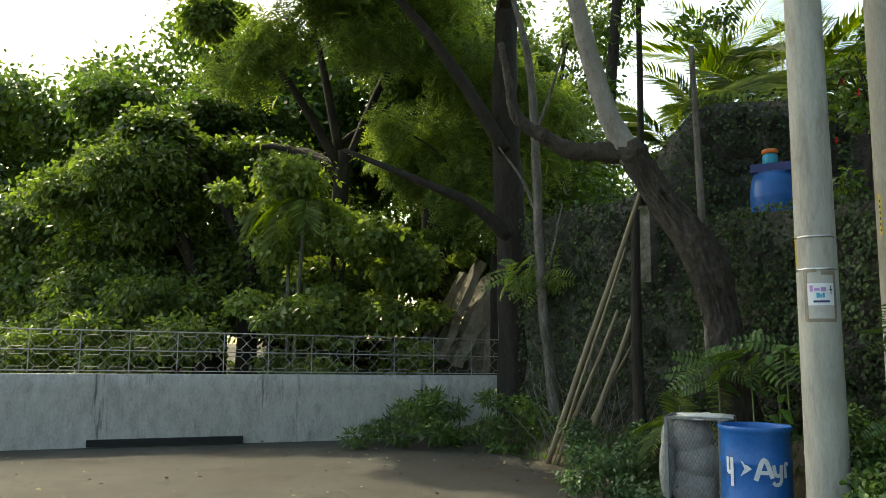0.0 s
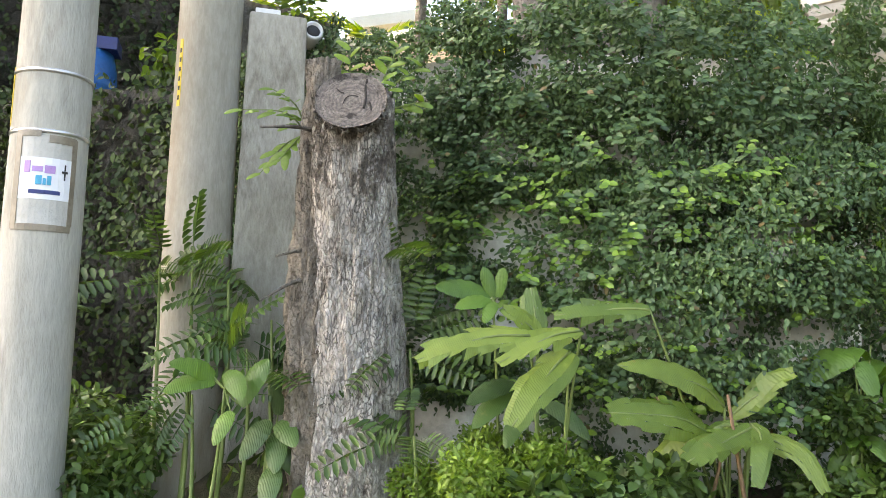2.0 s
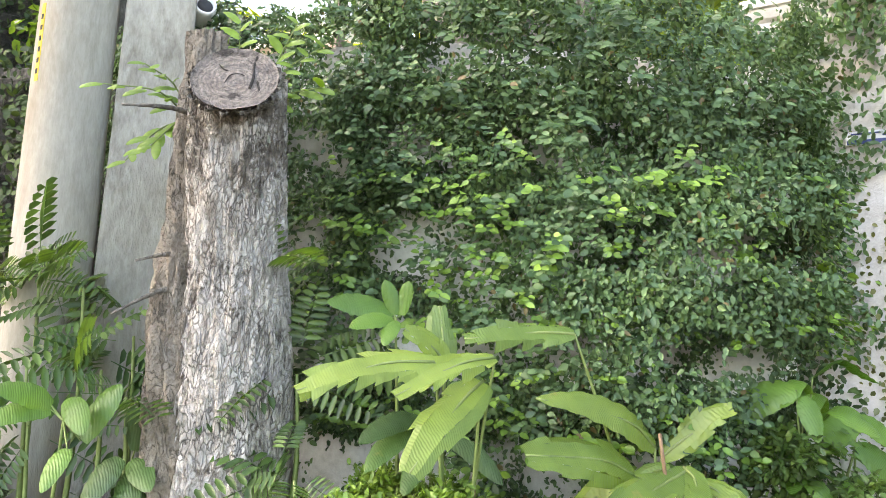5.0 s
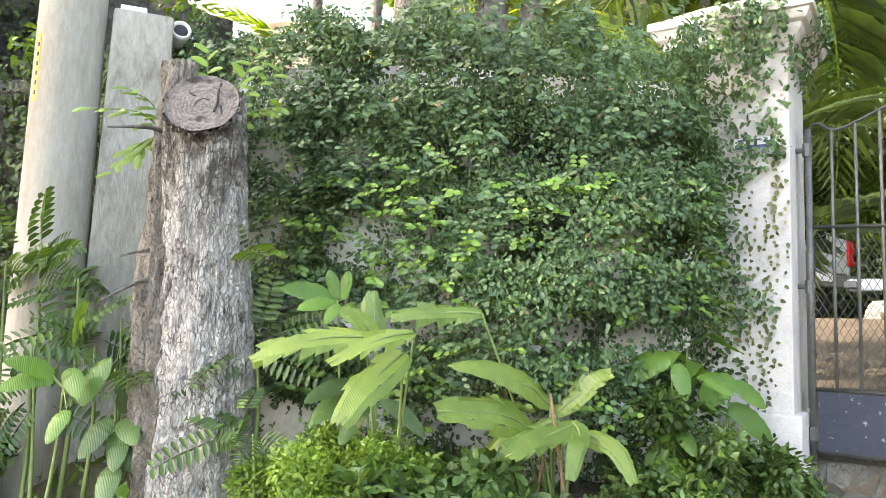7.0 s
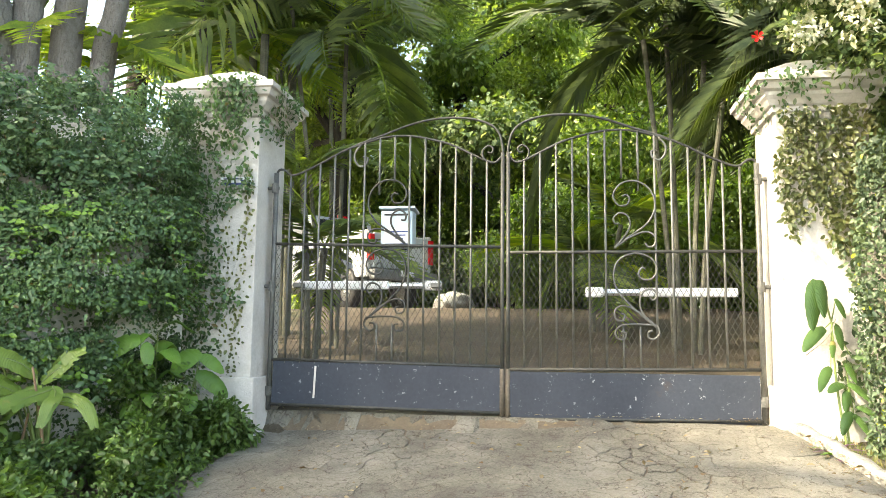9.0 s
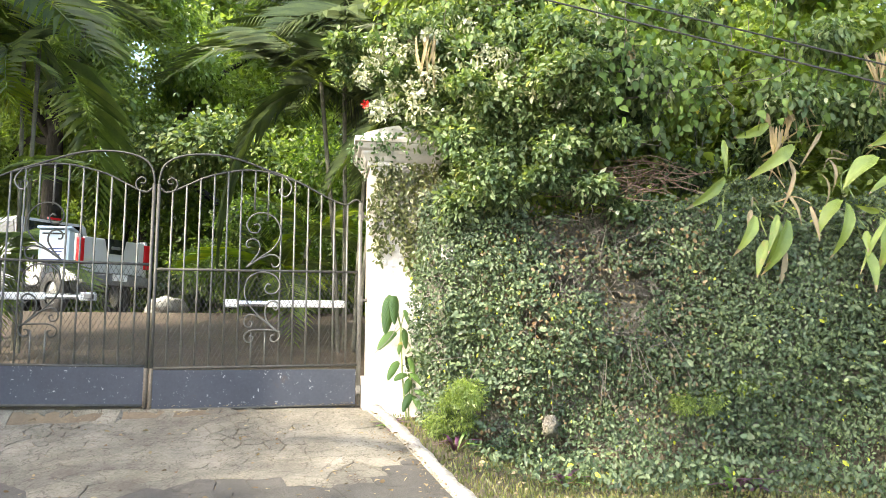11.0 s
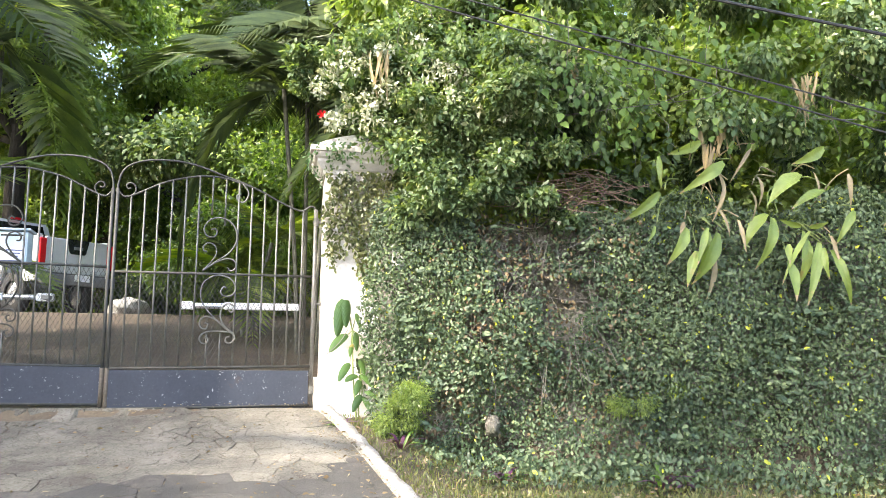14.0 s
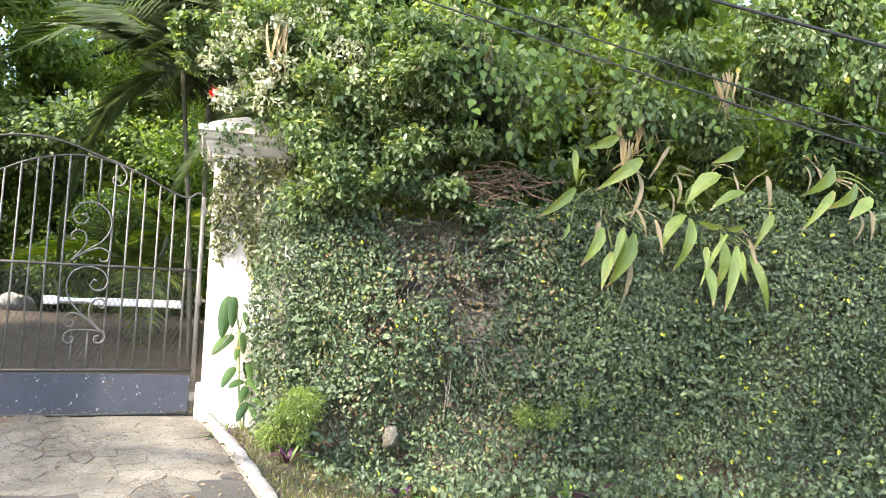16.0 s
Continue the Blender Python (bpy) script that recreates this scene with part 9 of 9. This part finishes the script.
grown("sparse dark hibiscus bush with red flowers", [(2.9, 7.6, 2.0), (2.9, 7.6, 3.0), (3.0, 7.6, 3.8)], (0.04, 0.03, 0.02), c, r, 1200, 0.075, OVATE, M_TREE, 6, name="shrub", category="shrub")

# overhead cables
M_CABLE = surface("black_cable", (0.012, 0.012, 0.012), (0.02, 0.02, 0.02), (0.03, 0.03, 0.03), 8, 60, 0.6)
for a, b, sag, rr in (((4.5, 3.0, 4.276), (4.5, -9.0, 0.35), 0.0, 0.005), ((4.5, 3.0, 4.36), (4.5, -9.0, 0.48), 0.0, 0.0045), ((4.5, 4.0, 4.76), (4.5, -9.0, 1.31), 0.0, 0.009)):
    cable = empty("overhead_cable", Matrix(), "black overhead cable sloping along the wall", "cable", "overhead cables")
    a, b = Vector(a), Vector(b)
    part("strand", sweep(bmesh.new(), [a.lerp(b, i / 24) - Vector((0, 0, sag * math.sin(math.pi * i / 24))) for i in range(25)], rr, 6), M_CABLE, cable)

# ivy on the piers
def pier_ivy(edge, flip, n, zlo, zhi, size, material, seed, label, dens):
    r = np.random.default_rng(seed)
    a, z = r.uniform(-0.02, 0.54, n), r.uniform(zlo, zhi, n)
    P = np.column_stack([edge[0] + U.x * flip * a - BACK.x * r.uniform(0.01, 0.06, n), edge[1] + U.y * flip * a - BACK.y * r.uniform(0.01, 0.06, n), z])
    over = np.clip(z - 2.6, 0, 0.12)
    P[:, 0] -= BACK.x * over
    P[:, 1] -= BACK.y * over
    keep = dens(a, z, r.random(n)) 
    P = P[keep]
    m = len(P)
    o = -np.array(BACK)
    N = o + r.normal(size=(m, 3)) * 0.35 + np.array((0, 0, 0.3))
    Y = r.normal(size=(m, 3)) * 0.7 + np.array((0, 0, -0.6))
    tagged(leaves("ivy", P, Y, N, size * r.uniform(0.6, 1.2, m), ELLIPSE, material), label, "ivy", kind="stuff")


pier_ivy(PIER_L, -1, 4200, 0.75, 2.80, 0.038, M_IVY, 31, "ivy sprays spreading over the white pier", lambda a, z, u: u < np.where(z > 2.42, 0.25 + 0.65 * (a > 0.05 + 0.25 * smoothstep(2.62, 2.42, z)), 0.75 * (a > 0.20 - 0.14 * smoothstep(1.7, 2.3, z) + 0.08 * np.sin(z * 7) + 0.05 * np.sin(z * 19) + 0.1 * (z < 1.15))))


def cap_ivy(edge, flip, rise, strands, a_range, seed, label, material):
    """Ivy strands that hang down over the front and gate side of a pier's cornice."""
    r = np.random.default_rng(seed)
    P, N = [], []
    for k in range(strands):
        side = r.random() < 0.25
        a, z, foot = r.uniform(*a_range), 2.83 + rise, 2.60 + rise + r.uniform(-0.12, 0.16)
        while z > foot:
            off = 0.03 + 0.10 * float(smoothstep(2.62 + rise, 2.78 + rise, z))
            for j in range(2):
                jit = r.normal(size=3) * 0.014
                x, y = (a, -off) if not side else (-off, r.uniform(0.0, 0.4))
                P.append(np.array((edge[0], edge[1], 0)) + np.array(U) * flip * x + np.array(BACK) * y + np.array((0, 0, z)) + jit)
                N.append(-np.array(BACK) if not side else -np.array(U) * flip)
            a += r.normal() * 0.012
            z -= 0.022
    P, N = np.array(P), np.array(N)
    n = len(P)
    tagged(leaves("ivy", P, r.normal(size=(n, 3)) * 0.6 + np.array((0, 0, -0.7)), N + r.normal(size=(n, 3)) * 0.4 + np.array((0, 0, 0.3)), 0.036 * r.uniform(0.6, 1.2, n), SMALL, material), label, "ivy", kind="stuff")


cap_ivy(PIER_L, -1, 0.12, 34, (-0.08, 0.34), 61, "ivy strands trailing over the moulded pier head", M_IVY)
cap_ivy(PIER_R, 1, 0.03, 12, (-0.10, 0.20), 62, "ivy strands trailing over the moulded pier head", M_IVY)


def runners(edge, flip, count, seed):
    """Thin creeper shoots climbing a pier, with small leaves set close to the face."""
    r = np.random.default_rng(seed)
    P = []
    for k in range(count):
        a0, z, top = r.uniform(0.03, 0.45), r.uniform(0.8, 1.6), r.uniform(1.7, 2.5)
        while z < top:
            a0 += r.normal() * 0.008
            z += 0.032
            P.append((a0 + r.choice((-1, 1)) * 0.014, z))
    P = np.array([p for p in P if 0.0 < p[0] < 0.5])
    n = len(P)
    Q = np.column_stack([edge[0] + U.x * flip * P[:, 0] - BACK.x * 0.012, edge[1] + U.y * flip * P[:, 0] - BACK.y * 0.012, P[:, 1]])
    N = -np.array(BACK) + r.normal(size=(n, 3)) * 0.2
    Y = r.normal(size=(n, 3)) * 0.5 + np.array((0, 0, -0.5))
    tagged(leaves("ivy", Q, Y, N, 0.03 * r.uniform(0.6, 1.2, n), OVATE, M_RUNNER), "thin creeper shoots climbing the white pier", "ivy", kind="stuff")


M_RUNNER = leafy("creeper_shoot_leaf", (0.07, 0.09, 0.035), (0.12, 0.14, 0.055), (0.18, 0.18, 0.08), 0.2, 0.5)
runners(PIER_L, -1, 15, 51)
# A paler leaf puts the sun on the upper pier into its colour.
pier_ivy(PIER_R, 1, 3600, 1.75, 2.66, 0.040, M_RUNNER, 32, "ivy covering the upper pier, sunlight put in its paler leaves", lambda a, z, u: (u < np.clip((z - 1.95 + 0.3 * a + 0.1 * np.sin(a * 25)) * 5, 0, 1) * 0.7) & (a > 0.0 + 0.03 * np.sin(z * 13)))
pier_ivy(PIER_R, 1, 900, 0.8, 2.0, 0.05, M_IVY_R, 33, "ivy creeping round the edge of the pier", lambda a, z, u: (a > 0.33 + 0.08 * np.sin(z * 9)))

# ---------------------------------------------------------------- broken driveway slabs
vrng = random.Random(17)


def clip(poly, a, b, c):
    """Keeps the side of the line where a x + b y <= c."""
    out = []
    for (x0, y0), (x1, y1) in zip(poly, poly[1:] + poly[:1]):
        d0, d1 = a * x0 + b * y0 - c, a * x1 + b * y1 - c
        if d0 <= 0:
            out.append((x0, y0))
        if d0 * d1 < 0:
            t = d0 / (d0 - d1)
            out.append((x0 + (x1 - x0) * t, y0 + (y1 - y0) * t))
    return out


seeds, tries = [], 0
while len(seeds) < 290 and tries < 9000:
    tries += 1
    s, t = vrng.random(), vrng.random() ** 1.4
    field = noise.noise(Vector((s * 3.1, t * 3.6, 4.2)))
    big = 0.15 + 0.5 * max(0.0, t - 0.22) + 0.5 * max(0.0, field)
    if all(math.hypot((s - a) * 3.2, (t - b) * 3.4) > big * 0.55 * vrng.uniform(0.7, 1.3) for a, b in seeds):
        seeds.append((s, t))
drive = bpy.data.objects["driveway"]
M_TAR = surface("worn_tar", (0.035, 0.034, 0.031), (0.062, 0.06, 0.054), (0.115, 0.11, 0.098), 2.0, 110, 0.92, bump=0.9, depth=0.014, stain=(0.15, 0.135, 0.11), stain_scale=1.6, stain_at=(0.58, 0.68))


def TAR_EDGE(s):
    """Where, from the gate, the concrete gives way to tar."""
    return 0.50 - 0.16 * s ** 3 + 0.05 * math.sin(s * 17)


for i, (s, t) in enumerate(seeds):
    poly = [(0, 0), (3.2, 0), (3.2, 3.4), (0, 3.4)]
    sx, sy = s * 3.2, t * 3.4
    gap = 0.0010 + 0.010 * max(0.0, noise.noise(Vector((s * 5.0, t * 5.0, 9.1))))
    for j, (a, b) in enumerate(seeds):
        if j != i:
            ox, oy = a * 3.2, b * 3.4
            nx, ny = ox - sx, oy - sy
            L = math.hypot(nx, ny)
            if L > 2.4:
                continue
            nx, ny = nx / L, ny / L
            poly = clip(poly, nx, ny, nx * (sx + ox) / 2 + ny * (sy + oy) / 2 - gap)
            if len(poly) < 3:
                break
    if len(poly) < 3:
        continue
    ring = []
    for (x0, y0), (x1, y1) in zip(poly, poly[1:] + poly[:1]):
        n = max(1, int(math.hypot(x1 - x0, y1 - y0) / 0.03))
        for k in range(n):
            x, y = x0 + (x1 - x0) * k / n, y0 + (y1 - y0) * k / n
            w = noise.noise_vector(Vector((x * 6, y * 6, 0.3)))
            f = 0.9995
            x, y = sx + (x - sx) * f, sy + (y - sy) * f
            w2 = noise.noise_vector(Vector((x * 21, y * 21, 3.3)))
            ring.append((x + 0.03 * w.x + 0.02 * w2.x, y + 0.03 * w.y + 0.02 * w2.y))
    lift = vrng.uniform(0.052, 0.057)
    bm = bmesh.new()
    top, low = [], []
    for x, y in ring:
        px, py = drive_point(min(1, max(0, x / 3.2)), min(1, max(0, y / 3.4)))
        z = gz(px, py)
        top.append(bm.verts.new((px, py, z + lift)))
        low.append(bm.verts.new((px, py, z + 0.02)))
    bm.faces.new(top)
    for k in range(len(ring)):
        bm.faces.new((low[k], low[(k + 1) % len(ring)], top[(k + 1) % len(ring)], top[k]))
    bmesh.ops.recalc_face_normals(bm, faces=bm.faces)
    part("slab", bm, M_TAR if t > TAR_EDGE(s) else M_DRIVE, drive, "dark worn asphalt patch" if t > TAR_EDGE(s) else "")

# rubble stones standing proud of the old walls
rub = random.Random(23)
STONES = []
for k in range(7):
    ob = part("stone", lumpy(bmesh.new(), (0, 0, 0), (1, 0.55, 0.7), 11 + k, 0.45, 2), M_ROCK)
    STONES.append(ob.data)
    bpy.data.objects.remove(ob)


def stones_on(owner, a, b, z0, z1, n, small, large, material):
    """Uneven stones set along a wall face from a to b, sharing a few meshes."""
    a, b = Vector((*a, 0)), Vector((*b, 0))
    along = (b - a).normalized()
    meshes = []
    for me in STONES:
        me = me.copy()
        me.materials.clear()
        me.materials.append(material)
        meshes.append(me)
    for k in range(n):
        p = a.lerp(b, rub.random())
        ob = new("stone", rub.choice(meshes))
        ob.parent = bpy.data.objects[owner]
        s = rub.uniform(small, large)
        ob.matrix_basis = Matrix.Translation((p.x, p.y, rub.uniform(z0, z1))) @ Matrix.Rotation(math.atan2(along.y, along.x), 4, 'Z') @ Matrix.Rotation(rub.uniform(-0.4, 0.4), 4, 'Y') @ Matrix.Scale(s, 4)


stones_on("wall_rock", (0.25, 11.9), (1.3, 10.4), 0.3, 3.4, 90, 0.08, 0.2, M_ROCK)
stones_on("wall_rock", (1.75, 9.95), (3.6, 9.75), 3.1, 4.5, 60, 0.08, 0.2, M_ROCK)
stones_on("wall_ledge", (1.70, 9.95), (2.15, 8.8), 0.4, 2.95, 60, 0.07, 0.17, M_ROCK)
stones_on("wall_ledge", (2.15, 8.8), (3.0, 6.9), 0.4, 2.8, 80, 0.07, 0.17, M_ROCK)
stones_on("wall_right", (5.83, -0.05), (5.82, -1.15), 1.45, 2.15, 34, 0.05, 0.11, M_RUBBLE)

# every thing that was laid out in world lines gets its own foot
for ob in [o for o in scene.objects if o.type == 'EMPTY' and o.parent is None and o.children and o.matrix_basis == Matrix()]:
    corners = np.array([list(c) for ch in ob.children if ch.type == 'MESH' for c in ch.bound_box])
    low = corners[corners[:, 2] < corners[:, 2].min() + 0.3]
    foot = Vector((float(low[:, 0].mean()), float(low[:, 1].mean()), float(corners[:, 2].min())))
    ob.location = foot
    for ch in ob.children:
        ch.matrix_parent_inverse = Matrix.Translation(-foot)
